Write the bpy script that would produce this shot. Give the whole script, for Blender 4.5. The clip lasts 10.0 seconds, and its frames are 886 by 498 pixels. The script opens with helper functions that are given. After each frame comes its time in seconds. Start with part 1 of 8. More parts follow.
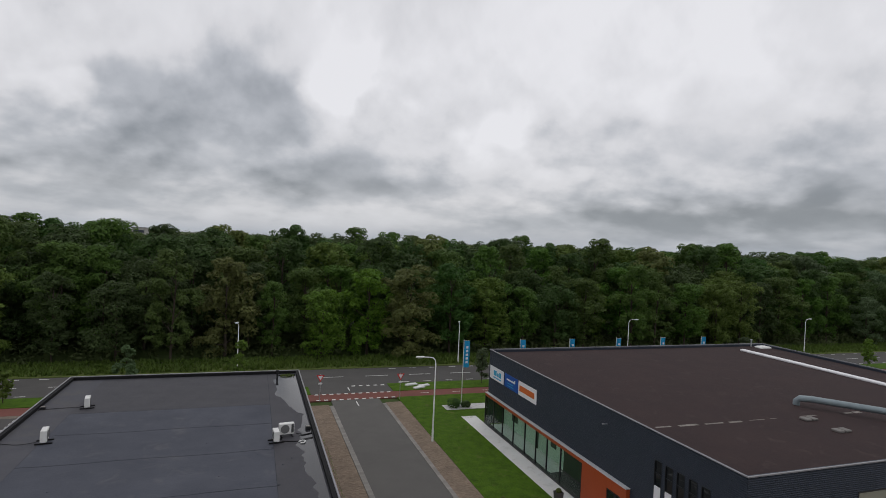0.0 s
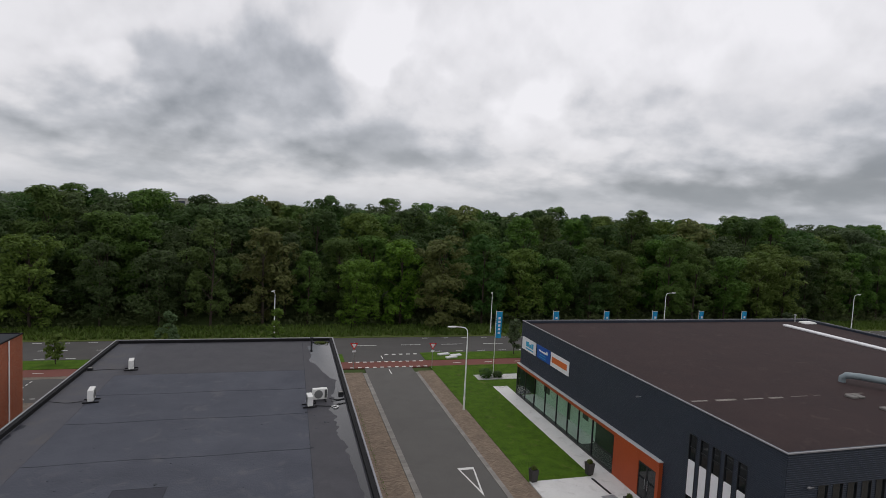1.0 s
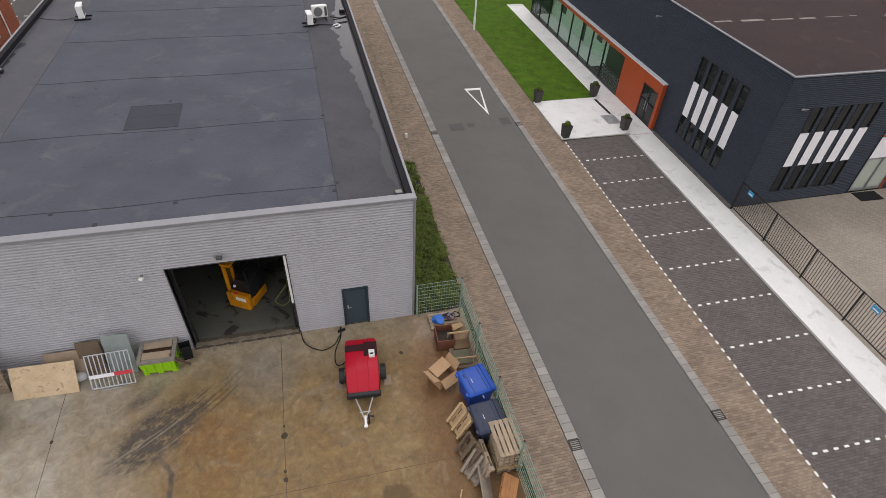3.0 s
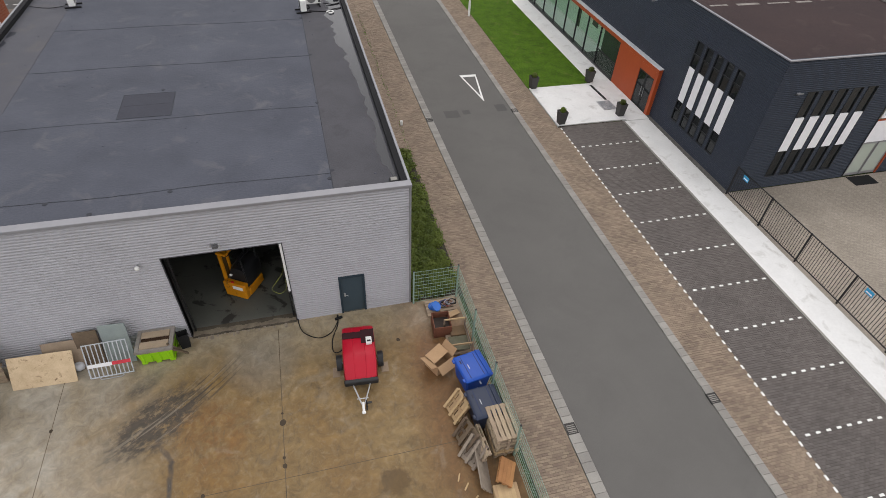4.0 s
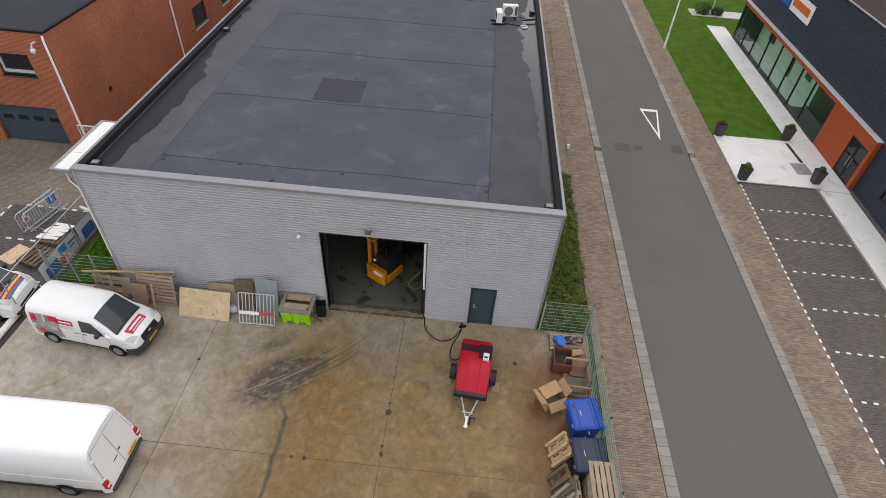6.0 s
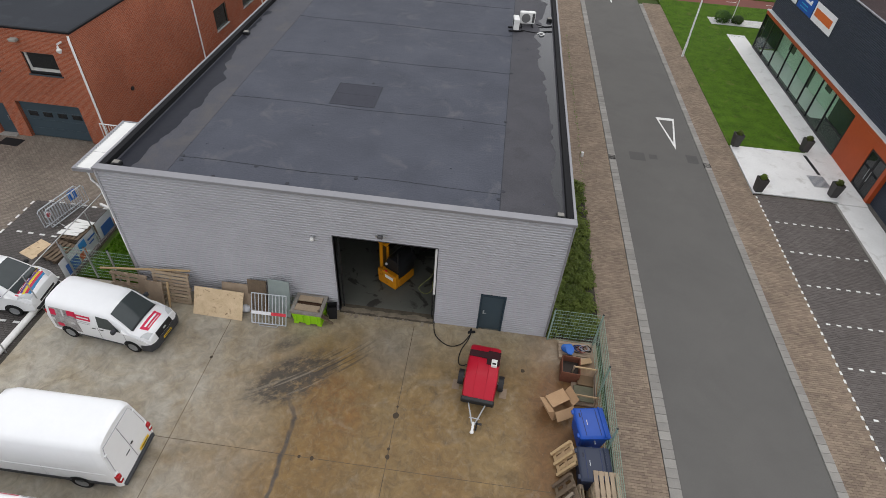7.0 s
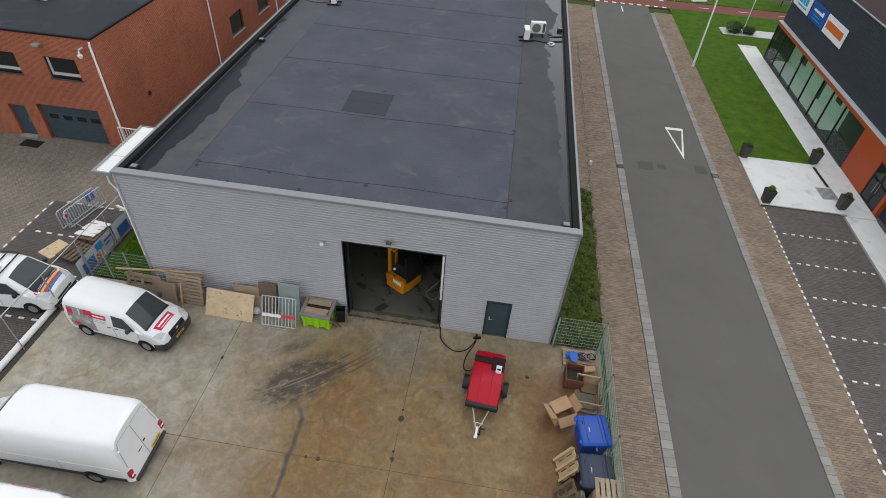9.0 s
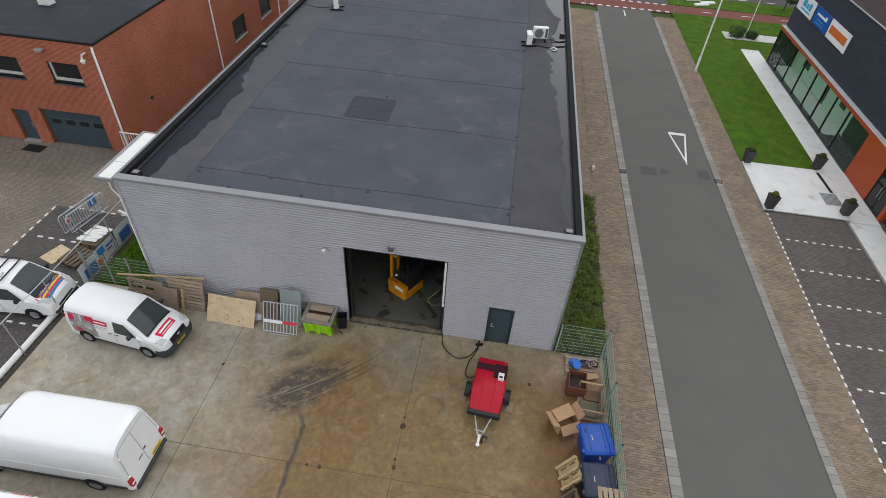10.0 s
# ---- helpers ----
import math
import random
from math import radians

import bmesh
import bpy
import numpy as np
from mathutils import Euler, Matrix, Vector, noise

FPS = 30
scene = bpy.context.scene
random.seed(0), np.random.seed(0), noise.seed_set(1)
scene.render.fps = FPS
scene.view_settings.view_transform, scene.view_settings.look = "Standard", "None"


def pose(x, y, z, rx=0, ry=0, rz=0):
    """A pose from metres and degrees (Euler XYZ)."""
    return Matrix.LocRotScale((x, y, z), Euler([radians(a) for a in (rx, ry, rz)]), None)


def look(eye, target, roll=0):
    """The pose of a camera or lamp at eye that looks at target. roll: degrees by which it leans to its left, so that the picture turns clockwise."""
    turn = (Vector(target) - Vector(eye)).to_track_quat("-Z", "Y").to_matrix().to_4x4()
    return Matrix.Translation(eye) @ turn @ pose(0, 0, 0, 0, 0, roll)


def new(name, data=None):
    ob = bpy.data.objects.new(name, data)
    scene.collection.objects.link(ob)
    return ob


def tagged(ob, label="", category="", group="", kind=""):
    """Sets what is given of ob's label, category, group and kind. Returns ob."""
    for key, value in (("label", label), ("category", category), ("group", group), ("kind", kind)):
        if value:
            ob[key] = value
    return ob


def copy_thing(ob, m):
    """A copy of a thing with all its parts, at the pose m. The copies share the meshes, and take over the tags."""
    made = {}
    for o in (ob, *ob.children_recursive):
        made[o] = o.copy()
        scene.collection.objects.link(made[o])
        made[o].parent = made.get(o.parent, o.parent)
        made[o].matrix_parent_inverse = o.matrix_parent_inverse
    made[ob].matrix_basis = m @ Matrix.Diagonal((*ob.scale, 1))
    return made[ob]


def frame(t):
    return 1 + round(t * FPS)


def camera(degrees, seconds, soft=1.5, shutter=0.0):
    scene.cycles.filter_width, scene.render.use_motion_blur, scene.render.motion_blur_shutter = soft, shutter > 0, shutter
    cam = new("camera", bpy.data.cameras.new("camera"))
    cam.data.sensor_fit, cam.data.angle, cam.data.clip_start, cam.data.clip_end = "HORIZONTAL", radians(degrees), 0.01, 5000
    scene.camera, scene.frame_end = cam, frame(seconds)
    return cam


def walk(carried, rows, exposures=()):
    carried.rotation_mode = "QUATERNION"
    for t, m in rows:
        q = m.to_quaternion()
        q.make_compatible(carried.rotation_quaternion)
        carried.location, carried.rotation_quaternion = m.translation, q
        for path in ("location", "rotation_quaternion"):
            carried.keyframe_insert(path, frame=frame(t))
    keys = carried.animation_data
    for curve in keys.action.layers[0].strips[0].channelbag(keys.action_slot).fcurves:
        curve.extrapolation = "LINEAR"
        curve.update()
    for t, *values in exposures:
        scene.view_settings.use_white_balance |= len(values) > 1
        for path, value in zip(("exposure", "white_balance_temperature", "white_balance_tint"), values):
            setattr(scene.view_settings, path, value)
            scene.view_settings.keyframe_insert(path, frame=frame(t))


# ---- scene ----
LENS = 77.2
cam = camera(LENS, 10.0, soft=0.5)
PATH = [
    (0, (-4.2, -16.209, 18.404), (-3.556, -14.315, 18.375), 2.6),
    (0.5, (-4.084, -15.983, 18.306), (-3.528, -14.062, 18.281), 2.8),
    (1, (-3.955, -15.861, 18.192), (-3.424, -13.937, 18.057), 2.8),
    (1.5, (-3.756, -15.702, 18.085), (-3.243, -13.843, 17.556), 2.7),
    (2, (-3.571, -15.583, 18.001), (-3.097, -13.867, 17.089), 2.8),
    (2.5, (-3.431, -15.609, 18.021), (-3.011, -14.108, 16.768), 3.1),
    (4, (-3.339, -15.734, 18.003), (-2.92, -14.325, 16.647), 3.3),
    (4.5, (-3.47, -15.699, 18.0), (-2.972, -14.309, 16.651), 3.3),
    (5, (-3.654, -15.562, 17.986), (-3.262, -14.137, 16.639), 3.6),
    (5.5, (-3.62, -15.419, 18.016), (-3.535, -13.949, 16.662), 4.1),
    (6, (-3.576, -15.345, 18.246), (-3.632, -13.876, 16.89), 4.1),
    (7.5, (-3.485, -15.382, 18.519), (-3.596, -13.911, 17.168), 4.2),
    (8, (-3.475, -15.497, 18.605), (-3.6, -14.024, 17.257), 4.1),
    (8.5, (-3.443, -15.564, 18.72), (-3.576, -14.091, 17.373), 4.2),
    (9, (-3.428, -15.563, 18.811), (-3.566, -14.089, 17.467), 4.3),
    (9.5, (-3.442, -15.472, 18.881), (-3.583, -13.997, 17.539), 4.2),
    (10, (-3.467, -15.403, 18.869), (-3.613, -13.923, 17.531), 4.2),
]
EXPOSURE = [(0, -0.55, 6450, 13), (1.0, -0.43, 6500, 14), (1.6, -0.17, 6600, 15), (2.2, 0.05, 6700, 16), (2.7, 0.2, 6700, 16), (3.8, 0.34, 6640, 13), (5.5, 0.33, 6640, 13), (7.5, 0.17, 6400, 11), (10, 0.16, 6350, 10)]
walk(cam, [(t, look(e, g, r)) for t, e, g, r in PATH], EXPOSURE)

# ---- world: overcast sky and a very soft sun ----
SUN_EL, SUN_AZ = radians(60), radians(25)   # azimuth from +y towards +x
world = bpy.data.worlds.new("overcast_sky")
scene.world = world
world.use_nodes = True
wt = world.node_tree
wt.nodes.clear()


def nd(tree, kind, ins=None, **props):
    n = tree.nodes.new(kind)
    for k, v in props.items():
        if k == "operation":
            n.operation = v
        elif k == "blend":
            n.data_type, n.blend_type = "RGBA", v
        elif k == "noise_dimensions":
            n.noise_dimensions = v
    for k, v in (ins or {}).items():
        if isinstance(v, bpy.types.NodeSocket):
            tree.links.new(v, n.inputs[k])
        else:
            n.inputs[k].default_value = v
    return n


def ramp(tree, fac, stops):
    n = tree.nodes.new("ShaderNodeValToRGB")
    tree.links.new(fac, n.inputs[0])
    els = n.color_ramp.elements
    while len(els) < len(stops):
        els.new(0.5)
    for el, (p, c) in zip(els, stops):
        el.position = p
        el.color = (*c, 1) if len(c) == 3 else c
    return n.outputs[0]


def mix(tree, fac, a, b, blend="MIX"):
    n = tree.nodes.new("ShaderNodeMix")
    n.data_type, n.blend_type = "RGBA", blend
    for k, v in ((0, fac), (6, a), (7, b)):
        if isinstance(v, bpy.types.NodeSocket):
            tree.links.new(v, n.inputs[k])
        else:
            n.inputs[k].default_value = (*v, 1) if isinstance(v, tuple) and len(v) == 3 else v
    return n.outputs[2]


def maths(tree, op, a, b=0.0, c=None, clamp=False):
    n = tree.nodes.new("ShaderNodeMath")
    n.operation, n.use_clamp = op, clamp
    for k, v in enumerate((a, b) if c is None else (a, b, c)):
        if isinstance(v, bpy.types.NodeSocket):
            tree.links.new(v, n.inputs[k])
        else:
            n.inputs[k].default_value = v
    return n.outputs[0]


def build_sky():
    t = wt
    sky = t.nodes.new("ShaderNodeTexSky")
    sky.sky_type, sky.sun_disc = "NISHITA", False
    sky.sun_elevation, sky.sun_rotation = SUN_EL, SUN_AZ
    way = t.nodes.new("ShaderNodeTexCoord").outputs["Generated"]
    sep = nd(t, "ShaderNodeSeparateXYZ", {0: way})
    x, y, z = sep.outputs
    up = maths(t, "MAXIMUM", z, 0.0)
    cloud = lambda at, scale, detail, rough: nd(t, "ShaderNodeTexNoise", {"Vector": at, "Scale": scale, "Detail": detail, "Roughness": rough}).outputs[0]
    edge = lambda v, lo, hi: ramp(t, v, [(lo, (0, 0, 0)), (hi, (1, 1, 1))])

    bearing = maths(t, "ARCTAN2", x, y)
    climb = maths(t, "ARCSINE", z)

    def deck(drop):
        """Bearing against height, squeezed towards the horizon like a far deck of cloud."""
        e = maths(t, "MAXIMUM", maths(t, "ADD", climb, drop), 0.0)
        v = maths(t, "MULTIPLY", maths(t, "DIVIDE", e, maths(t, "ADD", e, 0.30)), 1.05)
        return nd(t, "ShaderNodeCombineXYZ", {0: bearing, 1: v, 2: maths(t, "MULTIPLY", maths(t, "ABSOLUTE", bearing), 0.3)}).outputs[0]

    at, under = deck(0.0), deck(0.02)
    big, puffs, small = cloud(at, 2.6, 2.0, 0.5), cloud(at, 3.6, 6.0, 0.5), cloud(at, 18.0, 3.0, 0.42)
    dens = maths(t, "ADD", maths(t, "MULTIPLY_ADD", big, 0.20, 0.25), maths(t, "MULTIPLY_ADD", edge(puffs, 0.44, 0.57), 0.11, -0.055))
    dens = maths(t, "ADD", dens, maths(t, "MULTIPLY_ADD", edge(small, 0.30, 0.70), 0.018, -0.009))
    # heads of the puffs are brighter, their undersides darker
    dens = maths(t, "ADD", dens, maths(t, "MULTIPLY", maths(t, "SUBTRACT", puffs, cloud(under, 3.6, 6.0, 0.5)), 0.6))
    dens = maths(t, "ADD", dens, maths(t, "MULTIPLY", maths(t, "SUBTRACT", small, cloud(under, 18.0, 3.0, 0.42)), 0.07))

    warp = nd(t, "ShaderNodeTexNoise", {"Vector": at, "Scale": 9.0, "Detail": 4.0, "Roughness": 0.42})
    wr, wg, wb = nd(t, "ShaderNodeSeparateColor", {0: warp.outputs[1]}).outputs
    bearing = maths(t, "ADD", bearing, maths(t, "MULTIPLY_ADD", wr, radians(20), radians(-10)))
    climb = maths(t, "ADD", climb, maths(t, "MULTIPLY_ADD", wg, radians(10), radians(-5)))

    def lobe(az, el, wa, we, amount):
        """A thick or thin stretch of the deck round a bearing, with ragged edges."""
        a = maths(t, "DIVIDE", maths(t, "SUBTRACT", bearing, radians(az)), radians(wa))
        e = maths(t, "DIVIDE", maths(t, "SUBTRACT", climb, radians(el)), radians(we))
        q = maths(t, "ADD", maths(t, "MULTIPLY", a, a), maths(t, "MULTIPLY", e, e))
        return maths(t, "MULTIPLY", maths(t, "EXPONENT", maths(t, "MULTIPLY", maths(t, "POWER", q, 1.6), -1.0)), amount)

    for l in ((-7, 12.0, 11, 4.2, .24), (3, 6.8, 13, 2.6, .20), (-17, 7, 8, 3, .16), (8, 16, 4.5, 3.5, -.28), (26, 11, 4, 2.4, -.20), (42, 20, 26, 7, -.10), (46, 10, 20, 3.5, .14),
              (52, 3.5, 22, 2.8, .26), (-16, 11, 4, 2, -.16), (-7, 2.2, 15, 1.6, .04), (20, 17, 7, 3, -.05), (26, 5, 14, 2.2, .10), (-14, 4, 22, 3, .12), (8, 3.2, 14, 2, .06)):
        dens = maths(t, "ADD", dens, lobe(*l))
    clouds = ramp(t, dens, [(0.20, (1.15, 1.16, 1.17)), (0.38, (0.96, 0.97, 0.98)), (0.52, (0.66, 0.69, 0.72)), (0.70, (0.36, 0.39, 0.415)), (0.95, (0.22, 0.245, 0.27))])
    # towards the horizon the deck closes to a flat blue grey
    low = ramp(t, up, [(0.0, (1, 1, 1)), (0.02, (0.55, 0.55, 0.55)), (0.07, (0, 0, 0))])
    clouds = mix(t, maths(t, "MULTIPLY", low, 0.75), clouds, (0.46, 0.53, 0.60))
    clear = mix(t, 1.0, sky.outputs[0], (0.1, 0.1, 0.1), "MULTIPLY")
    both = mix(t, 0.92, clear, clouds)
    bg = nd(t, "ShaderNodeBackground", {0: both, 1: 1.05})
    out = t.nodes.new("ShaderNodeOutputWorld")
    t.links.new(bg.outputs[0], out.inputs[0])


build_sky()
sun = new("sun", bpy.data.lights.new("sun", "SUN"))
sun.data.energy, sun.data.angle, sun.data.color = 0.5, radians(25), (1.0, 0.97, 0.92)
sun.matrix_world = look((math.sin(SUN_AZ) * math.cos(SUN_EL) * 50, math.cos(SUN_AZ) * math.cos(SUN_EL) * 50, math.sin(SUN_EL) * 50), (0, 0, 0))


# ---- mesh helpers ----
class Geo:
    """Gathers vertices and faces for one mesh."""

    def __init__(self):
        self.v, self.f = [], []

    def add(self, verts, faces):
        n = len(self.v)
        self.v += [tuple(p) for p in verts]
        self.f += [tuple(i + n for i in f) for f in faces]
        return self

    def box(self, x0, y0, z0, x1, y1, z1, m=None):
        p = [(x, y, z) for z in (z0, z1) for y in (y0, y1) for x in (x0, x1)]
        if m is not None:
            p = [m @ Vector(q) for q in p]
        return self.add(p, [(0, 2, 3, 1), (4, 5, 7, 6), (0, 1, 5, 4), (2, 6, 7, 3), (0, 4, 6, 2), (1, 3, 7, 5)])

    def cbox(self, x0, y0, z0, x1, y1, z1, b=0.02, m=None):
        """A box with chamfered edges."""
        c, h = Vector(((x0 + x1) / 2, (y0 + y1) / 2, (z0 + z1) / 2)), Vector(((x1 - x0) / 2, (y1 - y0) / 2, (z1 - z0) / 2))
        b = min(b, h.x * 0.9, h.y * 0.9, h.z * 0.9)
        pts, key = [], {}
        for sx in (-1, 1):
            for sy in (-1, 1):
                for sz in (-1, 1):
                    for a in range(3):
                        q = Vector((sx * (h.x - b), sy * (h.y - b), sz * (h.z - b)))
                        q[a] = (sx, sy, sz)[a] * h[a]
                        key[sx, sy, sz, a] = len(pts)
                        pts.append(m @ (c + q) if m is not None else c + q)
        fs = []
        for a in range(3):
            u, w = (a + 1) % 3, (a + 2) % 3
            for s in (-1, 1):
                ring = []
                for su, sw in ((-1, -1), (1, -1), (1, 1), (-1, 1)):
                    k = [0, 0, 0]
                    k[a], k[u], k[w] = s, su, sw
                    ring.append(key[k[0], k[1], k[2], a])
                fs.append(tuple(ring if s > 0 else ring[::-1]))
            for su in (-1, 1):
                for sw in (-1, 1):
                    k0, k1 = [0, 0, 0], [0, 0, 0]
                    k0[a], k1[a] = -1, 1
                    k0[u] = k1[u] = su
                    k0[w] = k1[w] = sw
                    q = (key[(*k0, u)], key[(*k1, u)], key[(*k1, w)], key[(*k0, w)])
                    fs.append(q if su * sw < 0 else q[::-1])
        for sx in (-1, 1):
            for sy in (-1, 1):
                for sz in (-1, 1):
                    q = tuple(key[sx, sy, sz, a] for a in range(3))
                    fs.append(q if sx * sy * sz > 0 else q[::-1])
        return self.add(pts, fs)

    def tube(self, pts, r, n=8, r1=None, caps=True):
        """A round bar along the points; r1: radius at its end."""
        pts = [Vector(p) for p in pts]
        rings = []
        for i, p in enumerate(pts):
            d = (pts[min(i + 1, len(pts) - 1)] - pts[max(i - 1, 0)]).normalized()
            s = d.cross(Vector((0, 0, 1)) if abs(d.z) < 0.95 else Vector((0, 1, 0))).normalized()
            w = s.cross(d)
            rr = r if r1 is None else r + (r1 - r) * i / (len(pts) - 1)
            rings.append([p + (s * math.cos(k * math.tau / n) + w * math.sin(k * math.tau / n)) * rr for k in range(n)])
        fs = [(i * n + k, i * n + (k + 1) % n, (i + 1) * n + (k + 1) % n, (i + 1) * n + k) for i in range(len(pts) - 1) for k in range(n)]
        if caps:
            fs += [tuple(range(n))[::-1], tuple((len(pts) - 1) * n + k for k in range(n))]
        return self.add([q for ring in rings for q in ring], fs)

    def loft(self, rings, close=True, caps=True):
        """Skin over rings of equal length."""
        n = len(rings[0])
        m = n if close else n - 1
        fs = [(i * n + k, i * n + (k + 1) % n, (i + 1) * n + (k + 1) % n, (i + 1) * n + k) for i in range(len(rings) - 1) for k in range(m)]
        if caps:
            fs += [tuple(range(n))[::-1], tuple((len(rings) - 1) * n + k for k in range(n))]
        return self.add([q for ring in rings for q in ring], fs)

    def quad(self, a, b, c, d):
        return self.add([a, b, c, d], [(0, 1, 2, 3)])

    def plate(self, pts, thick):
        """A flat polygon given a thickness against its normal."""
        pts = [Vector(p) for p in pts]
        nrm = (pts[1] - pts[0]).cross(pts[2] - pts[0]).normalized()
        n = len(pts)
        return self.add([*pts, *[p - nrm * thick for p in pts]], [tuple(range(n)), tuple(range(2 * n - 1, n - 1, -1)), *[(i, i + n, (i + 1) % n + n, (i + 1) % n) for i in range(n)]])

    def mesh(self, name, material=None, smooth=False):
        me = bpy.data.meshes.new(name)
        me.from_pydata(self.v, [], self.f)
        if material:
            me.materials.append(material)
        if smooth:
            me.shade_smooth()
            if smooth is not True:
                me.set_sharp_from_angle(angle=radians(smooth))
        me.update()
        return me


def part(name, g, material, parent, label="", smooth=False):
    """One mesh under a thing or a part."""
    ob = new(name, g.mesh(name, material, smooth))
    ob.parent = parent
    return tagged(ob, label)


def thing(name, label, category, m=None, group="", kind=""):
    ob = tagged(new(name), label, category, group, kind)
    if m is not None:
        ob.matrix_basis = m
    return ob


def solo(name, g, material, label, category, kind="", smooth=False, group="", m=None):
    """A thing that is one mesh."""
    ob = tagged(new(name, g.mesh(name, material, smooth)), label, category, group, kind)
    if m is not None:
        ob.matrix_basis = m
    return ob


# ---- materials ----
def mat(name, c1, c2=None, scale=1.0, rough=0.7, metal=0.0, fine=40.0, bump=0.0, bump_scale=60.0, spots=None, coat=0.0,
        per="", spread=0.0, rough2=None, ior=1.5, stain=None):
    """A surface whose colour drifts between c1 and c2 on two scales; per: 'object' or 'island' shifts each piece; stain: (colour, scale, low, high)."""
    m = bpy.data.materials.new(name)
    m.use_nodes = True
    t = m.node_tree
    b = t.nodes["Principled BSDF"]
    pos = t.nodes.new("ShaderNodeNewGeometry").outputs["Position"]
    c2 = c2 or tuple(v * 0.8 for v in c1)
    n1 = nd(t, "ShaderNodeTexNoise", {"Vector": pos, "Scale": scale, "Detail": 5.0, "Roughness": 0.6}).outputs[0]
    n2 = nd(t, "ShaderNodeTexNoise", {"Vector": pos, "Scale": fine, "Detail": 3.0, "Roughness": 0.6}).outputs[0]
    f = maths(t, "MULTIPLY_ADD", maths(t, "ADD", maths(t, "MULTIPLY", n1, 0.65), maths(t, "MULTIPLY", n2, 0.35)), 2.4, -0.7, clamp=True)
    col = mix(t, f, c1, c2)
    if stain:
        sc, ss, lo, hi = stain
        n3 = nd(t, "ShaderNodeTexNoise", {"Vector": pos, "Scale": ss, "Detail": 6.0, "Roughness": 0.62, "Distortion": 0.6}).outputs[0]
        col = mix(t, ramp(t, n3, [(lo, (0, 0, 0)), (hi, (1, 1, 1))]), col, sc)
    if per:
        r = t.nodes.new("ShaderNodeObjectInfo").outputs["Random"] if per == "object" else t.nodes.new("ShaderNodeNewGeometry").outputs["Random Per Island"]
        h = nd(t, "ShaderNodeHueSaturation", {"Color": col, "Value": maths(t, "MULTIPLY_ADD", r, 2 * spread, 1 - spread), "Hue": maths(t, "MULTIPLY_ADD", r, 0.02 * min(1, spread * 4), 0.5 - 0.01 * min(1, spread * 4))})
        col = h.outputs[0]
    t.links.new(col, b.inputs["Base Color"])
    b.inputs["Metallic"].default_value = metal
    b.inputs["IOR"].default_value = ior
    b.inputs["Specular IOR Level"].default_value = 0.5 if rough < 0.35 else 0.3 if rough < 0.6 else 0.15
    b.inputs["Coat Weight"].default_value = coat
    if rough2 is None:
        b.inputs["Roughness"].default_value = rough
    else:
        t.links.new(maths(t, "MULTIPLY_ADD", n1, rough2 - rough, rough), b.inputs["Roughness"])
    if bump:
        n4 = nd(t, "ShaderNodeTexNoise", {"Vector": pos, "Scale": bump_scale, "Detail": 4.0, "Roughness": 0.6}).outputs[0]
        bp = nd(t, "ShaderNodeBump", {"Height": n4, "Strength": bump, "Distance": 0.02})
        t.links.new(bp.outputs[0], b.inputs["Normal"])
    return m


def plain(name, c, rough=0.5, metal=0.0, coat=0.0):
    return mat(name, c, tuple(v * 0.86 for v in c), 3.0, rough, metal, 25.0, coat=coat)


def glass(name, tint=(0.85, 0.92, 0.9), rough=0.02, see=0.35):
    """A window pane: partly clear, partly mirror."""
    m = bpy.data.materials.new(name)
    m.use_nodes = True
    t = m.node_tree
    b = t.nodes["Principled BSDF"]
    b.inputs["Base Color"].default_value = (*tint, 1)
    b.inputs["Roughness"].default_value = rough
    b.inputs["Transmission Weight"].default_value = see
    b.inputs["IOR"].default_value = 1.45
    return m


def leafy(name, c1, c2, scale=0.4):
    m = bpy.data.materials.new(name)
    m.use_nodes = True
    t = m.node_tree
    b = t.nodes["Principled BSDF"]
    geo = t.nodes.new("ShaderNodeNewGeometry")
    n1 = nd(t, "ShaderNodeTexNoise", {"Vector": geo.outputs["Position"], "Scale": scale, "Detail": 3.0}).outputs[0]
    isl = geo.outputs["Random Per Island"]
    col = mix(t, maths(t, "MULTIPLY_ADD", n1, 2.0, -0.5, clamp=True), c1, c2)
    oi = t.nodes.new("ShaderNodeObjectInfo").outputs["Random"]
    hs = nd(t, "ShaderNodeHueSaturation", {"Color": col, "Hue": maths(t, "MULTIPLY_ADD", oi, 0.035, 0.492), "Saturation": maths(t, "MULTIPLY_ADD", oi, 0.2, 0.95),
                                           "Value": maths(t, "MULTIPLY", maths(t, "MULTIPLY_ADD", isl, 0.5, 0.75), maths(t, "MULTIPLY_ADD", oi, 0.35, 0.9))})
    t.links.new(hs.outputs[0], b.inputs["Base Color"])
    b.inputs["Roughness"].default_value = 0.65
    b.inputs["Specular IOR Level"].default_value = 0.25
    tr = nd(t, "ShaderNodeBsdfTranslucent", {0: hs.outputs[0]})
    ms = t.nodes.new("ShaderNodeMixShader")
    ms.inputs[0].default_value = 0.35
    t.links.new(b.outputs[0], ms.inputs[1])
    t.links.new(tr.outputs[0], ms.inputs[2])
    t.links.new(ms.outputs[0], t.nodes["Material Output"].inputs[0])
    return m


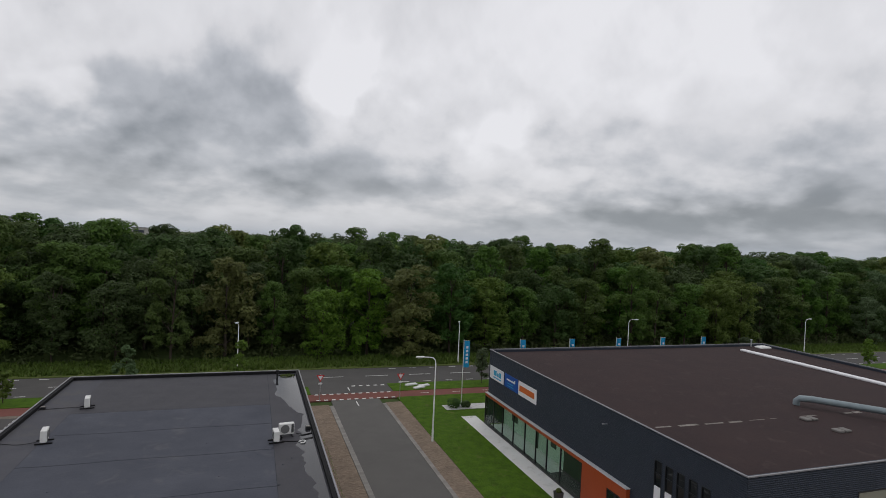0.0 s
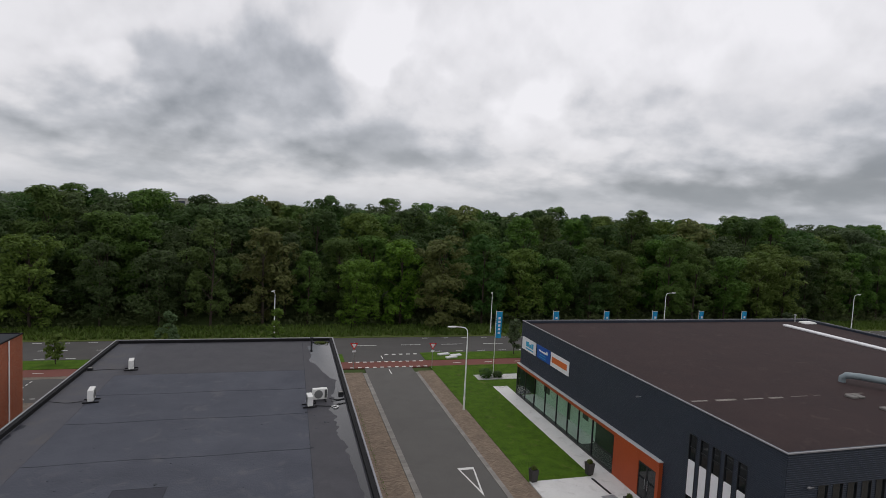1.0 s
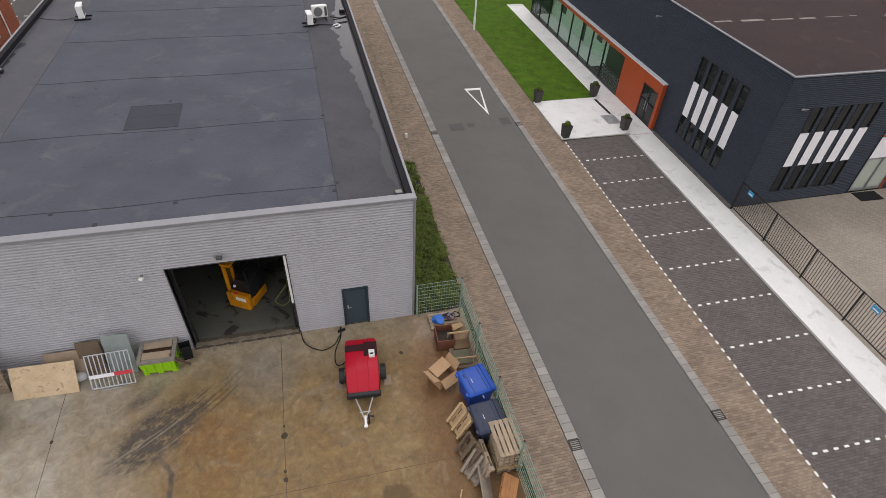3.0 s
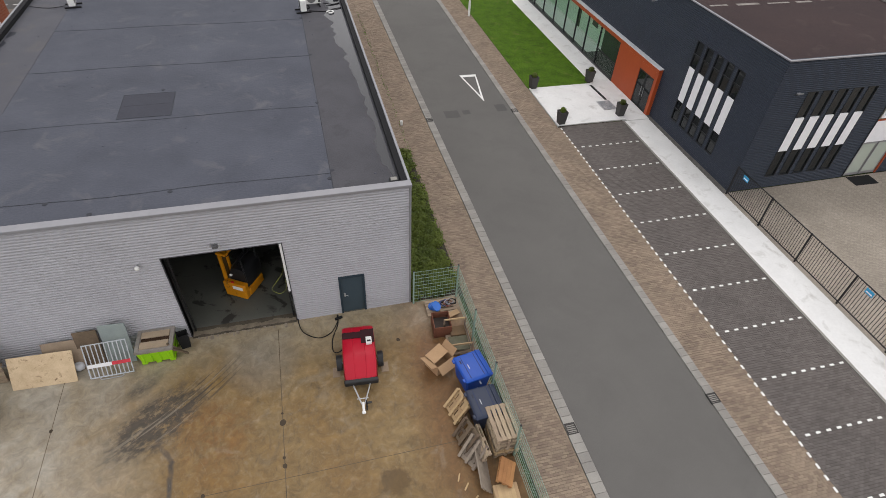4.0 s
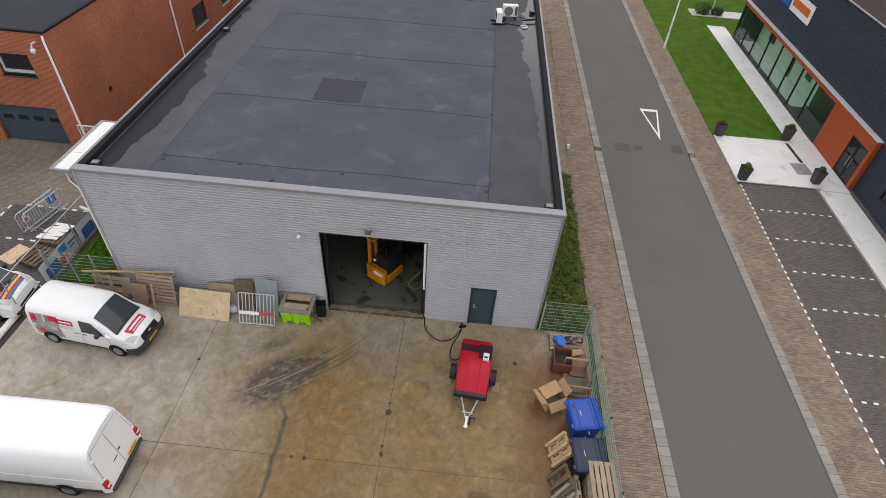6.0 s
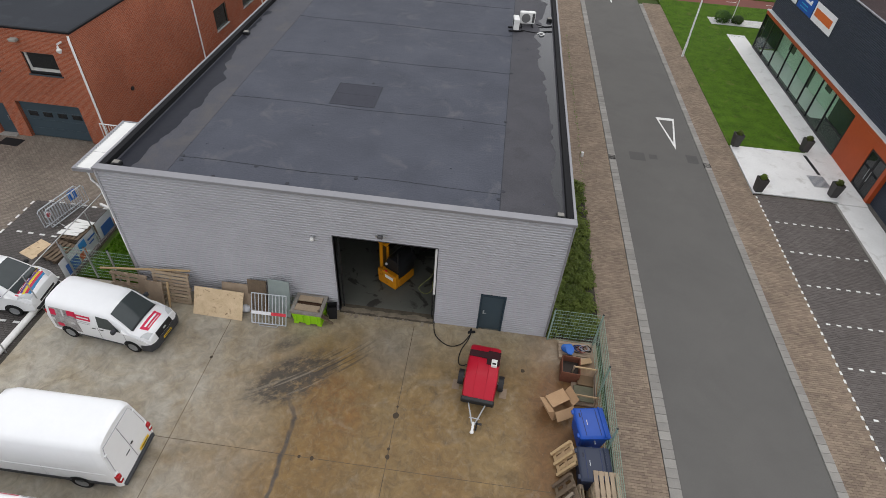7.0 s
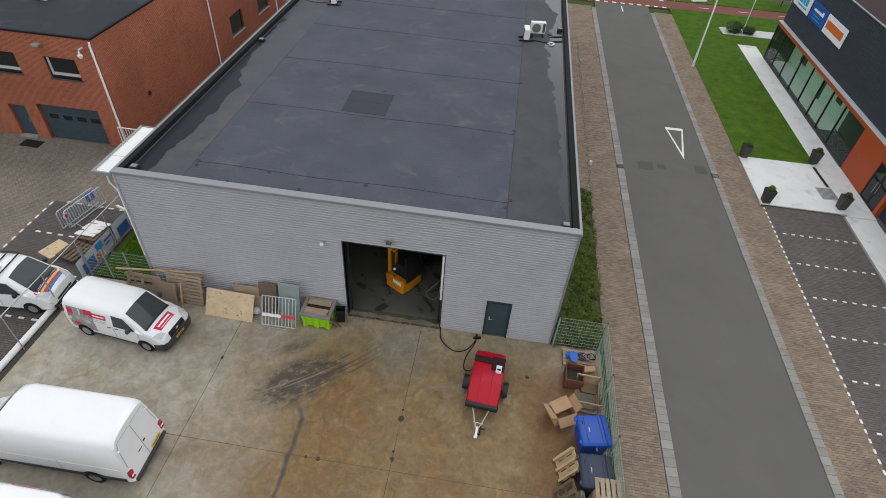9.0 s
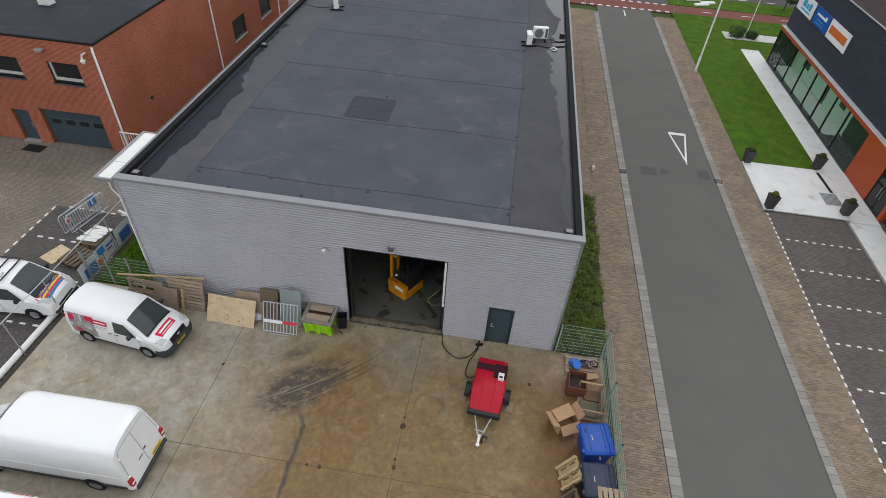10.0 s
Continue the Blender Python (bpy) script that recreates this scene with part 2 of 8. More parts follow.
ASPHALT = mat("asphalt", (0.130, 0.125, 0.118), (0.105, 0.101, 0.096), 0.3, 0.85, fine=24, bump=0.3, bump_scale=70, stain=((0.104, 0.100, 0.095), 0.4, 0.5, 0.8))
ASPHALT_DARK = mat("dark_asphalt", (0.105, 0.101, 0.097), (0.076, 0.074, 0.072), 0.3, 0.85, fine=30, bump=0.2)
PAVER_BROWN = mat("brown_paver", (0.262, 0.202, 0.152), (0.160, 0.125, 0.096), 0.8, 0.85, fine=26, per="island", spread=0.17, bump=0.2)
PAVER_BROWN_PIECE = mat("brown_paver_piece", (0.262, 0.202, 0.152), (0.160, 0.125, 0.096), 0.8, 0.85, fine=26, per="object", spread=0.17, bump=0.2)
PAVER_GREY = mat("grey_paver", (0.132, 0.117, 0.109), (0.094, 0.084, 0.079), 0.4, 0.85, fine=18, per="island", spread=0.13, bump=0.2)
PAVER_GREY_PIECE = mat("grey_paver_piece", (0.132, 0.117, 0.109), (0.094, 0.084, 0.079), 0.4, 0.85, fine=18, per="object", spread=0.13, bump=0.2)
JOINT = mat("sand_joint", (0.065, 0.055, 0.045), (0.04, 0.036, 0.03), 2.0, 0.95, stain=((0.05, 0.07, 0.02), 1.5, 0.6, 0.75))
KERB = mat("kerb_concrete", (0.285, 0.272, 0.25), (0.20, 0.192, 0.178), 1.0, 0.85, fine=25, per="object", spread=0.12, bump=0.15)
WHITE_PAVE = mat("pale_concrete", (0.70, 0.70, 0.69), (0.58, 0.58, 0.57), 0.8, 0.8, fine=9, bump=0.08, stain=((0.44, 0.43, 0.41), 1.2, 0.56, 0.76))
WHITE_LINE = mat("road_paint", (0.78, 0.78, 0.76), (0.55, 0.55, 0.53), 3.0, 0.7, fine=30)
RED_PATH = mat("red_asphalt", (0.20, 0.082, 0.067), (0.145, 0.062, 0.052), 0.4, 0.85, fine=25, bump=0.15)
SAND = mat("pale_sand_joint", (0.19, 0.165, 0.13), (0.12, 0.10, 0.08), 2.0, 0.95, stain=((0.07, 0.085, 0.03), 1.5, 0.62, 0.75))
GRASS = mat("lawn", (0.088, 0.165, 0.011), (0.026, 0.062, 0.005), 1.1, 0.9, fine=7, bump=0.9, bump_scale=18, stain=((0.125, 0.125, 0.040), 0.7, 0.60, 0.76))
EARTH = mat("field", (0.06, 0.09, 0.025), (0.04, 0.06, 0.018), 0.05, 0.95, fine=0.8, bump=0.3, bump_scale=2)
BITUMEN = mat("bitumen", (0.079, 0.085, 0.106), (0.049, 0.053, 0.068), 0.35, 0.62, fine=13, bump=1.0, bump_scale=11, rough2=0.75, stain=((0.100, 0.102, 0.114), 0.8, 0.56, 0.76))
BITUMEN_EDGE = mat("bitumen_edge_sheet", (0.068, 0.067, 0.076), (0.044, 0.044, 0.051), 0.7, 0.6, stain=((0.048, 0.047, 0.054), 1.3, 0.54, 0.70), fine=13, bump=0.4, bump_scale=20)
BITUMEN_WEST = mat("bitumen_dusty_edge", (0.078, 0.079, 0.092), (0.056, 0.057, 0.068), 0.6, 0.62, fine=9, bump=0.5, bump_scale=16, stain=((0.082, 0.079, 0.082), 0.7, 0.50, 0.66))
SEAM = mat("bitumen_seam", (0.062, 0.064, 0.076), (0.022, 0.026, 0.031), 0.9, 0.8, fine=3)
ROOF_BROWN = mat("brown_roofing", (0.046, 0.029, 0.028), (0.030, 0.020, 0.021), 0.45, 0.85, fine=9, bump=0.3, bump_scale=40, stain=((0.058, 0.040, 0.038), 0.9, 0.58, 0.74))
CLAD_GREY = mat("grey_cladding", (0.39, 0.39, 0.413), (0.335, 0.335, 0.357), 0.5, 0.42, 0.1, fine=1.7)
CLAD_DARK = mat("anthracite_cladding", (0.026, 0.034, 0.050), (0.021, 0.028, 0.042), 0.4, 0.5, 0.0, fine=3)
COPING = mat("aluminium_coping", (0.265, 0.265, 0.28), (0.215, 0.215, 0.23), 0.8, 0.45, 0.2, fine=6)
UPSTAND = mat("black_upstand", (0.014, 0.014, 0.016), (0.010, 0.010, 0.011), 1.0, 0.8)
ORANGE = mat("orange_panel", (0.38, 0.070, 0.020), (0.31, 0.056, 0.016), 0.6, 0.45, fine=4)
WHITE_PANEL = plain("white_panel", (0.80, 0.80, 0.82), 0.4)
BLACK_FRAME = plain("dark_frame", (0.018, 0.019, 0.021), 0.4)
DOOR_BLUE = mat("slate_blue_door", (0.045, 0.068, 0.085), (0.037, 0.057, 0.072), 2.0, 0.45)
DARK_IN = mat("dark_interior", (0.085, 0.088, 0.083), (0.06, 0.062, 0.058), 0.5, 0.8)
GLASS_GREEN = glass("green_tinted_glass", (0.80, 0.93, 0.85), 0.0, 1.0)
GLASS_GREEN.node_tree.nodes["Principled BSDF"].inputs["IOR"].default_value = 1.2
GLASS_DARK = glass("dark_glass", (0.014, 0.017, 0.019), 0.03, 0.1)
STEEL = mat("galvanised_steel", (0.50, 0.51, 0.52), (0.38, 0.39, 0.40), 4.0, 0.45, 0.7, fine=40)
STEEL_PALE = plain("pale_pole", (0.88, 0.88, 0.88), 0.45, 0.0)
WHITE_PLASTIC = plain("white_enamel", (0.74, 0.74, 0.72), 0.4)
BLACK_RUBBER = plain("black_rubber", (0.016, 0.016, 0.017), 0.75)
BARK = mat("bark", (0.08, 0.065, 0.05), (0.05, 0.04, 0.032), 2.0, 0.9, fine=20, bump=0.4)
LEAF = [leafy("leaves_green", (0.100, 0.152, 0.036), (0.070, 0.114, 0.027)), leafy("leaves_dark", (0.070, 0.114, 0.033), (0.050, 0.086, 0.025)),
        leafy("leaves_light", (0.130, 0.182, 0.038), (0.094, 0.140, 0.028)), leafy("leaves_brownish", (0.145, 0.160, 0.050), (0.105, 0.122, 0.038)),
        leafy("leaves_silver", (0.11, 0.15, 0.075), (0.078, 0.115, 0.05))]
HEDGE_LEAF = leafy("ground_cover_leaves", (0.125, 0.150, 0.030), (0.070, 0.095, 0.020), 1.2)
VERGE = mat("rough_verge", (0.105, 0.135, 0.035), (0.07, 0.095, 0.024), 0.3, 0.95, fine=3, bump=0.6, bump_scale=8)
VERGE_BLADE = leafy("verge_blades", (0.115, 0.150, 0.038), (0.075, 0.105, 0.026), 0.3)
PATCH = mat("patch_sheet", (0.050, 0.052, 0.066), (0.038, 0.040, 0.051), 1.0, 0.75, fine=14, bump=0.6, bump_scale=14)
BLADE = leafy("grass_blades", (0.098, 0.172, 0.016), (0.066, 0.125, 0.012), 0.6)

# ---- ground, road and paving ----
FAR = 4000.0
# the east side of the street runs half a degree off the grey hall
EAST_TURN = pose(12.4, 12.5, 0, 0, 0, -.46) @ pose(-12.4, -12.5, 0)


def sheet(name, x0, y0, x1, y1, z, thick, material, label, category, kind="structure"):
    return solo(name, Geo().box(x0, y0, z - thick, x1, y1, z), material, label, category, kind)


sheet("ground", -FAR, -FAR, FAR, FAR, -0.16, 0.3, EARTH, "wide green open land reaching the horizon", "ground")
sheet("road", 4.6, -60, 10.05, 46.2, -0.03, 0.12, ASPHALT, "worn grey asphalt side street between kerbs", "road")
sheet("main_road", -400, 52.2, 500, 61.0, -0.03, 0.12, ASPHALT_DARK, "grey asphalt through road along the wood", "road")
sheet("junction", 2.6, 48.75, 12.4, 52.2, -0.03, 0.12, ASPHALT_DARK, "asphalt mouth of the side street", "road")
sheet("cycle_path", -400, 46.2, 500, 48.75, -0.01, 0.13, RED_PATH, "red asphalt cycle path crossing the side street", "path")
sheet("verge_west", -400, 48.75, 2.6, 52.2, 0.04, 0.19, GRASS, "mown grass strip between cycle path and road", "grass")
sheet("verge_east", 12.4, 48.75, 500, 52.2, 0.04, 0.19, GRASS, "mown grass strip between cycle path and road", "grass")
sheet("verge_north", -400, 61.0, 500, 66.5, 0.03, 0.19, VERGE, "rough grass strip below the wood", "grass")
sheet("lawn", 12.22, 17.92, 18.9, 46.2, 0.03, 0.15, GRASS, "green lawn beside the dark hall with dry patches", "grass")
sheet("lawn_back", 18.9, 35.3, 70, 46.2, 0.02, 0.15, GRASS, "green lawn behind the dark hall", "grass")
sheet("yard_slab", -20.8, -40, 2.18, 0.0, 0.0, 0.14, None, "stained brown-grey concrete yard slab", "yard")
sheet("side_yard", -60, -40, -20.95, 46.2, -0.02, 0.12, None, "brick-paved yard with white parking marks", "yard")
sheet("side_strip", -20.95, 5.6, -17.7, 46.2, -0.021, 0.12, None, "brick-paved passage between two halls", "yard")
sheet("grass_strip", -20.6, 0.12, -17.7, 5.6, 0.02, 0.12, GRASS, "small grass patch beside the grey hall", "grass")
sheet("east_yard", 18.4, -40, 90, 4.25, -0.02, 0.12, None, "pale brick-paved yard behind a bar fence", "yard")
sheet("plaza", 12.3, 12.72, 17.1, 17.92, 0.03, 0.15, WHITE_PAVE, "pale concrete entrance terrace", "pavement")
sheet("white_walkway", 17.1, 12.5, 18.72, 38.0, 0.034, 0.16, WHITE_PAVE, "pale concrete walkway along the dark hall", "pavement")
sheet("white_walkway_south", 16.94, -40, 18.66, 12.5, 0.034, 0.16, WHITE_PAVE, "pale concrete walkway beside the parking bays", "pavement").matrix_basis = EAST_TURN
sheet("pavement_bed_west", 2.36, -40, 4.15, 44.5, -0.012, 0.12, SAND, "sand bed below brick pavement", "pavement")
sheet("pavement_bed_east", 10.42, -40, 12.25, 44.5, -0.012, 0.12, SAND, "sand bed below brick pavement", "pavement")
# mottled dark strip filling the gap between walkway and hall wall
STRIP_DARK = mat("dark_wall_strip", (0.16, 0.15, 0.14), (0.07, 0.066, 0.06), 3.0, 0.9, fine=16, bump=0.6, bump_scale=30)
sheet("wall_gravel", 18.55, 4.25, 19.1, 37.9, 0.012, 0.12, STRIP_DARK, "narrow dark strip along the hall wall", "gravel")
sheet("pavement_bed_hall", 0.05, 11.65, 2.36, 44.5, -0.012, 0.12, SAND, "sand bed below brick pavement beside the grey hall", "pavement")
sheet("planting_bed", 0.05, 0.0, 2.36, 11.65, 0.02, 0.15, JOINT, "earth bed with ground cover beside the grey hall", "bed")
sheet("parking_bed", 12.34, -40, 16.82, 12.7, -0.012, 0.12, JOINT, "sand bed below dark parking bays", "pavement").matrix_basis = EAST_TURN


def yard_concrete():
    """Concrete slab: brown rust wash, pale dry areas, dark tyre marks."""
    m = bpy.data.materials.new("stained_concrete")
    m.use_nodes = True
    t = m.node_tree
    b = t.nodes["Principled BSDF"]
    pos = t.nodes.new("ShaderNodeNewGeometry").outputs["Position"]
    x, y, z = nd(t, "ShaderNodeSeparateXYZ", {0: pos}).outputs
    n = lambda s, d=5.0, dist=0.0, r=0.6: nd(t, "ShaderNodeTexNoise", {"Vector": pos, "Scale": s, "Detail": d, "Distortion": dist, "Roughness": r}).outputs[0]
    fine = n(18.0, 4.0)
    sq = lambda v: maths(t, "MULTIPLY", v, v)
    col = mix(t, fine, (0.350, 0.296, 0.195), (0.255, 0.212, 0.132))
    # rust-brown wash, strongest in the middle of the yard
    brown = maths(t, "MULTIPLY_ADD", n(0.33, 5.0, 0.5), 3.2, -1.2, clamp=True)
    side = maths(t, "MULTIPLY_ADD", x, 0.10, 1.95, clamp=True)
    south = maths(t, "MULTIPLY_ADD", y, -0.25, 0.35, clamp=True)
    wash = maths(t, "MULTIPLY", maths(t, "MULTIPLY_ADD", brown, 0.42, 0.58), maths(t, "MULTIPLY", side, maths(t, "MULTIPLY_ADD", south, 0.85, 0.15)))
    col = mix(t, wash, col, (0.178, 0.096, 0.022))
    blot = maths(t, "MULTIPLY_ADD", n(1.3, 6.0, 0.6), 2.6, -0.8, clamp=True)
    col = mix(t, maths(t, "MULTIPLY", blot, 0.62), col, (0.118, 0.080, 0.036))
    grit = ramp(t, n(5.0, 6.0, 0.4), [(0.5, (0, 0, 0)), (0.7, (1, 1, 1))])
    col = mix(t, maths(t, "MULTIPLY", grit, 0.2), col, (0.36, 0.31, 0.235))
    rust = maths(t, "MULTIPLY", maths(t, "MULTIPLY_ADD", x, 0.8, 1.1, clamp=True), maths(t, "MULTIPLY_ADD", n(0.9, 5.0, 0.8), 2.4, -0.2, clamp=True))
    col = mix(t, maths(t, "MULTIPLY", rust, 0.8), col, (0.128, 0.060, 0.023))
    # orange rust by the turning marks, and a scoured grey area nearer the gate
    spot = lambda cx, cy, rx, ry: maths(t, "SUBTRACT", 1.0, maths(t, "ADD", sq(maths(t, "DIVIDE", maths(t, "SUBTRACT", x, cx), rx)), sq(maths(t, "DIVIDE", maths(t, "SUBTRACT", y, cy), ry))), clamp=True)
    patchy = maths(t, "MULTIPLY_ADD", n(1.7, 6.0, 1.5), 3.2, -1.1, clamp=True)
    col = mix(t, maths(t, "MULTIPLY", maths(t, "MULTIPLY", spot(-7.9, -4.6, 1.7, 1.9), patchy), 0.85), col, (0.150, 0.066, 0.016))
    col = mix(t, maths(t, "MULTIPLY", maths(t, "MULTIPLY", spot(-8.6, -1.9, 1.8, 1.3), patchy), 0.6), col, (0.165, 0.098, 0.022))
    col = mix(t, maths(t, "MULTIPLY", spot(-6.2, -1.7, 1.6, 1.8), 0.75), col, (0.190, 0.165, 0.130))
    col = mix(t, maths(t, "MULTIPLY", maths(t, "MULTIPLY_ADD", spot(-2.1, -7.6, .75, .7), 3.0, maths(t, "MULTIPLY_ADD", n(3.0, 5.0, 1.0), 3.0, -2.6), clamp=True), maths(t, "MULTIPLY", spot(-2.1, -7.6, .9, .85), 1.3, clamp=True)), col, (0.085, 0.055, 0.024))
    scuff = nd(t, "ShaderNodeTexNoise", {"Vector": nd(t, "ShaderNodeCombineXYZ", {0: maths(t, "MULTIPLY", x, 1.6), 1: maths(t, "MULTIPLY", y, 0.5), 2: 3.0}).outputs[0], "Scale": 2.6, "Detail": 6.0, "Roughness": 0.7, "Distortion": 1.2}).outputs[0]
    col = mix(t, maths(t, "MULTIPLY", ramp(t, scuff, [(0.56, (0, 0, 0)), (0.66, (1, 1, 1))]), 0.4), col, (0.085, 0.066, 0.044))
    pale = ramp(t, n(0.8, 6.0, 1.0), [(0.58, (0, 0, 0)), (0.70, (1, 1, 1))])
    col = mix(t, maths(t, "MULTIPLY", pale, 0.2), col, (0.36, 0.34, 0.30))
    far_south = maths(t, "MULTIPLY", maths(t, "MULTIPLY_ADD", y, -0.14, -0.45, clamp=True), maths(t, "MULTIPLY_ADD", n(0.45, 5.0, 1.2), 2.0, -0.3, clamp=True))
    col = mix(t, maths(t, "MULTIPLY", maths(t, "MULTIPLY", far_south, side), 0.75), col, (0.115, 0.070, 0.026))
    dry = maths(t, "MULTIPLY", maths(t, "MULTIPLY_ADD", x, -0.22, -1.95, clamp=True), maths(t, "MULTIPLY_ADD", n(0.5, 6.0, 0.8), 2.4, -0.5, clamp=True))
    col = mix(t, maths(t, "MULTIPLY", dry, 0.8), col, (0.345, 0.326, 0.283))
    # rubber marks where vehicles turn by the gate

    def smear(cx, cy, half_l, half_w, shift=0.0):
        """An elongated blot along the turning direction; also its own axes."""
        dx, dy = maths(t, "SUBTRACT", x, cx), maths(t, "SUBTRACT", y, cy)
        u = maths(t, "ADD", maths(t, "MULTIPLY", dx, 0.77), maths(t, "MULTIPLY", dy, 0.64))
        w = maths(t, "ADD", maths(t, "MULTIPLY", dx, -0.64), maths(t, "MULTIPLY", dy, 0.77))
        w = maths(t, "ADD", w, maths(t, "MULTIPLY", sq(u), -0.03))
        f = maths(t, "SUBTRACT", 1.0, maths(t, "ADD", sq(maths(t, "DIVIDE", u, half_l)), sq(maths(t, "DIVIDE", w, half_w))), clamp=True)
        return f, u, w

    blot_m, _, _ = smear(-9.75, -3.65, 2.1, 1.15)
    arc_m, u, w = smear(-9.0, -3.25, 3.2, 0.75)
    old_m, _, _ = smear(-10.45, -2.05, 1.1, 0.42)
    streak_at = nd(t, "ShaderNodeCombineXYZ", {0: maths(t, "MULTIPLY", u, 0.16), 1: maths(t, "MULTIPLY", w, 5.0), 2: 0.0}).outputs[0]
    streak = nd(t, "ShaderNodeTexNoise", {"Vector": streak_at, "Scale": 1.7, "Detail": 4.0, "Roughness": 0.6}).outputs[0]
    dirt_at = nd(t, "ShaderNodeCombineXYZ", {0: maths(t, "MULTIPLY", u, 0.8), 1: maths(t, "MULTIPLY", w, 1.3), 2: 0.0}).outputs[0]
    dirt = nd(t, "ShaderNodeTexNoise", {"Vector": dirt_at, "Scale": 2.2, "Detail": 8.0, "Roughness": 0.74}).outputs[0]
    marks = maths(t, "MULTIPLY", maths(t, "MULTIPLY", blot_m, 2.1), maths(t, "MULTIPLY_ADD", dirt, 5.0, -1.95, clamp=True), clamp=True)
    lines_m = maths(t, "MULTIPLY", maths(t, "POWER", arc_m, 0.6), maths(t, "MULTIPLY_ADD", streak, 17.0, -8.9, clamp=True))
    old_m = maths(t, "MULTIPLY", old_m, maths(t, "MULTIPLY_ADD", dirt, 4.0, -1.25, clamp=True))
    marks = maths(t, "MAXIMUM", maths(t, "MULTIPLY", marks, 0.9), maths(t, "MAXIMUM", maths(t, "MULTIPLY", lines_m, 0.95), maths(t, "MULTIPLY", old_m, 0.8)))
    col = mix(t, maths(t, "MULTIPLY", marks, 0.96), col, (0.038, 0.033, 0.028))
    # paler scrapes drawn through the rubber
    scrape = nd(t, "ShaderNodeTexNoise", {"Vector": nd(t, "ShaderNodeCombineXYZ", {0: maths(t, "MULTIPLY", u, 0.12), 1: maths(t, "MULTIPLY", w, 4.0), 2: 5.0}).outputs[0], "Scale": 2.3, "Detail": 3.0}).outputs[0]
    scrape = maths(t, "MULTIPLY", maths(t, "POWER", arc_m, 0.5), ramp(t, scrape, [(0.60, (0, 0, 0)), (0.64, (1, 1, 1))]))
    col = mix(t, maths(t, "MULTIPLY", scrape, 0.6), col, (0.23, 0.195, 0.15))
    # one dark wheel track running out of the yard
    tx = maths(t, "SUBTRACT", x, maths(t, "ADD", maths(t, "MULTIPLY_ADD", maths(t, "MAXIMUM", maths(t, "ADD", y, 5.3), 0.0), -0.6, -9.42), maths(t, "MULTIPLY", n(0.9, 2.0), 0.5)))
    track = maths(t, "SUBTRACT", 1.6, maths(t, "MULTIPLY", maths(t, "ABSOLUTE", tx), 13.0), clamp=True)
    track = maths(t, "MULTIPLY", track, maths(t, "MULTIPLY_ADD", y, -1.0, -4.0, clamp=True))
    col = mix(t, maths(t, "MULTIPLY", track, maths(t, "MULTIPLY_ADD", n(2.2), 2.0, -0.15, clamp=True)), col, (0.052, 0.042, 0.034))
    apron = maths(t, "MULTIPLY", maths(t, "MULTIPLY_ADD", y, 0.5, 1.15, clamp=True), maths(t, "MULTIPLY_ADD", n(0.8, 5.0, 1.0), 2.2, -0.35, clamp=True))
    col = mix(t, maths(t, "MULTIPLY", apron, 0.5), col, (0.36, 0.325, 0.255))
    damp = ramp(t, n(0.55, 6.0, 1.4), [(0.63, (0, 0, 0)), (0.72, (1, 1, 1))])
    col = mix(t, maths(t, "MULTIPLY", damp, 0.45), col, (0.11, 0.085, 0.055))
    # mottled wear and pale scratches all over
    mottle = n(2.4, 9.0, 0.8, 0.72)
    wear = nd(t, "ShaderNodeHueSaturation", {"Color": col, "Value": maths(t, "MULTIPLY_ADD", mottle, 1.5, 0.27), "Saturation": 1.06})
    col = wear.outputs[0]
    claw = nd(t, "ShaderNodeTexNoise", {"Vector": nd(t, "ShaderNodeCombineXYZ", {0: maths(t, "ADD", maths(t, "MULTIPLY", x, 2.2), maths(t, "MULTIPLY", y, 1.1)), 1: maths(t, "MULTIPLY", y, 0.45), 2: 9.0}).outputs[0], "Scale": 3.2, "Detail": 7.0, "Roughness": 0.66, "Distortion": 1.8}).outputs[0]
    col = mix(t, maths(t, "MULTIPLY", ramp(t, claw, [(0.62, (0, 0, 0)), (0.72, (1, 1, 1))]), 0.16), col, (0.40, 0.36, 0.29))
    t.links.new(col, b.inputs["Base Color"])
    t.links.new(maths(t, "MULTIPLY_ADD", brown, -0.2, 0.75), b.inputs["Roughness"])
    bp = nd(t, "ShaderNodeBump", {"Height": n(60.0), "Strength": 0.12, "Distance": 0.02})
    t.links.new(bp.outputs[0], b.inputs["Normal"])
    return m


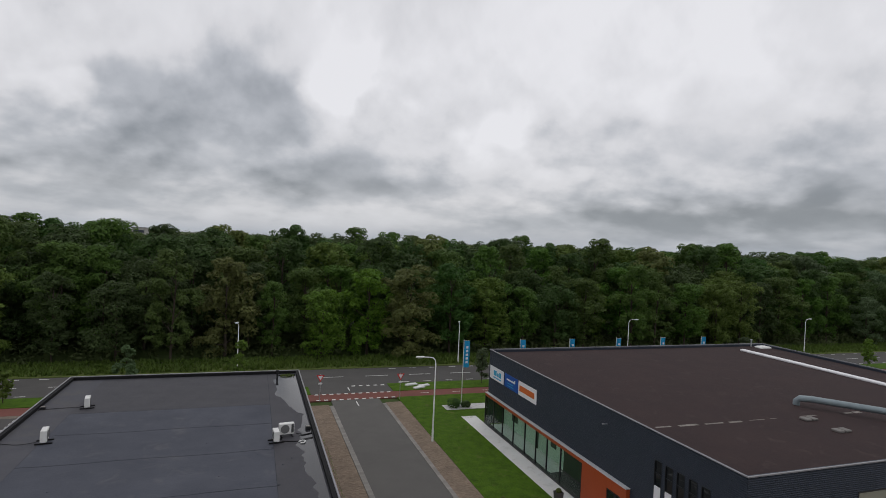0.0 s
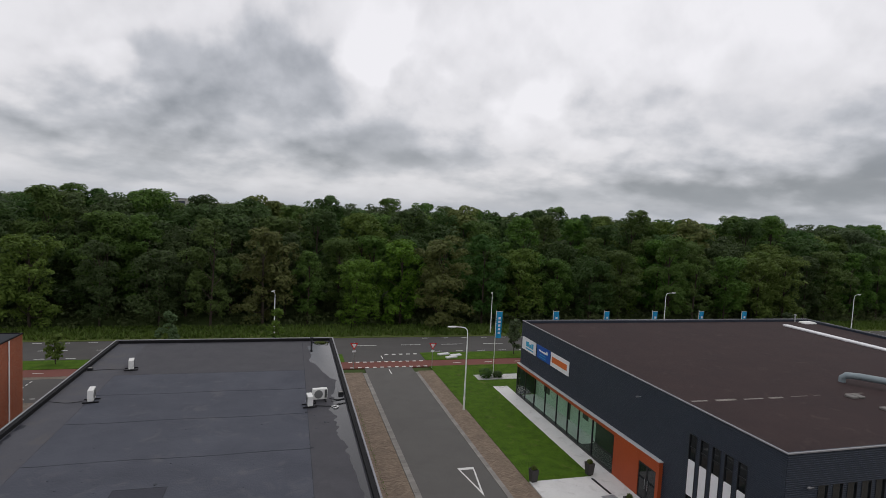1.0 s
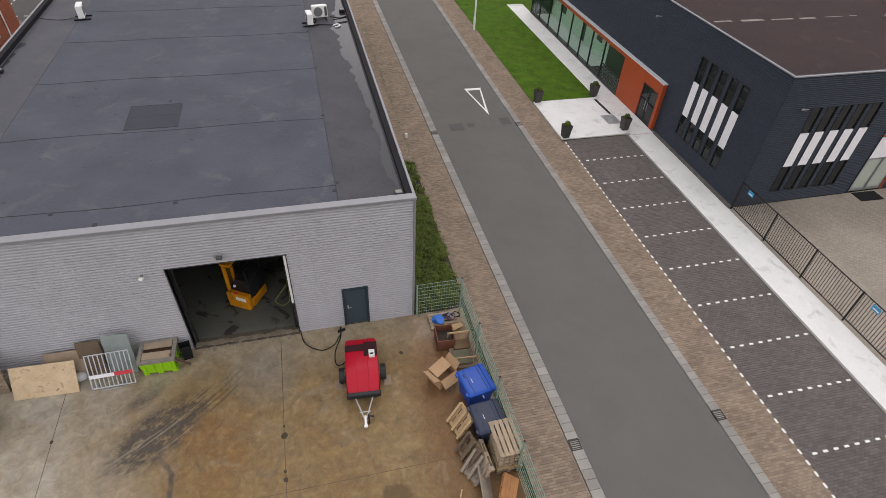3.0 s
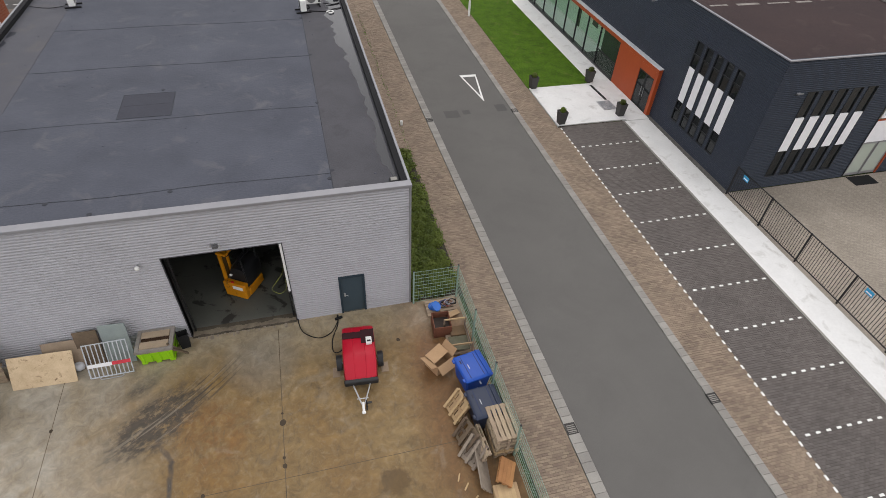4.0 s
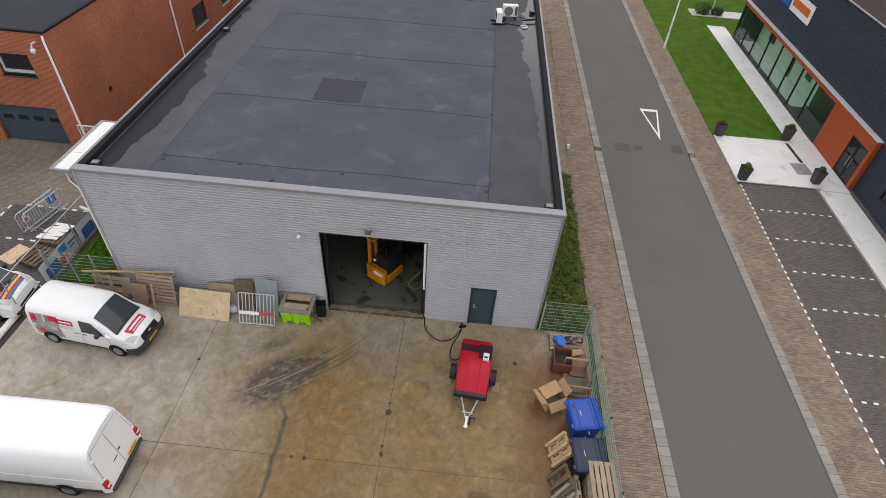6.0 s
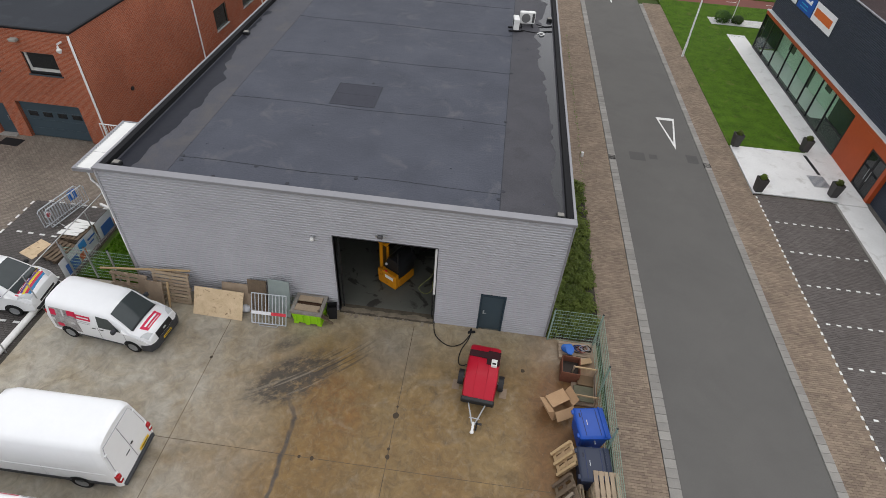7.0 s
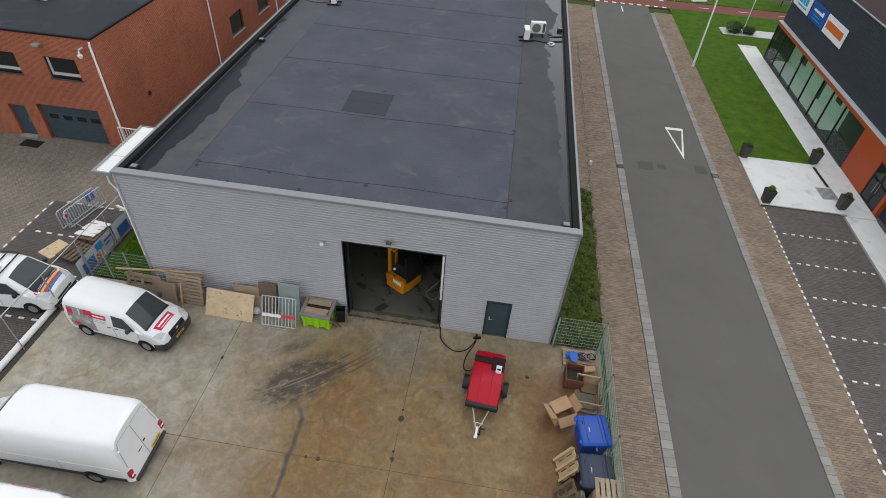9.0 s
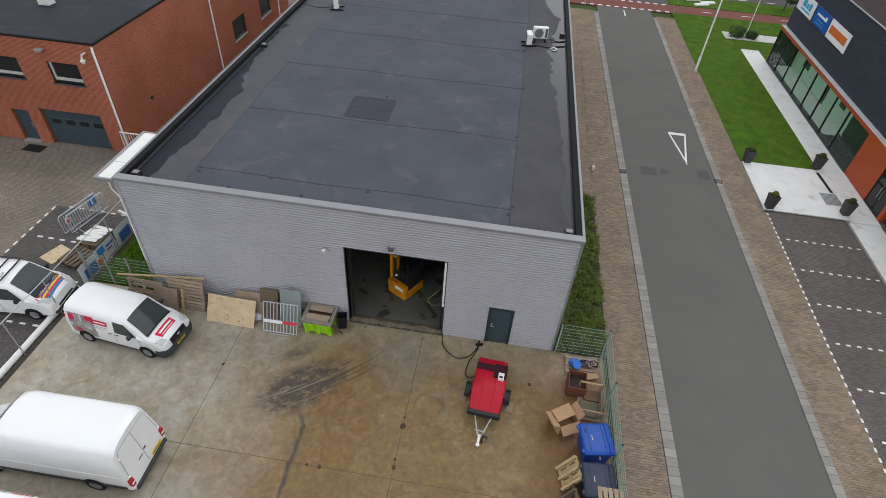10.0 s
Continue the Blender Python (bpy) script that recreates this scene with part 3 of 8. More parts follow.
def brick_paving(name, c1, c2, joint, wide=0.2, high=0.1, gap=0.012, drift=None, vertical=""):
    """Small bricks too fine to pick apart, with recessed joints in the relief."""
    m = bpy.data.materials.new(name)
    m.use_nodes = True
    t = m.node_tree
    b = t.nodes["Principled BSDF"]
    pos = t.nodes.new("ShaderNodeNewGeometry").outputs["Position"]
    x, y, z = nd(t, "ShaderNodeSeparateXYZ", {0: pos}).outputs
    if vertical:
        pos2 = nd(t, "ShaderNodeCombineXYZ", {0: maths(t, "ADD", x, y), 1: z, 2: 0.0}).outputs[0]
    else:
        pos2 = pos
    bt = nd(t, "ShaderNodeTexBrick", {"Vector": pos2, "Color1": (*c1, 1), "Color2": (*c2, 1), "Mortar": (*joint, 1), "Scale": 1.0, "Mortar Size": gap, "Mortar Smooth": 0.2,
                                      "Bias": 0.0, "Brick Width": wide, "Row Height": high})
    n1 = nd(t, "ShaderNodeTexNoise", {"Vector": pos, "Scale": 0.35, "Detail": 5.0}).outputs[0]
    n2 = nd(t, "ShaderNodeTexNoise", {"Vector": pos, "Scale": 9.0, "Detail": 4.0}).outputs[0]
    v = maths(t, "ADD", maths(t, "MULTIPLY", n1, 0.7), maths(t, "MULTIPLY", n2, 0.5))
    hs = nd(t, "ShaderNodeHueSaturation", {"Color": bt.outputs[0], "Value": maths(t, "ADD", v, 0.4)})
    t.links.new(hs.outputs[0], b.inputs["Base Color"])
    b.inputs["Roughness"].default_value = 0.85
    b.inputs["Specular IOR Level"].default_value = 0.15
    bp = nd(t, "ShaderNodeBump", {"Height": bt.outputs[1], "Strength": -0.5, "Distance": 0.01})
    t.links.new(bp.outputs[0], b.inputs["Normal"])
    return m


CONCRETE = yard_concrete()
PAVING_SIDE = brick_paving("brown_grey_yard_brick", (0.225, 0.195, 0.160), (0.165, 0.142, 0.118), (0.115, 0.090, 0.075))
PAVING_EAST = brick_paving("pale_yard_brick", (0.315, 0.278, 0.232), (0.270, 0.236, 0.196), (0.225, 0.195, 0.16), gap=0.008)
PAVING_DARK = brick_paving("dark_bay_brick", (0.115, 0.105, 0.10), (0.085, 0.078, 0.074), (0.05, 0.046, 0.043))
BRICK_WALL = brick_paving("orange_red_brick", (0.335, 0.090, 0.042), (0.245, 0.062, 0.030), (0.33, 0.165, 0.115), 0.22, 0.07, 0.011, vertical="z")
for key, m in (("yard_slab", CONCRETE), ("side_yard", PAVING_SIDE), ("side_strip", PAVING_SIDE), ("east_yard", PAVING_EAST)):
    bpy.data.objects[key].data.materials.clear()
    bpy.data.objects[key].data.materials.append(m)

# darker marked bays in the side yard
sheet("side_bays", -25.85, -12, -20.95, 4.65, -0.012, 0.03, PAVING_DARK, "dark grey parking bays marked with white studs", "parking")
sheet("back_bays", -34, 38.5, -19, 45.4, -0.012, 0.03, ASPHALT_DARK, "dark parking bays behind the brick hall", "parking")


for x, y, w, l in ((6.0, 15.4, .95, .9), (9.45, 15.7, .7, .9), (7.0, 15.5, .5, .5)):
    sheet("road_patch", x - w / 2, y - l / 2, x + w / 2, y + l / 2, -0.026, 0.02, ASPHALT_DARK, "small dark asphalt repair patch", "road patch")


def kerb_row(name, x0, x1, y0, y1, step, label):
    row = thing(name, label, "kerb", kind="structure")
    me = Geo().cbox(0.001, 0.004, -0.12, x1 - x0 - 0.001, step - 0.004, 0.0, 0.007).mesh("kerb_stone", KERB)
    for i in range(int((y1 - y0) / step)):
        ob = new("kerb_stone", me)
        ob.parent = row
        ob.location = (x0, y0 + i * step, random.uniform(0.012, 0.022))
    return row


def field(name, x0, y0, x1, y1, w, h, material, piece_material, bed, label, near, bond=0.5, skip=()):
    """Laid bricks, joined, with those in the near stretch as pieces of their own."""
    g = Geo()
    pieces = []
    rng = random.Random(7)
    j = 0
    y = y0
    while y + h <= y1 + 1e-6:
        x = x0 - (w * bond if j % 2 else 0)
        while x < x1 - 0.02:
            a, c = max(x, x0) + 0.004, min(x + w, x1) - 0.004
            if c - a > 0.03 and not any(s[0] < (a + c) / 2 < s[2] and s[1] < y + h / 2 < s[3] for s in skip):
                top = rng.uniform(-0.004, 0.006)
                if near[0] < y < near[1] and near[2] < x < near[3] and len(pieces) < 290 and c - a > w * 0.9:
                    pieces.append((a, y + 0.004, top))
                else:
                    p = [(a, y + .004, top), (c, y + .004, top), (c, y + h - .004, top), (a, y + h - .004, top)]
                    p += [(q[0], q[1], -0.03) for q in p]
                    g.add(p, [(0, 1, 2, 3), (0, 4, 5, 1), (1, 5, 6, 2), (2, 6, 7, 3), (3, 7, 4, 0)])
            x += w
        y += h
        j += 1
    bed = bpy.data.objects[bed]
    ob = part(name, g, material, bed, label)
    tagged(ob, kind="stuff")
    me = Geo().box(0, 0, -0.04, w - 0.008, h - 0.008, 0).mesh("brick", piece_material)
    for a, b, c in pieces:
        o = new("brick", me)
        o.parent, o.location = bed, (a, b, c)


def lines(name, label, dashes, z=0.004, material=None, category="road marking"):
    """Painted dashes: each (x, y, length, width, angle) is a piece."""
    row = thing(name, label, category, kind="structure")
    for x, y, l, w, a in dashes:
        part("dash", Geo().box(-l / 2, -w / 2, -0.003, l / 2, w / 2, 0.004, pose(x, y, z, 0, 0, a)), material or WHITE_LINE, row)
    return row


def line_of(x0, y0, x1, y1, step, l, w):
    d = math.hypot(x1 - x0, y1 - y0)
    a = math.degrees(math.atan2(y1 - y0, x1 - x0))
    n = int(d / step)
    return [(x0 + (x1 - x0) * (i + 0.5) / n, y0 + (y1 - y0) * (i + 0.5) / n, l, w, a) for i in range(n)]


bays = []
for i in range(11):
    bays += line_of(12.66, 10.12 - 2.43 * i, 16.80, 10.12 - 2.43 * i, 0.42, 0.19, 0.09)
bays += line_of(12.39, 12.5, 12.39, -16.5, 0.42, 0.19, 0.09)
sheet("stud_course", 12.1, -16, 12.435, 12.5, -0.006, 0.1, PAVER_BROWN, "narrow brick course between pavement and bays", "pavement").matrix_basis = EAST_TURN
lines("bay_studs", "white paving studs marking parking bays", bays, 0.012).matrix_basis = EAST_TURN
lines("side_bay_studs", "white paving studs in the side yard", line_of(-25.93, 4.7, -25.75, -11, 0.55, 0.26, 0.1) + line_of(-25.4, 4.7, -21.3, 4.6, 0.55, 0.26, 0.1) + line_of(-25.4, 2.3, -21.3, 2.2, 0.55, 0.26, 0.1)
      + line_of(-25.4, -0.2, -21.3, -0.2, 0.55, 0.26, 0.1) + line_of(-25.4, -2.8, -21.3, -2.8, 0.55, 0.26, 0.1) + line_of(-25.4, -5.4, -21.3, -5.4, 0.55, 0.26, 0.1), 0.0)
lines("back_bay_lines", "thin dotted white bay lines", line_of(-27.5, 38.8, -27.5, 45, 0.8, 0.4, 0.12) + line_of(-24.6, 38.8, -24.6, 45, 0.8, 0.4, 0.12) + line_of(-27.5, 39.5, -20, 39.5, 0.8, 0.4, 0.12), 0.0)
road_dashes = []
for x in range(-96, 150, 6):
    road_dashes.append((x, 56.6, 3.0, 0.14, 0))
for x in range(-96, 150, 3):
    if not 2 < x < 13:
        road_dashes += [(x, 53.0, 1.0, 0.14, 0), (x, 60.3, 1.0, 0.14, 0)]
lines("road_dashes", "white dashed lane lines on the through road", road_dashes, -0.027)
cross = line_of(2.8, 46.35, 12.2, 46.35, 0.85, 0.42, 0.3) + line_of(2.8, 48.6, 12.2, 48.6, 0.85, 0.42, 0.3)
for x in range(-96, 150, 4):
    if not 1 < x < 14:
        cross.append((x, 47.45, 1.0, 0.1, 0))
lines("cycle_dashes", "white block marks along the cycle path", cross, -0.006)
lines("mouth_dashes", "short centre dashes at the street mouth", [(7.3, 44.6, 1.6, 0.12, 90), (7.3, 50.6, 1.4, 0.12, 90)] + line_of(7.6, 51.9, 12.2, 51.9, 0.8, 0.45, 0.35), -0.026)


def give_way_triangle(x, y):
    g = Geo()
    a, b, c = Vector((x - 0.62, y + 2.05, 0)), Vector((x + 0.62, y + 2.05, 0)), Vector((x + 0.02, y - 2.05, 0))
    mid = (a + b + c) / 3
    inner = [p + (mid - p).normalized() * d for p, d in ((a, 0.36), (b, 0.36), (c, 0.85))]
    v = [Vector((p.x, p.y, -0.024)) for p in (a, c, b, inner[0], inner[2], inner[1])]
    g.add(v, [(0, 1, 4, 3), (1, 2, 5, 4), (2, 0, 3, 5)])
    return solo("give_way_mark", g, WHITE_LINE, "white painted give-way triangle on the street", "road marking", "structure")


give_way_triangle(8.6, 18.7)


# ---- walls ----
def minus(x0, x1, z0, z1, holes):
    """Rectangles that are left of a wall when holes (x0, x1, z0, z1) are cut."""
    xs = sorted({x0, x1, *[min(max(h[k], x0), x1) for h in holes for k in (0, 1)]})
    out = []
    for a, b in zip(xs, xs[1:]):
        zs = sorted([(max(h[2], z0), min(h[3], z1)) for h in holes if h[0] < (a + b) / 2 < h[1]])
        z = z0
        for lo, hi in zs:
            if lo > z:
                out.append((a, b, z, lo))
            z = max(z, hi)
        if z < z1:
            out.append((a, b, z, z1))
    return out


def corrugated(a0, a1, z0, z1, holes, pitch, depth, place, phase=0.0):
    """Profiled sheet with horizontal ribs; place(a, out, z) gives the point."""
    g = Geo()
    # broad flat crowns, narrow grooves
    cuts = tuple(i / 8 for i in range(8))
    outs = tuple(depth * v for v in (1, 1, .9, .5, 0, 0, .1, .7))
    for a, b, lo, hi in minus(a0, a1, z0, z1, holes):
        zs = [lo]
        k = int(math.floor(lo / pitch)) - 1
        while k * pitch < hi:
            for c in cuts:
                z = (k + c + phase) * pitch
                if lo + 1e-4 < z < hi - 1e-4:
                    zs.append(z)
            k += 1
        zs.append(hi)

        def off(z):
            f = (z / pitch - phase) % 1.0
            for i in range(8):
                c0, c1 = cuts[i], (cuts + (1.0,))[i + 1]
                if c0 <= f <= c1 + 1e-9:
                    o0, o1 = outs[i], (outs + (depth,))[i + 1]
                    return o0 + (o1 - o0) * (f - c0) / (c1 - c0)
            return depth
        n = len(zs)
        vs = [place(a, off(z), z) for z in zs] + [place(b, off(z), z) for z in zs]
        g.add(vs, [(i, i + n, i + n + 1, i + 1) for i in range(n - 1)])
    return g


# grey hall
HX, HY, HZ, RZ = -17.62, 34.7, 6.26, 6.0
GATE = (-8.84, -4.78, -0.01, 4.3)
DOOR = (-2.92, -1.88, -0.01, 2.1)
hall = thing("grey_hall", "grey corrugated metal industrial hall with flat bitumen roof", "building", kind="structure")
g = Geo()
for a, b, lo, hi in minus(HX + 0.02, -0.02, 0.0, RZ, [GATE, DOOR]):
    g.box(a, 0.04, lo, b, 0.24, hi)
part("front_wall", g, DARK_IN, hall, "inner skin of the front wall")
part("front_cladding", corrugated(HX + 0.02, -0.02, 0.0, HZ - 0.08, [GATE, DOOR], 0.12, 0.04, lambda a, o, z: (a, 0.035 - o, z)), CLAD_GREY, hall, "horizontal grey ribbed metal sheet")
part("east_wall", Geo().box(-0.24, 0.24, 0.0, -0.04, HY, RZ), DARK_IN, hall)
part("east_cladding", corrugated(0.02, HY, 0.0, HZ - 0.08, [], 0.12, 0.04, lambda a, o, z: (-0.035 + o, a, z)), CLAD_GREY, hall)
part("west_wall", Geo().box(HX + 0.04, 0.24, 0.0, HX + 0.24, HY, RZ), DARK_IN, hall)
part("west_cladding", corrugated(-HY, -0.02, 0.0, HZ - 0.08, [], 0.12, 0.04, lambda a, o, z: (HX + 0.035 - o, -a, z)), CLAD_GREY, hall)
part("north_wall", Geo().box(HX + 0.02, HY - 0.02, 0.0, -0.02, HY + 0.2, HZ - 0.08), CLAD_GREY, hall)
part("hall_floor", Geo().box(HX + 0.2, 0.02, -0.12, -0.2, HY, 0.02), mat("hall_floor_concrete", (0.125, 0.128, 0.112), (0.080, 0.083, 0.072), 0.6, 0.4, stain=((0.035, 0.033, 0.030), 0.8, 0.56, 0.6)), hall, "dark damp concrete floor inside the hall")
part("corner_trim", Geo().cbox(-0.05, -0.03, 0.0, 0.03, 0.05, HZ - 0.08, 0.01), COPING, hall)
part("corner_trim", Geo().cbox(HX - 0.03, -0.03, 0.0, HX + 0.05, 0.05, HZ - 0.08, 0.01), CLAD_GREY, hall)
roof = part("roof", Geo().box(HX + 0.2, 0.2, RZ - 0.25, -0.2, HY - 0.02, RZ), BITUMEN, hall, "blue-grey bitumen roof with lapped sheets")
part("edge_sheet", Geo().box(-2.68, 0.24, RZ, -0.28, HY - 0.1, RZ + 0.006), BITUMEN_EDGE, roof, "darker bitumen edge sheet")
part("edge_sheet", Geo().box(HX + 0.28, 0.24, RZ, -15.2, HY - 0.1, RZ + 0.006), BITUMEN_WEST, roof, "dusty bitumen edge sheet")
part("edge_sheet", Geo().box(-15.2, 25.6, RZ, -2.68, HY - 0.1, RZ + 0.006), BITUMEN_EDGE, roof)
part("patch_sheet", Geo().box(-10.72, 6.98, RZ, -8.7, 9.0, RZ + 0.010), PATCH, roof, "square dark repair patch")
part("patch_seam", Geo().box(-10.76, 6.94, RZ, -10.72, 9.04, RZ + 0.013).box(-8.7, 6.94, RZ, -8.66, 9.04, RZ + 0.013).box(-10.72, 6.94, RZ, -8.7, 6.98, RZ + 0.013).box(-10.72, 9.0, RZ, -8.7, 9.04, RZ + 0.013).box(-10.6, 8.0, RZ + 0.010, -8.8, 8.03, RZ + 0.013), SEAM, roof)
for y in (1.62, 6.74, 11.88, 16.8, 21.4):
    g = Geo()
    rng = random.Random(int(y * 10))
    for i in range(26):
        x = -15.2 + i * 12.5 / 26
        e0, e1 = (0.05 * math.sin(x * 0.9 + y) + rng.uniform(-.01, .01) for _ in (0, 1))
        g.box(x, y + e0 - 0.012, RZ, x + 12.5 / 26, y + e0 + 0.012, RZ + 0.010)
    part("seam", g, SEAM, roof, "raised dark lap seam")
for x, lap in ((-15.2, BITUMEN_WEST), (-2.68, SEAM)):
    part("seam", Geo().box(x - 0.015, 0.3, RZ, x + 0.015, HY - 0.4, RZ + 0.010), lap, roof)
# parapet upstand and coping
for n, (x0, y0, x1, y1) in {"south": (HX + .01, 0.05, -.01, .26), "north": (HX + .05, HY - .12, -.05, HY + .055), "east": (-.28, .275, -.055, HY - .12), "west": (HX + .055, .275, HX + .28, HY - .12)}.items():
    part("upstand", Geo().box(x0, y0, RZ - 0.05, x1, y1, HZ - 0.03), UPSTAND, hall, "black bitumen upstand")
for x0, y0, x1, y1 in ((HX - .05, -.06, .05, .27), (HX - .05, HY + .06, .05, HY + .22), (-.05, .27, .05, HY + .06), (HX - .05, .27, HX + .05, HY + .06)):
    part("coping", Geo().cbox(x0, y0, HZ - 0.12, x1, y1, HZ, 0.012), COPING, hall, "light grey metal coping")
# gutter box on the west eaves
gut = part("eaves_gutter", Geo().cbox(HX - 0.76, 0.06, 6.0, HX - 0.10, 3.40, 6.1, 0.01), WHITE_PLASTIC, hall, "white metal eaves box")
part("rim", Geo().cbox(HX - 0.86, -0.03, 5.98, HX - 0.76, 3.46, 6.13, 0.01).cbox(HX - 0.76, -0.03, 5.98, HX - 0.06, 0.06, 6.13, 0.01).cbox(HX - 0.76, 3.40, 5.98, HX - 0.06, 3.46, 6.13, 0.01), COPING, gut, "grey metal rim")
part("lap", Geo().box(HX - 0.76, 1.15, 6.1, HX - 0.10, 1.165, 6.104), COPING, gut)
g = Geo()
for i in range(22):
    g.cbox(HX - 0.76, 0.09 + i * 0.15, 6.1, HX - 0.71, 0.16 + i * 0.15, 6.125, 0.005)
part("bracket_row", g, STEEL, gut)
part("downpipe", Geo().tube([(HX - 0.4, 0.12, 5.95), (HX - 0.35, 0.1, 5.6), (HX - 0.12, 0.1, 5.2), (HX - 0.12, 0.1, 0.0)], 0.05, 10), STEEL_PALE, hall, "pale rain pipe", smooth=40)
# gate frame and threshold
gate = part("gate_frame", Geo().box(-8.87, -0.02, 0.0, -8.84, 0.3, 4.33).box(-4.78, -0.02, 0.0, -4.75, 0.3, 4.33).box(-8.84, -0.02, 4.3, -4.78, 0.3, 4.33), mat("gate_frame_grey", (0.07, 0.07, 0.075), (0.05, 0.05, 0.055)), hall, "metal frame of the open roller gate")
part("gate_rail", Geo().box(-4.87, 0.05, 1.7, -4.79, 0.12, 4.2), STEEL_PALE, gate, "pale plastic guard strip")
part("gate_rail", Geo().box(-4.92, 0.26, 0.0, -4.86, 0.32, 4.2), BLACK_FRAME, gate)
part("gate_rail", Geo().box(-8.76, 0.26, 0.0, -8.70, 0.32, 4.2), BLACK_FRAME, gate)
part("rolled_curtain", Geo().tube([(-8.7, 0.45, 4.55), (-4.9, 0.45, 4.55)], 0.2, 14), BLACK_FRAME, gate, smooth=40)
g, rubble = Geo(), Geo()
rng = random.Random(17)
x = -8.8
while x < -4.82:
    w = .07
    lo, hi = -.01 + noise.noise((x * 2.3, 1, 0)) * .09 + noise.noise((x * 9, 2, 0)) * .03, .20 + noise.noise((x * 1.7, 5, 0)) * .11 + noise.noise((x * 8, 6, 0)) * .04
    g.box(x, lo, -.05, x + w, hi, .034 + .01 * noise.noise((x * 3, 9, 0)))
    if rng.random() < .45:
        r = rng.uniform(.02, .06)
        rubble.cbox(x - r, -.16 + rng.uniform(-.1, .1) - r, -.01, x + r, -.16 + r, r * .9, .01, pose(0, 0, 0))
    x += w
part("threshold", g, mat("worn_threshold", (0.26, 0.22, 0.16), (0.12, 0.10, 0.078), 2.4, 0.8, fine=9), hall, "broken concrete threshold strip")
part("threshold_gap", Geo().box(-8.84, -.10, -.02, -4.78, .40, .021), mat("threshold_dirt", (0.13, 0.11, 0.082), (0.05, 0.043, 0.034), 3.0, 0.9), hall, "dark broken joint under the gate")
part("rubble", rubble, mat("rubble_concrete", (0.32, 0.28, 0.22), (0.18, 0.15, 0.12), 6.0, 0.9), hall, "crumbs of broken concrete")
door = part("side_door", Geo().cbox(-2.84, 0.03, 0.03, -1.96, 0.09, 2.03, 0.008), DOOR_BLUE, hall, "slate blue steel side door, closed")
part("door_frame", Geo().box(-2.92, -0.03, 0.0, -2.84, 0.14, 2.1).box(-1.96, -0.03, 0.0, -1.88, 0.14, 2.1).box(-2.84, -0.03, 2.03, -1.96, 0.14, 2.1), mat("door_frame_blue", (0.032, 0.05, 0.065)), door)
part("door_handle", Geo().tube([(-2.72, 0.03, 1.05), (-2.72, -0.04, 1.05), (-2.60, -0.04, 1.05)], 0.012, 6).box(-2.75, 0.015, 0.95, -2.69, 0.03, 1.15), STEEL, door, "steel lever handle")
# lamps on the front
lampg = part("globe_lamp", Geo().tube([(-9.6, 0.0, 4.18), (-9.6, -0.12, 4.18)], 0.05, 8), STEEL, hall, "small white wall lamp")
part("lamp_glass", Geo().loft([[(-9.6 + 0.085 * math.sin(p) * math.cos(k * math.tau / 10), -0.2 - 0.085 * math.cos(p), 4.18 + 0.085 * math.sin(p) * math.sin(k * math.tau / 10)) for k in range(10)] for p in (0.05, 0.6, 1.1, 1.6, 2.1, 2.6, 3.09)]), WHITE_PLASTIC, lampg, smooth=True)
fl = part("floodlight", Geo().cbox(-7.05, -0.26, 4.64, -6.85, -0.14, 4.78, 0.02), plain("lamp_dark_grey", (0.09, 0.09, 0.095)), hall, "small black floodlight on a bracket")
part("bracket", Geo().box(-7.0, -0.14, 4.66, -6.9, 0.0, 4.70).box(-7.12, -0.2, 4.66, -7.08, -0.1, 4.76).box(-6.82, -0.2, 4.66, -6.78, -0.1, 4.76), STEEL, fl)

# dark hall
DX, DY0, DY1, DXE, DZ = 19.12, 4.3, 35.6, 55.6, 7.7
BAY = (12.95, 35.6, -0.01, 3.26)
side_slits = [(6.52 + 0.92 * i, 7.14 + 0.92 * i, .98, 6.02) for i in range(5)]
front_slits = [(21.12 + 0.93 * i, 21.76 + 0.93 * i, 0.76, 5.95) for i in range(5)]
ENTRY = (26.85, 29.3, -0.01, 6.15)
dark = thing("dark_hall", "anthracite ribbed metal company hall with brown flat roof", "building", Matrix.Translation((-.13, 0, 0)) @ Matrix.Diagonal((1, 1, .985, 1)), kind="structure")
part("west_cladding", corrugated(-DY1, -DY0, 0.0, DZ - 0.1, [(-h[1], -h[0], h[2], h[3]) for h in side_slits + [BAY]], 0.11, 0.034, lambda a, o, z: (DX + 0.022 - o, -a, z)), CLAD_DARK, dark, "horizontal anthracite ribbed sheet")
part("south_cladding", corrugated(DX, DXE, 0.0, DZ - 0.1, front_slits + [ENTRY], 0.11, 0.034, lambda a, o, z: (a, DY0 + 0.022 - o, z)), CLAD_DARK, dark)
g = Geo()
for a, b, lo, hi in minus(DY0 + 0.03, DY1, 0.0, 7.3, side_slits + [BAY]):
    g.box(DX + 0.03, a, lo, DX + 0.25, b, hi)
part("west_wall", g, DARK_IN, dark)
g = Geo()
for a, b, lo, hi in minus(DX + 0.25, DXE, 0.0, 7.3, front_slits + [ENTRY]):
    g.box(a, DY0 + 0.03, lo, b, DY0 + 0.25, hi)
part("south_wall", g, DARK_IN, dark)
part("north_wall", Geo().box(DX + 0.03, DY1 - 0.2, 0, DXE, DY1, DZ - 0.1), CLAD_DARK, dark)
part("east_wall", Geo().box(DXE - 0.2, DY0 + 0.25, 0, DXE, DY1 - 0.2, DZ - 0.1), CLAD_DARK, dark)
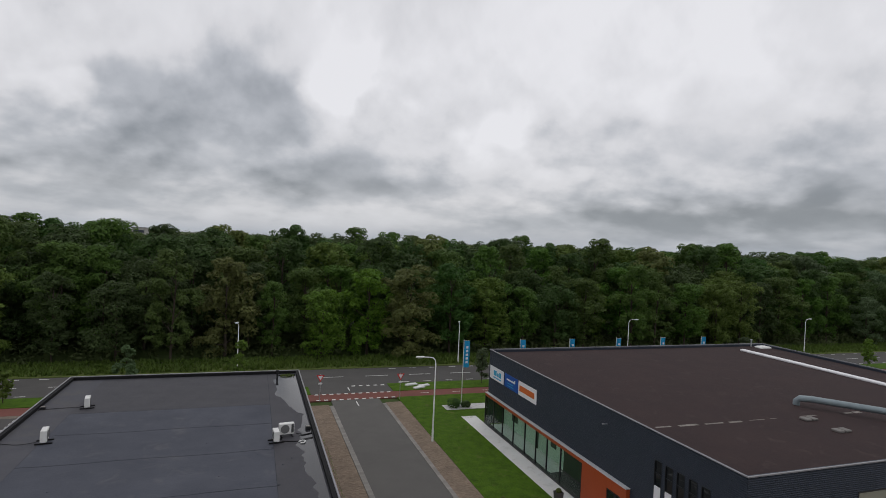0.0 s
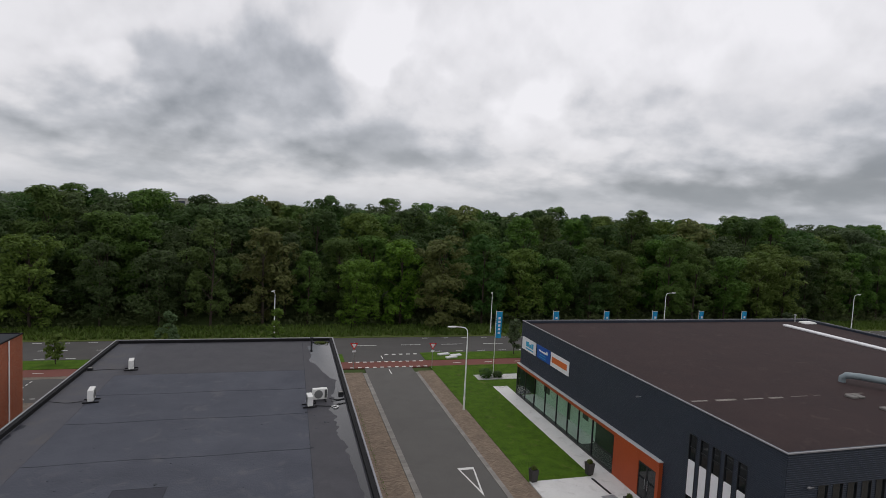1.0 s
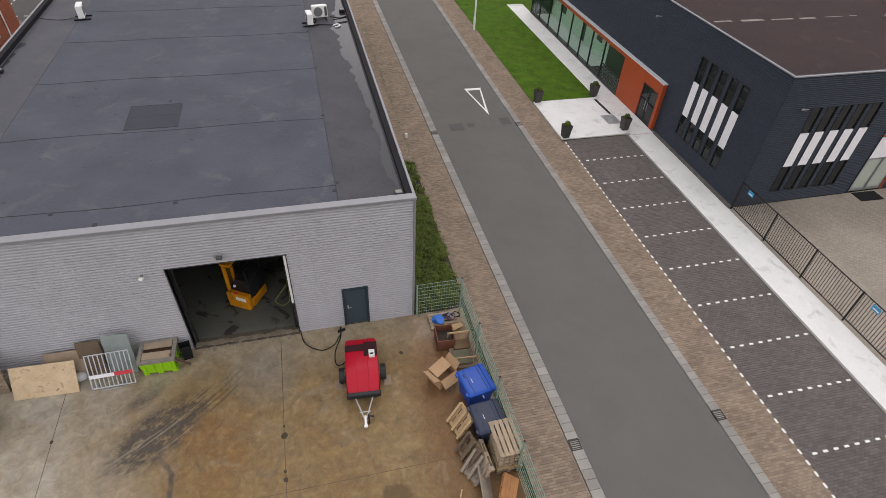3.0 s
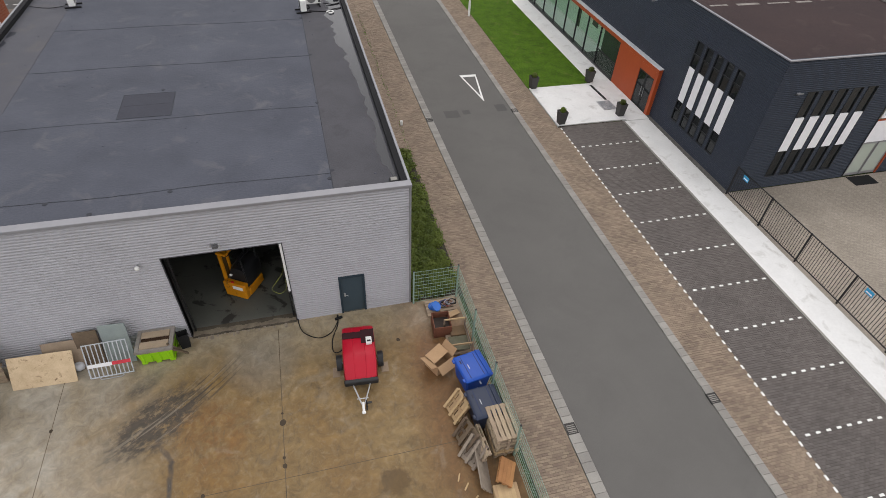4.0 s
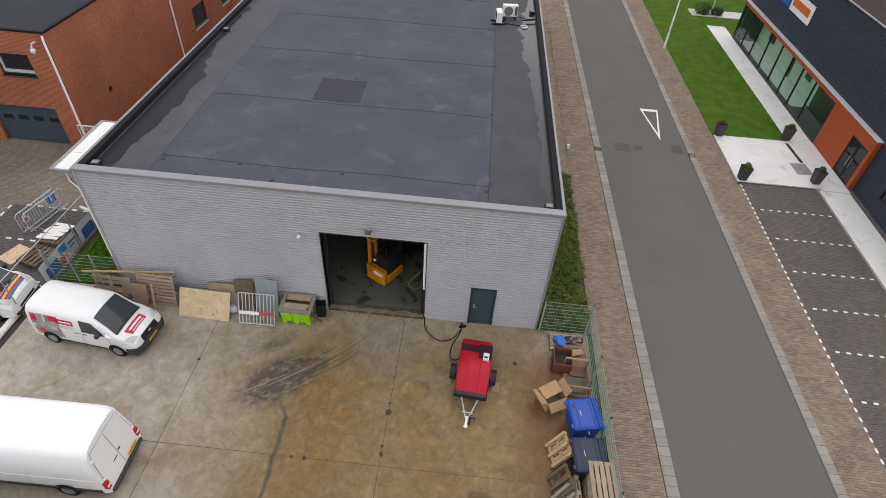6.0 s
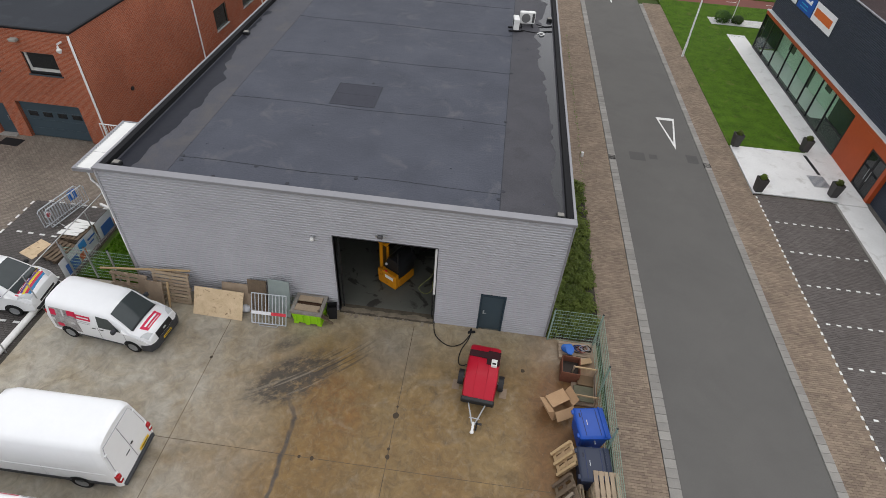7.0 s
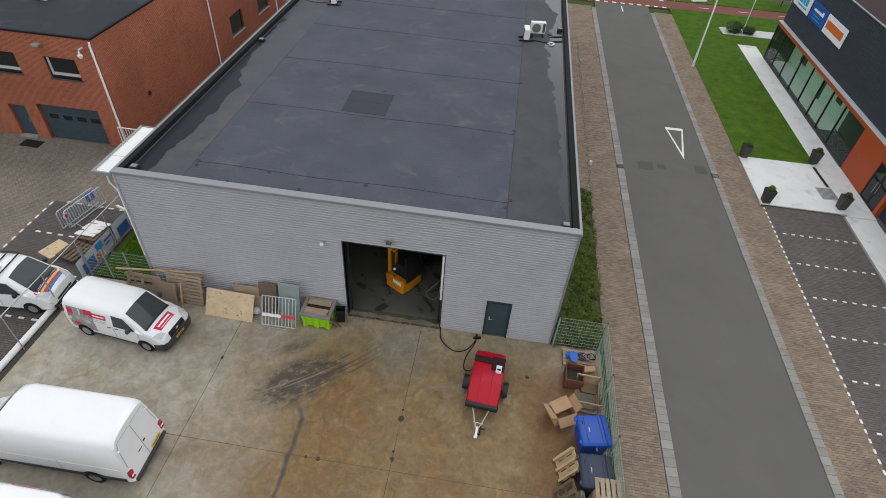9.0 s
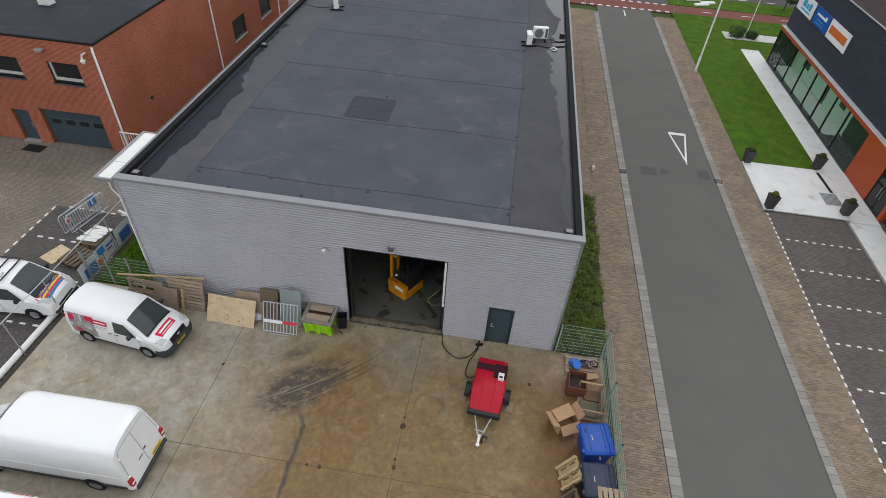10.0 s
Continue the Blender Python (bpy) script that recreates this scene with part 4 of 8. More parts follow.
droof = part("roof", Geo().box(DX + 0.25, DY0 + 0.25, 7.2, DXE - 0.2, DY1 - 0.2, 7.42), ROOF_BROWN, dark, "dull brown flat roofing")
for x0, y0, x1, y1 in ((DX + .03, DY0 + .03, DXE - .03, DY0 + .28), (DX + .03, DY1 - .24, DXE - .03, DY1 - .03), (DX + .03, DY0 + .28, DX + .28, DY1 - .24), (DXE - .24, DY0 + .28, DXE - .03, DY1 - .24)):
    part("coping", Geo().cbox(x0, y0, 7.3, x1, y1, DZ - 0.11, 0.01).cbox(x0, y0, DZ - 0.11, x1, y1, DZ - 0.06, 0.01), CLAD_DARK, dark)
for x0, y0, x1, y1 in ((DX - .04, DY0 - .04, DXE + .04, DY0 + .06), (DX - .04, DY1 - .06, DXE + .04, DY1 + .04), (DX - .04, DY0 + .06, DX + .06, DY1 - .06), (DXE - .06, DY0 + .06, DXE + .04, DY1 - .06)):
    part("edge_trim", Geo().cbox(x0, y0, DZ - 0.05, x1, y1, DZ + 0.02, 0.008), COPING, dark, "thin light metal roof edge")
# slit windows
for i, (a, b, lo, hi) in enumerate(side_slits):
    w = part("slit_window", Geo().box(DX - 0.02, a, lo, DX + 0.12, a + .03, hi).box(DX - 0.02, b - .03, lo, DX + 0.12, b, hi).box(DX - 0.02, a + .03, lo, DX + 0.12, b - .03, lo + .03).box(DX - 0.02, a + .03, hi - .03, DX + 0.12, b - .03, hi), BLACK_FRAME, dark, "tall narrow window with a white middle panel")
    part("panel", Geo().cbox(DX - 0.015, a + .03, 2.32, DX + 0.07, b - .03, 4.45, 0.008), WHITE_PANEL, w, "white infill panel")
    part("pane", Geo().box(DX + 0.05, a + .03, 4.45, DX + 0.07, b - .03, hi - .03), GLASS_DARK, w)
    part("pane", Geo().box(DX + 0.05, a + .03, lo + .03, DX + 0.07, b - .03, 2.32), GLASS_DARK, w)
    part("mullion", Geo().box(DX, a + .03, 5.2, DX + 0.05, b - .03, 5.26).box(DX, a + .03, 1.7, DX + 0.05, b - .03, 1.76), BLACK_FRAME, w)
for i, (a, b, lo, hi) in enumerate(front_slits):
    w = part("slit_window", Geo().box(a, DY0 - 0.02, lo, a + .03, DY0 + 0.12, hi).box(b - .03, DY0 - 0.02, lo, b, DY0 + 0.12, hi).box(a + .03, DY0 - 0.02, lo, b - .03, DY0 + 0.12, lo + .03).box(a + .03, DY0 - 0.02, hi - .03, b - .03, DY0 + 0.12, hi), BLACK_FRAME, dark, "tall narrow window with a white middle panel")
    part("panel", Geo().cbox(a + .03, DY0 - 0.015, 2.42, b - .03, DY0 + 0.07, 4.44, 0.008), WHITE_PANEL, w, "white infill panel")
    part("pane", Geo().box(a + .03, DY0 + 0.05, 4.44, b - .03, DY0 + 0.07, hi - .03), GLASS_DARK, w)
    part("pane", Geo().box(a + .03, DY0 + 0.05, lo + .03, b - .03, DY0 + 0.07, 2.42), GLASS_DARK, w)
# tall entrance in the south front
e = part("tall_entrance", Geo().box(29.2, DY0 - .04, 0, 29.3, DY0 + .2, 6.15).box(26.92, DY0 - .03, 3.72, 29.2, DY0 + .15, 3.80), ORANGE, dark, "orange-framed entrance with fanlight, sign and white panel")
part("dark_post", Geo().box(26.85, DY0 - .02, 0, 26.92, DY0 + .2, 6.15).box(26.92, DY0 - .02, 6.07, 29.2, DY0 + .2, 6.15), BLACK_FRAME, e)
part("pane", Geo().box(26.92, DY0 + .04, 3.80, 29.2, DY0 + .06, 6.07), glass("sandy_glass", (0.30, 0.30, 0.24), 0.03, 0.2), e)
part("panel", Geo().cbox(26.95, DY0 - .01, 2.32, 29.18, DY0 + .07, 3.72, 0.01), WHITE_PANEL, e)
part("sign_board", Geo().cbox(27.05, DY0 - .01, 3.86, 28.75, DY0 + .03, 4.92, 0.01), WHITE_PANEL, e, "white sign with a cyan mark")
part("sign_mark", Geo().cbox(27.3, DY0 - .02, 4.25, 27.65, DY0 - .01, 4.6, 0.004).cbox(27.72, DY0 - .02, 4.25, 28.02, DY0 - .01, 4.5, 0.004).cbox(28.1, DY0 - .02, 4.25, 28.55, DY0 - .01, 4.5, 0.004).cbox(27.2, DY0 - .02, 4.05, 28.3, DY0 - .01, 4.13, 0.004), plain("cyan_mark", (0.02, 0.36, 0.55)), e)
for a, b in ((26.95, 28.03), (28.08, 29.18)):
    lf = part("door_leaf", Geo().box(a, DY0 + .02, 0.02, a + .08, DY0 + .08, 2.28).box(b - .08, DY0 + .02, 0.02, b, DY0 + .08, 2.28).box(a + .08, DY0 + .02, 0.02, b - .08, DY0 + .08, .2).box(a + .08, DY0 + .02, 2.18, b - .08, DY0 + .08, 2.28), plain("alu_grey", (0.3, 0.3, 0.3), .4, .4), e)
    part("pane", Geo().box(a + .08, DY0 + .04, .2, b - .08, DY0 + .06, 2.18), glass("pale_door_glass", (0.55, 0.6, 0.52), 0.03, 0.3), lf)
# glazed bay with orange frame
bay = part("glazed_bay", Geo().cbox(18.84, 12.95, 2.92, DX + .1, 35.65, 3.2, 0.01), ORANGE, dark, "projecting glazed shop front framed in orange")
part("orange_panel", Geo().cbox(18.86, 15.05, 0.0, DX + .1, 18.0, 2.92, .008), ORANGE, bay)
part("orange_panel", Geo().cbox(18.86, 13.25, 2.45, DX + .1, 15.05, 2.92, .008), ORANGE, bay)
part("orange_post", Geo().cbox(18.86, 12.95, 0.0, DX + .1, 13.25, 2.92, .008), ORANGE, bay)
part("flashing", Geo().cbox(18.80, 12.92, 3.2, DX + 0.02, 35.68, 3.27, 0.01), plain("flashing_grey", (0.55, 0.56, 0.57), .5), bay, "light metal flashing strip")
part("sill", Geo().cbox(18.8, 18.0, 0.0, DX + 0.1, 35.65, 0.12, 0.01), plain("dark_sill", (0.06, 0.06, 0.06)), bay)
ys = [18.0, 20.9, 23.0, 24.85, 26.85, 29.1, 31.4, 33.5, 35.6]
for i, (a, b) in enumerate(zip(ys, ys[1:])):
    part("mullion", Geo().box(18.85, a, 0.12, 18.97, a + 0.07, 2.92), BLACK_FRAME, bay)
    p = part("pane", Geo().box(18.90, a + .07, 0.12, 18.92, b, 2.92), GLASS_GREEN, bay, "tall greenish glass pane")
    p.visible_shadow = False
part("transom", Geo().box(18.86, 18.07, 1.25, 18.96, 20.9, 1.30), BLACK_FRAME, bay)
part("mullion", Geo().box(18.85, 35.55, 0.12, DX + .1, 35.63, 2.92), BLACK_FRAME, bay)
for i, a in enumerate((13.27, 14.17)):
    lf = part("door_leaf", Geo().box(18.9, a, 0.03, 18.96, a + .07, 2.42).box(18.9, a + .8, 0.03, 18.96, a + .87, 2.42).box(18.9, a + .07, 0.03, 18.96, a + .8, .15).box(18.9, a + .07, 2.32, 18.96, a + .8, 2.42), BLACK_FRAME, bay, "dark framed glass entrance door")
    part("pane", Geo().box(18.92, a + .07, .15, 18.94, a + .8, 2.32), GLASS_DARK, lf)
    part("handle", Geo().tube([(18.87, a + (.74 if i == 0 else .12), .8), (18.87, a + (.74 if i == 0 else .12), 1.5)], 0.018, 6), STEEL, lf)
# room behind the glass
# dark floor section between the nearest panes and the partition
part("hall_mat", Geo().box(19.2, 12.7, 0.05, 20.6, 23.0, 0.06), plain("floor_section_dark", (0.05, 0.062, 0.055), .6), dark, "dark floor section inside the entrance")
part("shop_floor", Geo().box(19.2, 12.7, -.1, 27, 35.0, 0.05), mat("shop_floor_pale", (0.80, 0.81, 0.80), (0.70, 0.72, 0.71), .5, .4), dark)
part("shop_ceiling", Geo().box(19.2, 12.7, 3.3, 27, 35.0, 3.45), plain("shop_ceiling_white", (0.7, 0.7, 0.7)), dark)
part("shop_back_wall", Geo().box(20.9, 23.25, 0.05, 21.0, 35.3, 3.3), mat("shop_wall_pale_green", (0.56, 0.68, 0.58), (0.50, 0.61, 0.52), .4, .6), dark, "pale green inner wall behind the glass")
part("shop_partition", Geo().box(20.6, 12.7, 0.06, 20.7, 23.2, 3.3), plain("partition_dark", (0.045, 0.06, 0.05)), dark, "dark partition behind the nearest pane")
for y0, y1, lo, hi in ((24.9, 25.8, 1.1, 2.6), (28.0, 28.5, .05, 2.5), (32.2, 33.4, .9, 2.6)):
    part("inner_opening", Geo().box(20.86, y0, lo, 20.9, y1, hi), plain("inner_dark", (0.05, 0.06, 0.055)), dark, "dark inner door or window")
# roof furniture of the dark hall
sk = part("skylight_strip", Geo().cbox(49.3, 8.0, 7.42, 50.0, 33.0, 7.62, .05), WHITE_PANEL, dark, "long white skylight strip")
part("roof_dome", Geo().loft([[(54.3 + s * 0.8 * c, 35.9 - 1.6 + s * .5 * d, z) for c, d in ((1, 1), (-1, 1), (-1, -1), (1, -1))] for s, z in ((1, 7.42), (1, 7.5), (.8, 7.62), (.3, 7.68))]), WHITE_PLASTIC, dark, "white roof light dome")
part("duct", Geo().tube([(34.9, 14.4, 7.44), (34.9, 14.4, 7.75), (35.0, 14.2, 7.98), (35.4, 13.6, 8.05), (39.5, 8.2, 8.05), (40.1, 7.5, 8.0), (40.2, 7.3, 7.5)], 0.24, 14), mat("duct_zinc", (0.24, 0.29, 0.31), (0.19, 0.23, 0.25), 2.0, .45, .3), dark, "grey-blue ventilation duct on the roof", smooth=40)
for x, y in ((32.3, 11.4), (32.2, 9.1)):
    part("roof_hatch", Geo().cbox(x - .55, y - .3, 7.42, x - .05, y + .3, 7.56, .03).cbox(x + .05, y - .3, 7.42, x + .55, y + .3, 7.56, .03), mat("dusty_plate", (0.20, 0.19, 0.18)), dark, "small pale roof outlet plates")
g = Geo()
rng = random.Random(5)
x = 20.2
while x < 47:
    l = rng.uniform(.4, 1.6)
    if rng.random() < .8:
        g.box(x, 12.0 + rng.uniform(-.12, .12), 7.42, x + l, 12.12 + rng.uniform(0, .15), 7.427)
    x += l + rng.uniform(.1, .8)
tagged(part("dust_line", g, mat("dried_silt", (0.30, 0.28, 0.255), (0.10, 0.085, 0.08), 2.6), dark, "broken pale line of dried silt"), kind="stuff")
part("roof_vent", Geo().tube([(53.4, 35.2, 7.42), (53.4, 35.2, 8.2)], 0.07, 8).tube([(53.4, 35.2, 8.2), (53.4, 35.2, 8.3)], .14, 8), STEEL, dark)
# cameras on the dark hall
for x, y, z in ((18.95, 15.6, 6.6), (20.6, 4.2, 5.95)):
    cmr = part("wall_camera", Geo().cbox(x - .26, y - .06, z - .05, x - .05, y + .05, z + .05, .02), plain("camera_grey", (0.22, 0.22, 0.23)), dark, "small grey outdoor camera")
    part("bracket", Geo().box(x - .1, y - .03, z - .03, x + .15, y + .03, z), STEEL, cmr)

sheet("walkway_kerb", 16.82, -40, 16.94, 12.5, 0.03, 0.15, KERB, "grey kerb edge of the walkway", "kerb").matrix_basis = EAST_TURN

# wall signs on the dark hall
def wall_sign(y0, y1, base, name, label, shapes):
    s = thing(name, label, "sign", pose(18.915, y0, 4.84), group="signs on the dark hall")
    part("board", Geo().cbox(0.0, 0, 0, 0.045, y1 - y0, 1.25, 0.008), base, s)
    for mtl, a, b, lo, hi in shapes:
        part("mark", Geo().cbox(-0.012, a, lo, 0.0, b, hi, 0.003), mtl, s)


CYAN, DEEP_BLUE = plain("sign_cyan", (0.03, 0.36, 0.60)), plain("sign_blue", (0.015, 0.09, 0.38))
SIGN_ORANGE = plain("sign_orange", (0.62, 0.14, 0.03))
# y runs away from the street corner, so marks read from the far end
wall_sign(32.0, 35.2, WHITE_PANEL, "wall_sign", "white wall sign with a cyan mark", [(CYAN, .55, 1.0, .45, .95), (CYAN, 1.1, 1.5, .45, .8), (CYAN, 1.6, 2.25, .45, .95), (CYAN, .5, 2.3, .2, .32)])
wall_sign(28.98, 31.75, DEEP_BLUE, "wall_sign", "blue wall sign with pale unreadable marks", [(WHITE_PANEL, .5, 2.3, .7, .86), (CYAN, .9, 2.1, .42, .5), (WHITE_PANEL, .5, .8, .86, 1.0), (CYAN, .7, 2.2, .2, .26)])
wall_sign(25.45, 28.85, WHITE_PANEL, "wall_sign", "white wall sign with an orange band", [(SIGN_ORANGE, .35, 3.15, .38, .9)])

# ---- brick hall to the west ----
BX1, BX0, BY0, BY1, BZ = -24.9, -46.0, 10.05, 36.4, 6.6
brick = thing("brick_hall", "orange-red brick business unit with flat dark roof", "building", kind="structure")
garage = (-29.85, -26.1, -.01, 2.3)
bdoor = (-31.7, -30.65, -.01, 2.05)
wins = [(-28.05, -26.25, 4.1, 5.3), (-31.7, -29.75, 4.1, 5.3), (-36.5, -34.5, 4.1, 5.3)]
g = Geo()
for a, b, lo, hi in minus(BX0, BX1, 0, BZ - .1, [garage, bdoor] + wins):
    g.box(a, BY0, lo, b, BY0 + .3, hi)
part("south_wall", g, BRICK_WALL, brick)
swins = [(25.0, 27.2, .95, 2.5), (30.2, 32.4, .95, 2.5)]
g = Geo()
for a, b, lo, hi in minus(BY0 + .3, BY1, 0, BZ - .1, swins):
    g.box(BX1 - .3, a, lo, BX1, b, hi)
part("east_wall", g, BRICK_WALL, brick)
part("north_wall", Geo().box(BX0, BY1 - .3, 0, BX1 - .3, BY1, BZ - .1).box(BX0, BY0 + .3, 0, BX0 + .3, BY1 - .3, BZ - .1), BRICK_WALL, brick)
part("roof", Geo().box(BX0 + .1, BY0 + .1, BZ - .4, BX1 - .1, BY1 - .1, BZ - .06), mat("brick_hall_bitumen", (0.024, 0.028, 0.036), (0.017, 0.020, 0.026), .3, .7, fine=20, stain=((0.036, 0.040, 0.048), .4, .55, .7)), brick, "dark bitumen roof")
for x0, y0, x1, y1 in ((BX0 - .05, BY0 - .05, BX1 + .05, BY0 + .1), (BX0 - .05, BY1 - .1, BX1 + .05, BY1 + .05), (BX1 - .1, BY0 + .1, BX1 + .05, BY1 - .1), (BX0 - .05, BY0 + .1, BX0 + .1, BY1 - .1)):
    part("roof_edge", Geo().cbox(x0, y0, BZ - .1, x1, y1, BZ, .01), UPSTAND, brick)
WIN_FRAME = plain("grey_white_frame", (0.5, 0.5, 0.48))
for a, b, lo, hi in wins:
    w = part("window", Geo().box(a, BY0 + .08, lo, a + .07, BY0 + .18, hi).box(b - .07, BY0 + .08, lo, b, BY0 + .18, hi).box(a + .07, BY0 + .08, hi - .07, b - .07, BY0 + .18, hi).box(a + .07, BY0 + .08, lo, b - .07, BY0 + .18, lo + .14), BLACK_FRAME, brick, "wide upper window with pale inner frame")
    part("inner_frame", Geo().box(a + .07, BY0 + .1, lo + .14, a + .2, BY0 + .2, hi - .07).box(a + .2, BY0 + .1, lo + .14, b - .07, BY0 + .2, lo + .3), WIN_FRAME, w)
    part("pane", Geo().box(a + .2, BY0 + .14, lo + .3, b - .07, BY0 + .16, hi - .07), GLASS_DARK, w)
    part("sill", Geo().cbox(a - .05, BY0 - .06, lo - .08, b + .05, BY0 + .1, lo, .01), plain("slate_sill", (0.05, 0.06, 0.07)), w)
for a, b, lo, hi in swins:
    w = part("window", Geo().box(BX1 - .18, a, lo, BX1 - .08, a + .08, hi).box(BX1 - .18, b - .08, lo, BX1 - .08, b, hi).box(BX1 - .18, a + .08, lo, BX1 - .08, b - .08, lo + .08).box(BX1 - .18, a + .08, hi - .08, BX1 - .08, b - .08, hi), plain("green_frame", (0.05, 0.07, 0.06)), brick, "dark side window")
    part("pane", Geo().box(BX1 - .14, a + .08, lo + .08, BX1 - .12, b - .08, hi - .08), GLASS_DARK, w)
    part("sill", Geo().cbox(BX1 - .08, a - .05, lo - .08, BX1 + .06, b + .05, lo, .01), STEEL, w)
gd = part("garage_door", Geo().box(-29.8, BY0 + .2, 0, -26.15, BY0 + .26, 2.28), DOOR_BLUE, brick, "dark slate sectional garage door with oval lights")
for k in range(4):
    part("panel", Geo().cbox(-29.78, BY0 + .16, .03 + .56 * k, -26.17, BY0 + .2, .57 + .56 * k, .012), DOOR_BLUE, gd)
    part("light", Geo().cbox(-29.45 + .86 * k, BY0 + .14, 1.36, -28.9 + .86 * k, BY0 + .17, 1.66, .1), GLASS_DARK, gd)
bd = part("entrance_door", Geo().cbox(-31.65, BY0 + .15, 0.02, -30.7, BY0 + .22, 2.03, .01), DOOR_BLUE, brick, "dark slate entrance door")
part("handle", Geo().tube([(-30.85, BY0 + .1, .9), (-30.85, BY0 + .1, 1.2)], .02, 6), STEEL, bd)
part("door_step", Geo().cbox(-31.7, BY0 - .2, -.02, -30.65, BY0 + .15, .05, .01), KERB, brick)
for pts in ([(-24.98, BY0 - .02, 6.4), (-24.98, BY0 - .06, 6.2), (-24.98, BY0 - .06, 0)],):
    part("downpipe", Geo().tube(pts, .055, 8), STEEL_PALE, brick, "pale rain pipe", smooth=40)
part("downpipe", Geo().tube([(BX1 + .06, 22.25, 6.5), (BX1 + .06, 22.25, 0)], .055, 8), STEEL_PALE, brick, smooth=40)
part("downpipe", Geo().tube([(BX1 + .06, 34.0, 6.5), (BX1 + .06, 34.0, 0)], .055, 8), STEEL_PALE, brick, smooth=40)
cm = part("dome_camera", Geo().tube([(-25.5, BY0, 6.05), (-25.5, BY0 - .3, 6.05), (-25.5, BY0 - .35, 5.95), (-25.5, BY0 - .35, 5.8)], .05, 8).loft([[(-25.5 + .13 * math.cos(k * math.tau / 10) * s, BY0 - .35 + .13 * math.sin(k * math.tau / 10) * s, z) for k in range(10)] for s, z in ((.6, 5.84), (1, 5.78), (.95, 5.7), (.5, 5.6))]), WHITE_PLASTIC, brick, "white dome camera", smooth=40)
fl = part("wall_lamp", Geo().cbox(-28.2, BY0 - .3, 5.9, -27.8, BY0, 6.05, .03), mat("lamp_grey", (0.3, 0.29, 0.26)), brick)
part("roof_unit", Geo().cbox(-31.0, 14.3, BZ - .06, -30.3, 14.9, BZ + .4, .03), WHITE_PLASTIC, brick, "white air unit on the roof")
gt = thing("bar_gate", "white barred gate between the two halls", "gate", pose(-24.85, 9.6, 0))
part("gate_frame", Geo().tube([(0, 0, .08), (0, 0, 1.7), (3.2, 0, 1.7), (3.2, 0, .08), (0, 0, .08)], .035, 6), WHITE_PLASTIC, gt)
for k in range(19):
    part("bar", Geo().tube([(.16 + .16 * k, 0, .08), (.16 + .16 * k, 0, 1.7)], .016, 5), WHITE_PLASTIC, gt)
part("wall_vent", Geo().tube([(BX1, 13.3, 2.0), (BX1 + .08, 13.3, 2.0)], .12, 10), BLACK_FRAME, brick)


# ---- trees ----
def leaf_cloud(g, centres, count, size, rng, lift=0.35):
    """Small folded leaf pieces round the surface of lobes (centre, radii)."""
    total = sum(r[0] * r[1] for _, r in centres)
    for c, r in centres:
        n = int(count * r[0] * r[1] / total)
        for _ in range(n):
            d = Vector((rng.gauss(0, 1), rng.gauss(0, 1), rng.gauss(0, 1) + lift)).normalized()
            k = rng.uniform(0.72, 1.06)
            p = Vector(c) + Vector((d.x * r[0], d.y * r[0], d.z * r[1])) * k
            nrm = (d + Vector((rng.uniform(-.7, .7), rng.uniform(-.7, .7), rng.uniform(.1, 1.3)))).normalized()
            u = nrm.orthogonal().normalized()
            w = nrm.cross(u)
            a = rng.uniform(0, math.tau)
            u, w = u * math.cos(a) + w * math.sin(a), w * math.cos(a) - u * math.sin(a)
            s = size * rng.uniform(.6, 1.3)
            g.add([p - u * s, p + w * s * .5 - nrm * s * .15, p + u * s, p - w * s * .5 - nrm * s * .15], [(0, 1, 2, 3)])


def tree(name, label, height, spread, seed, leaf_mat, leaves, leaf_size, low=0.25, trunk_r=0.22):
    rng = random.Random(seed)
    tr = thing(name, label, "tree")
    g = Geo()
    top = Vector((rng.uniform(-.4, .4), rng.uniform(-.4, .4), height * .8))
    stem = [Vector((0, 0, 0)), Vector((top.x * .3, top.y * .3, height * .3)), Vector((top.x * .7, top.y * .7, height * .55)), top]
    g.tube(stem, trunk_r, 7, trunk_r * .25)
    lobes = []
    n = 11
    for i in range(n):
        f = low + (1 - low) * (i + .5) / n
        wide = spread * math.sin(math.pi * min(1, (f - low) / (1 - low) * .80 + .17)) ** .75
        a = i * 2.4 + rng.uniform(-.5, .5)
        d = wide * rng.uniform(.40, .66)
        c = Vector((math.cos(a) * d, math.sin(a) * d, height * (f - .04) + rng.uniform(-.4, .4)))
        r = spread * rng.uniform(.40, .62)
        if f > .88:
            c.x, c.y, r = c.x * .8, c.y * .8, spread * rng.uniform(.40, .52)
            c.z = height - r * rng.uniform(1.0, 1.6)
        lobes.append((c, (r, r * rng.uniform(.75, 1.0))))
        k = max(.12, min(.75, c.z / height - .18))
        base = Vector((top.x * k, top.y * k, height * k))
        g.tube([base, base.lerp(c, .5) + Vector((0, 0, -.2)), c], trunk_r * .4, 5, trunk_r * .1)
    part("trunk", g, BARK, tr, smooth=50)
    g = Geo()
    clumps = []
    for c, r in lobes:
        for _ in range(9):
            d = Vector((rng.gauss(0, 1), rng.gauss(0, 1), rng.gauss(0, 1) + .45)).normalized()
            k = r[0] * rng.uniform(.28, .48)
            clumps.append((c + Vector((d.x * r[0], d.y * r[0], d.z * r[1])) * .72, (k, k * rng.uniform(.6, .85))))
    leaf_cloud(g, clumps, leaves, leaf_size, rng, .7)
    part("crown", g, leaf_mat, tr)
    return tr


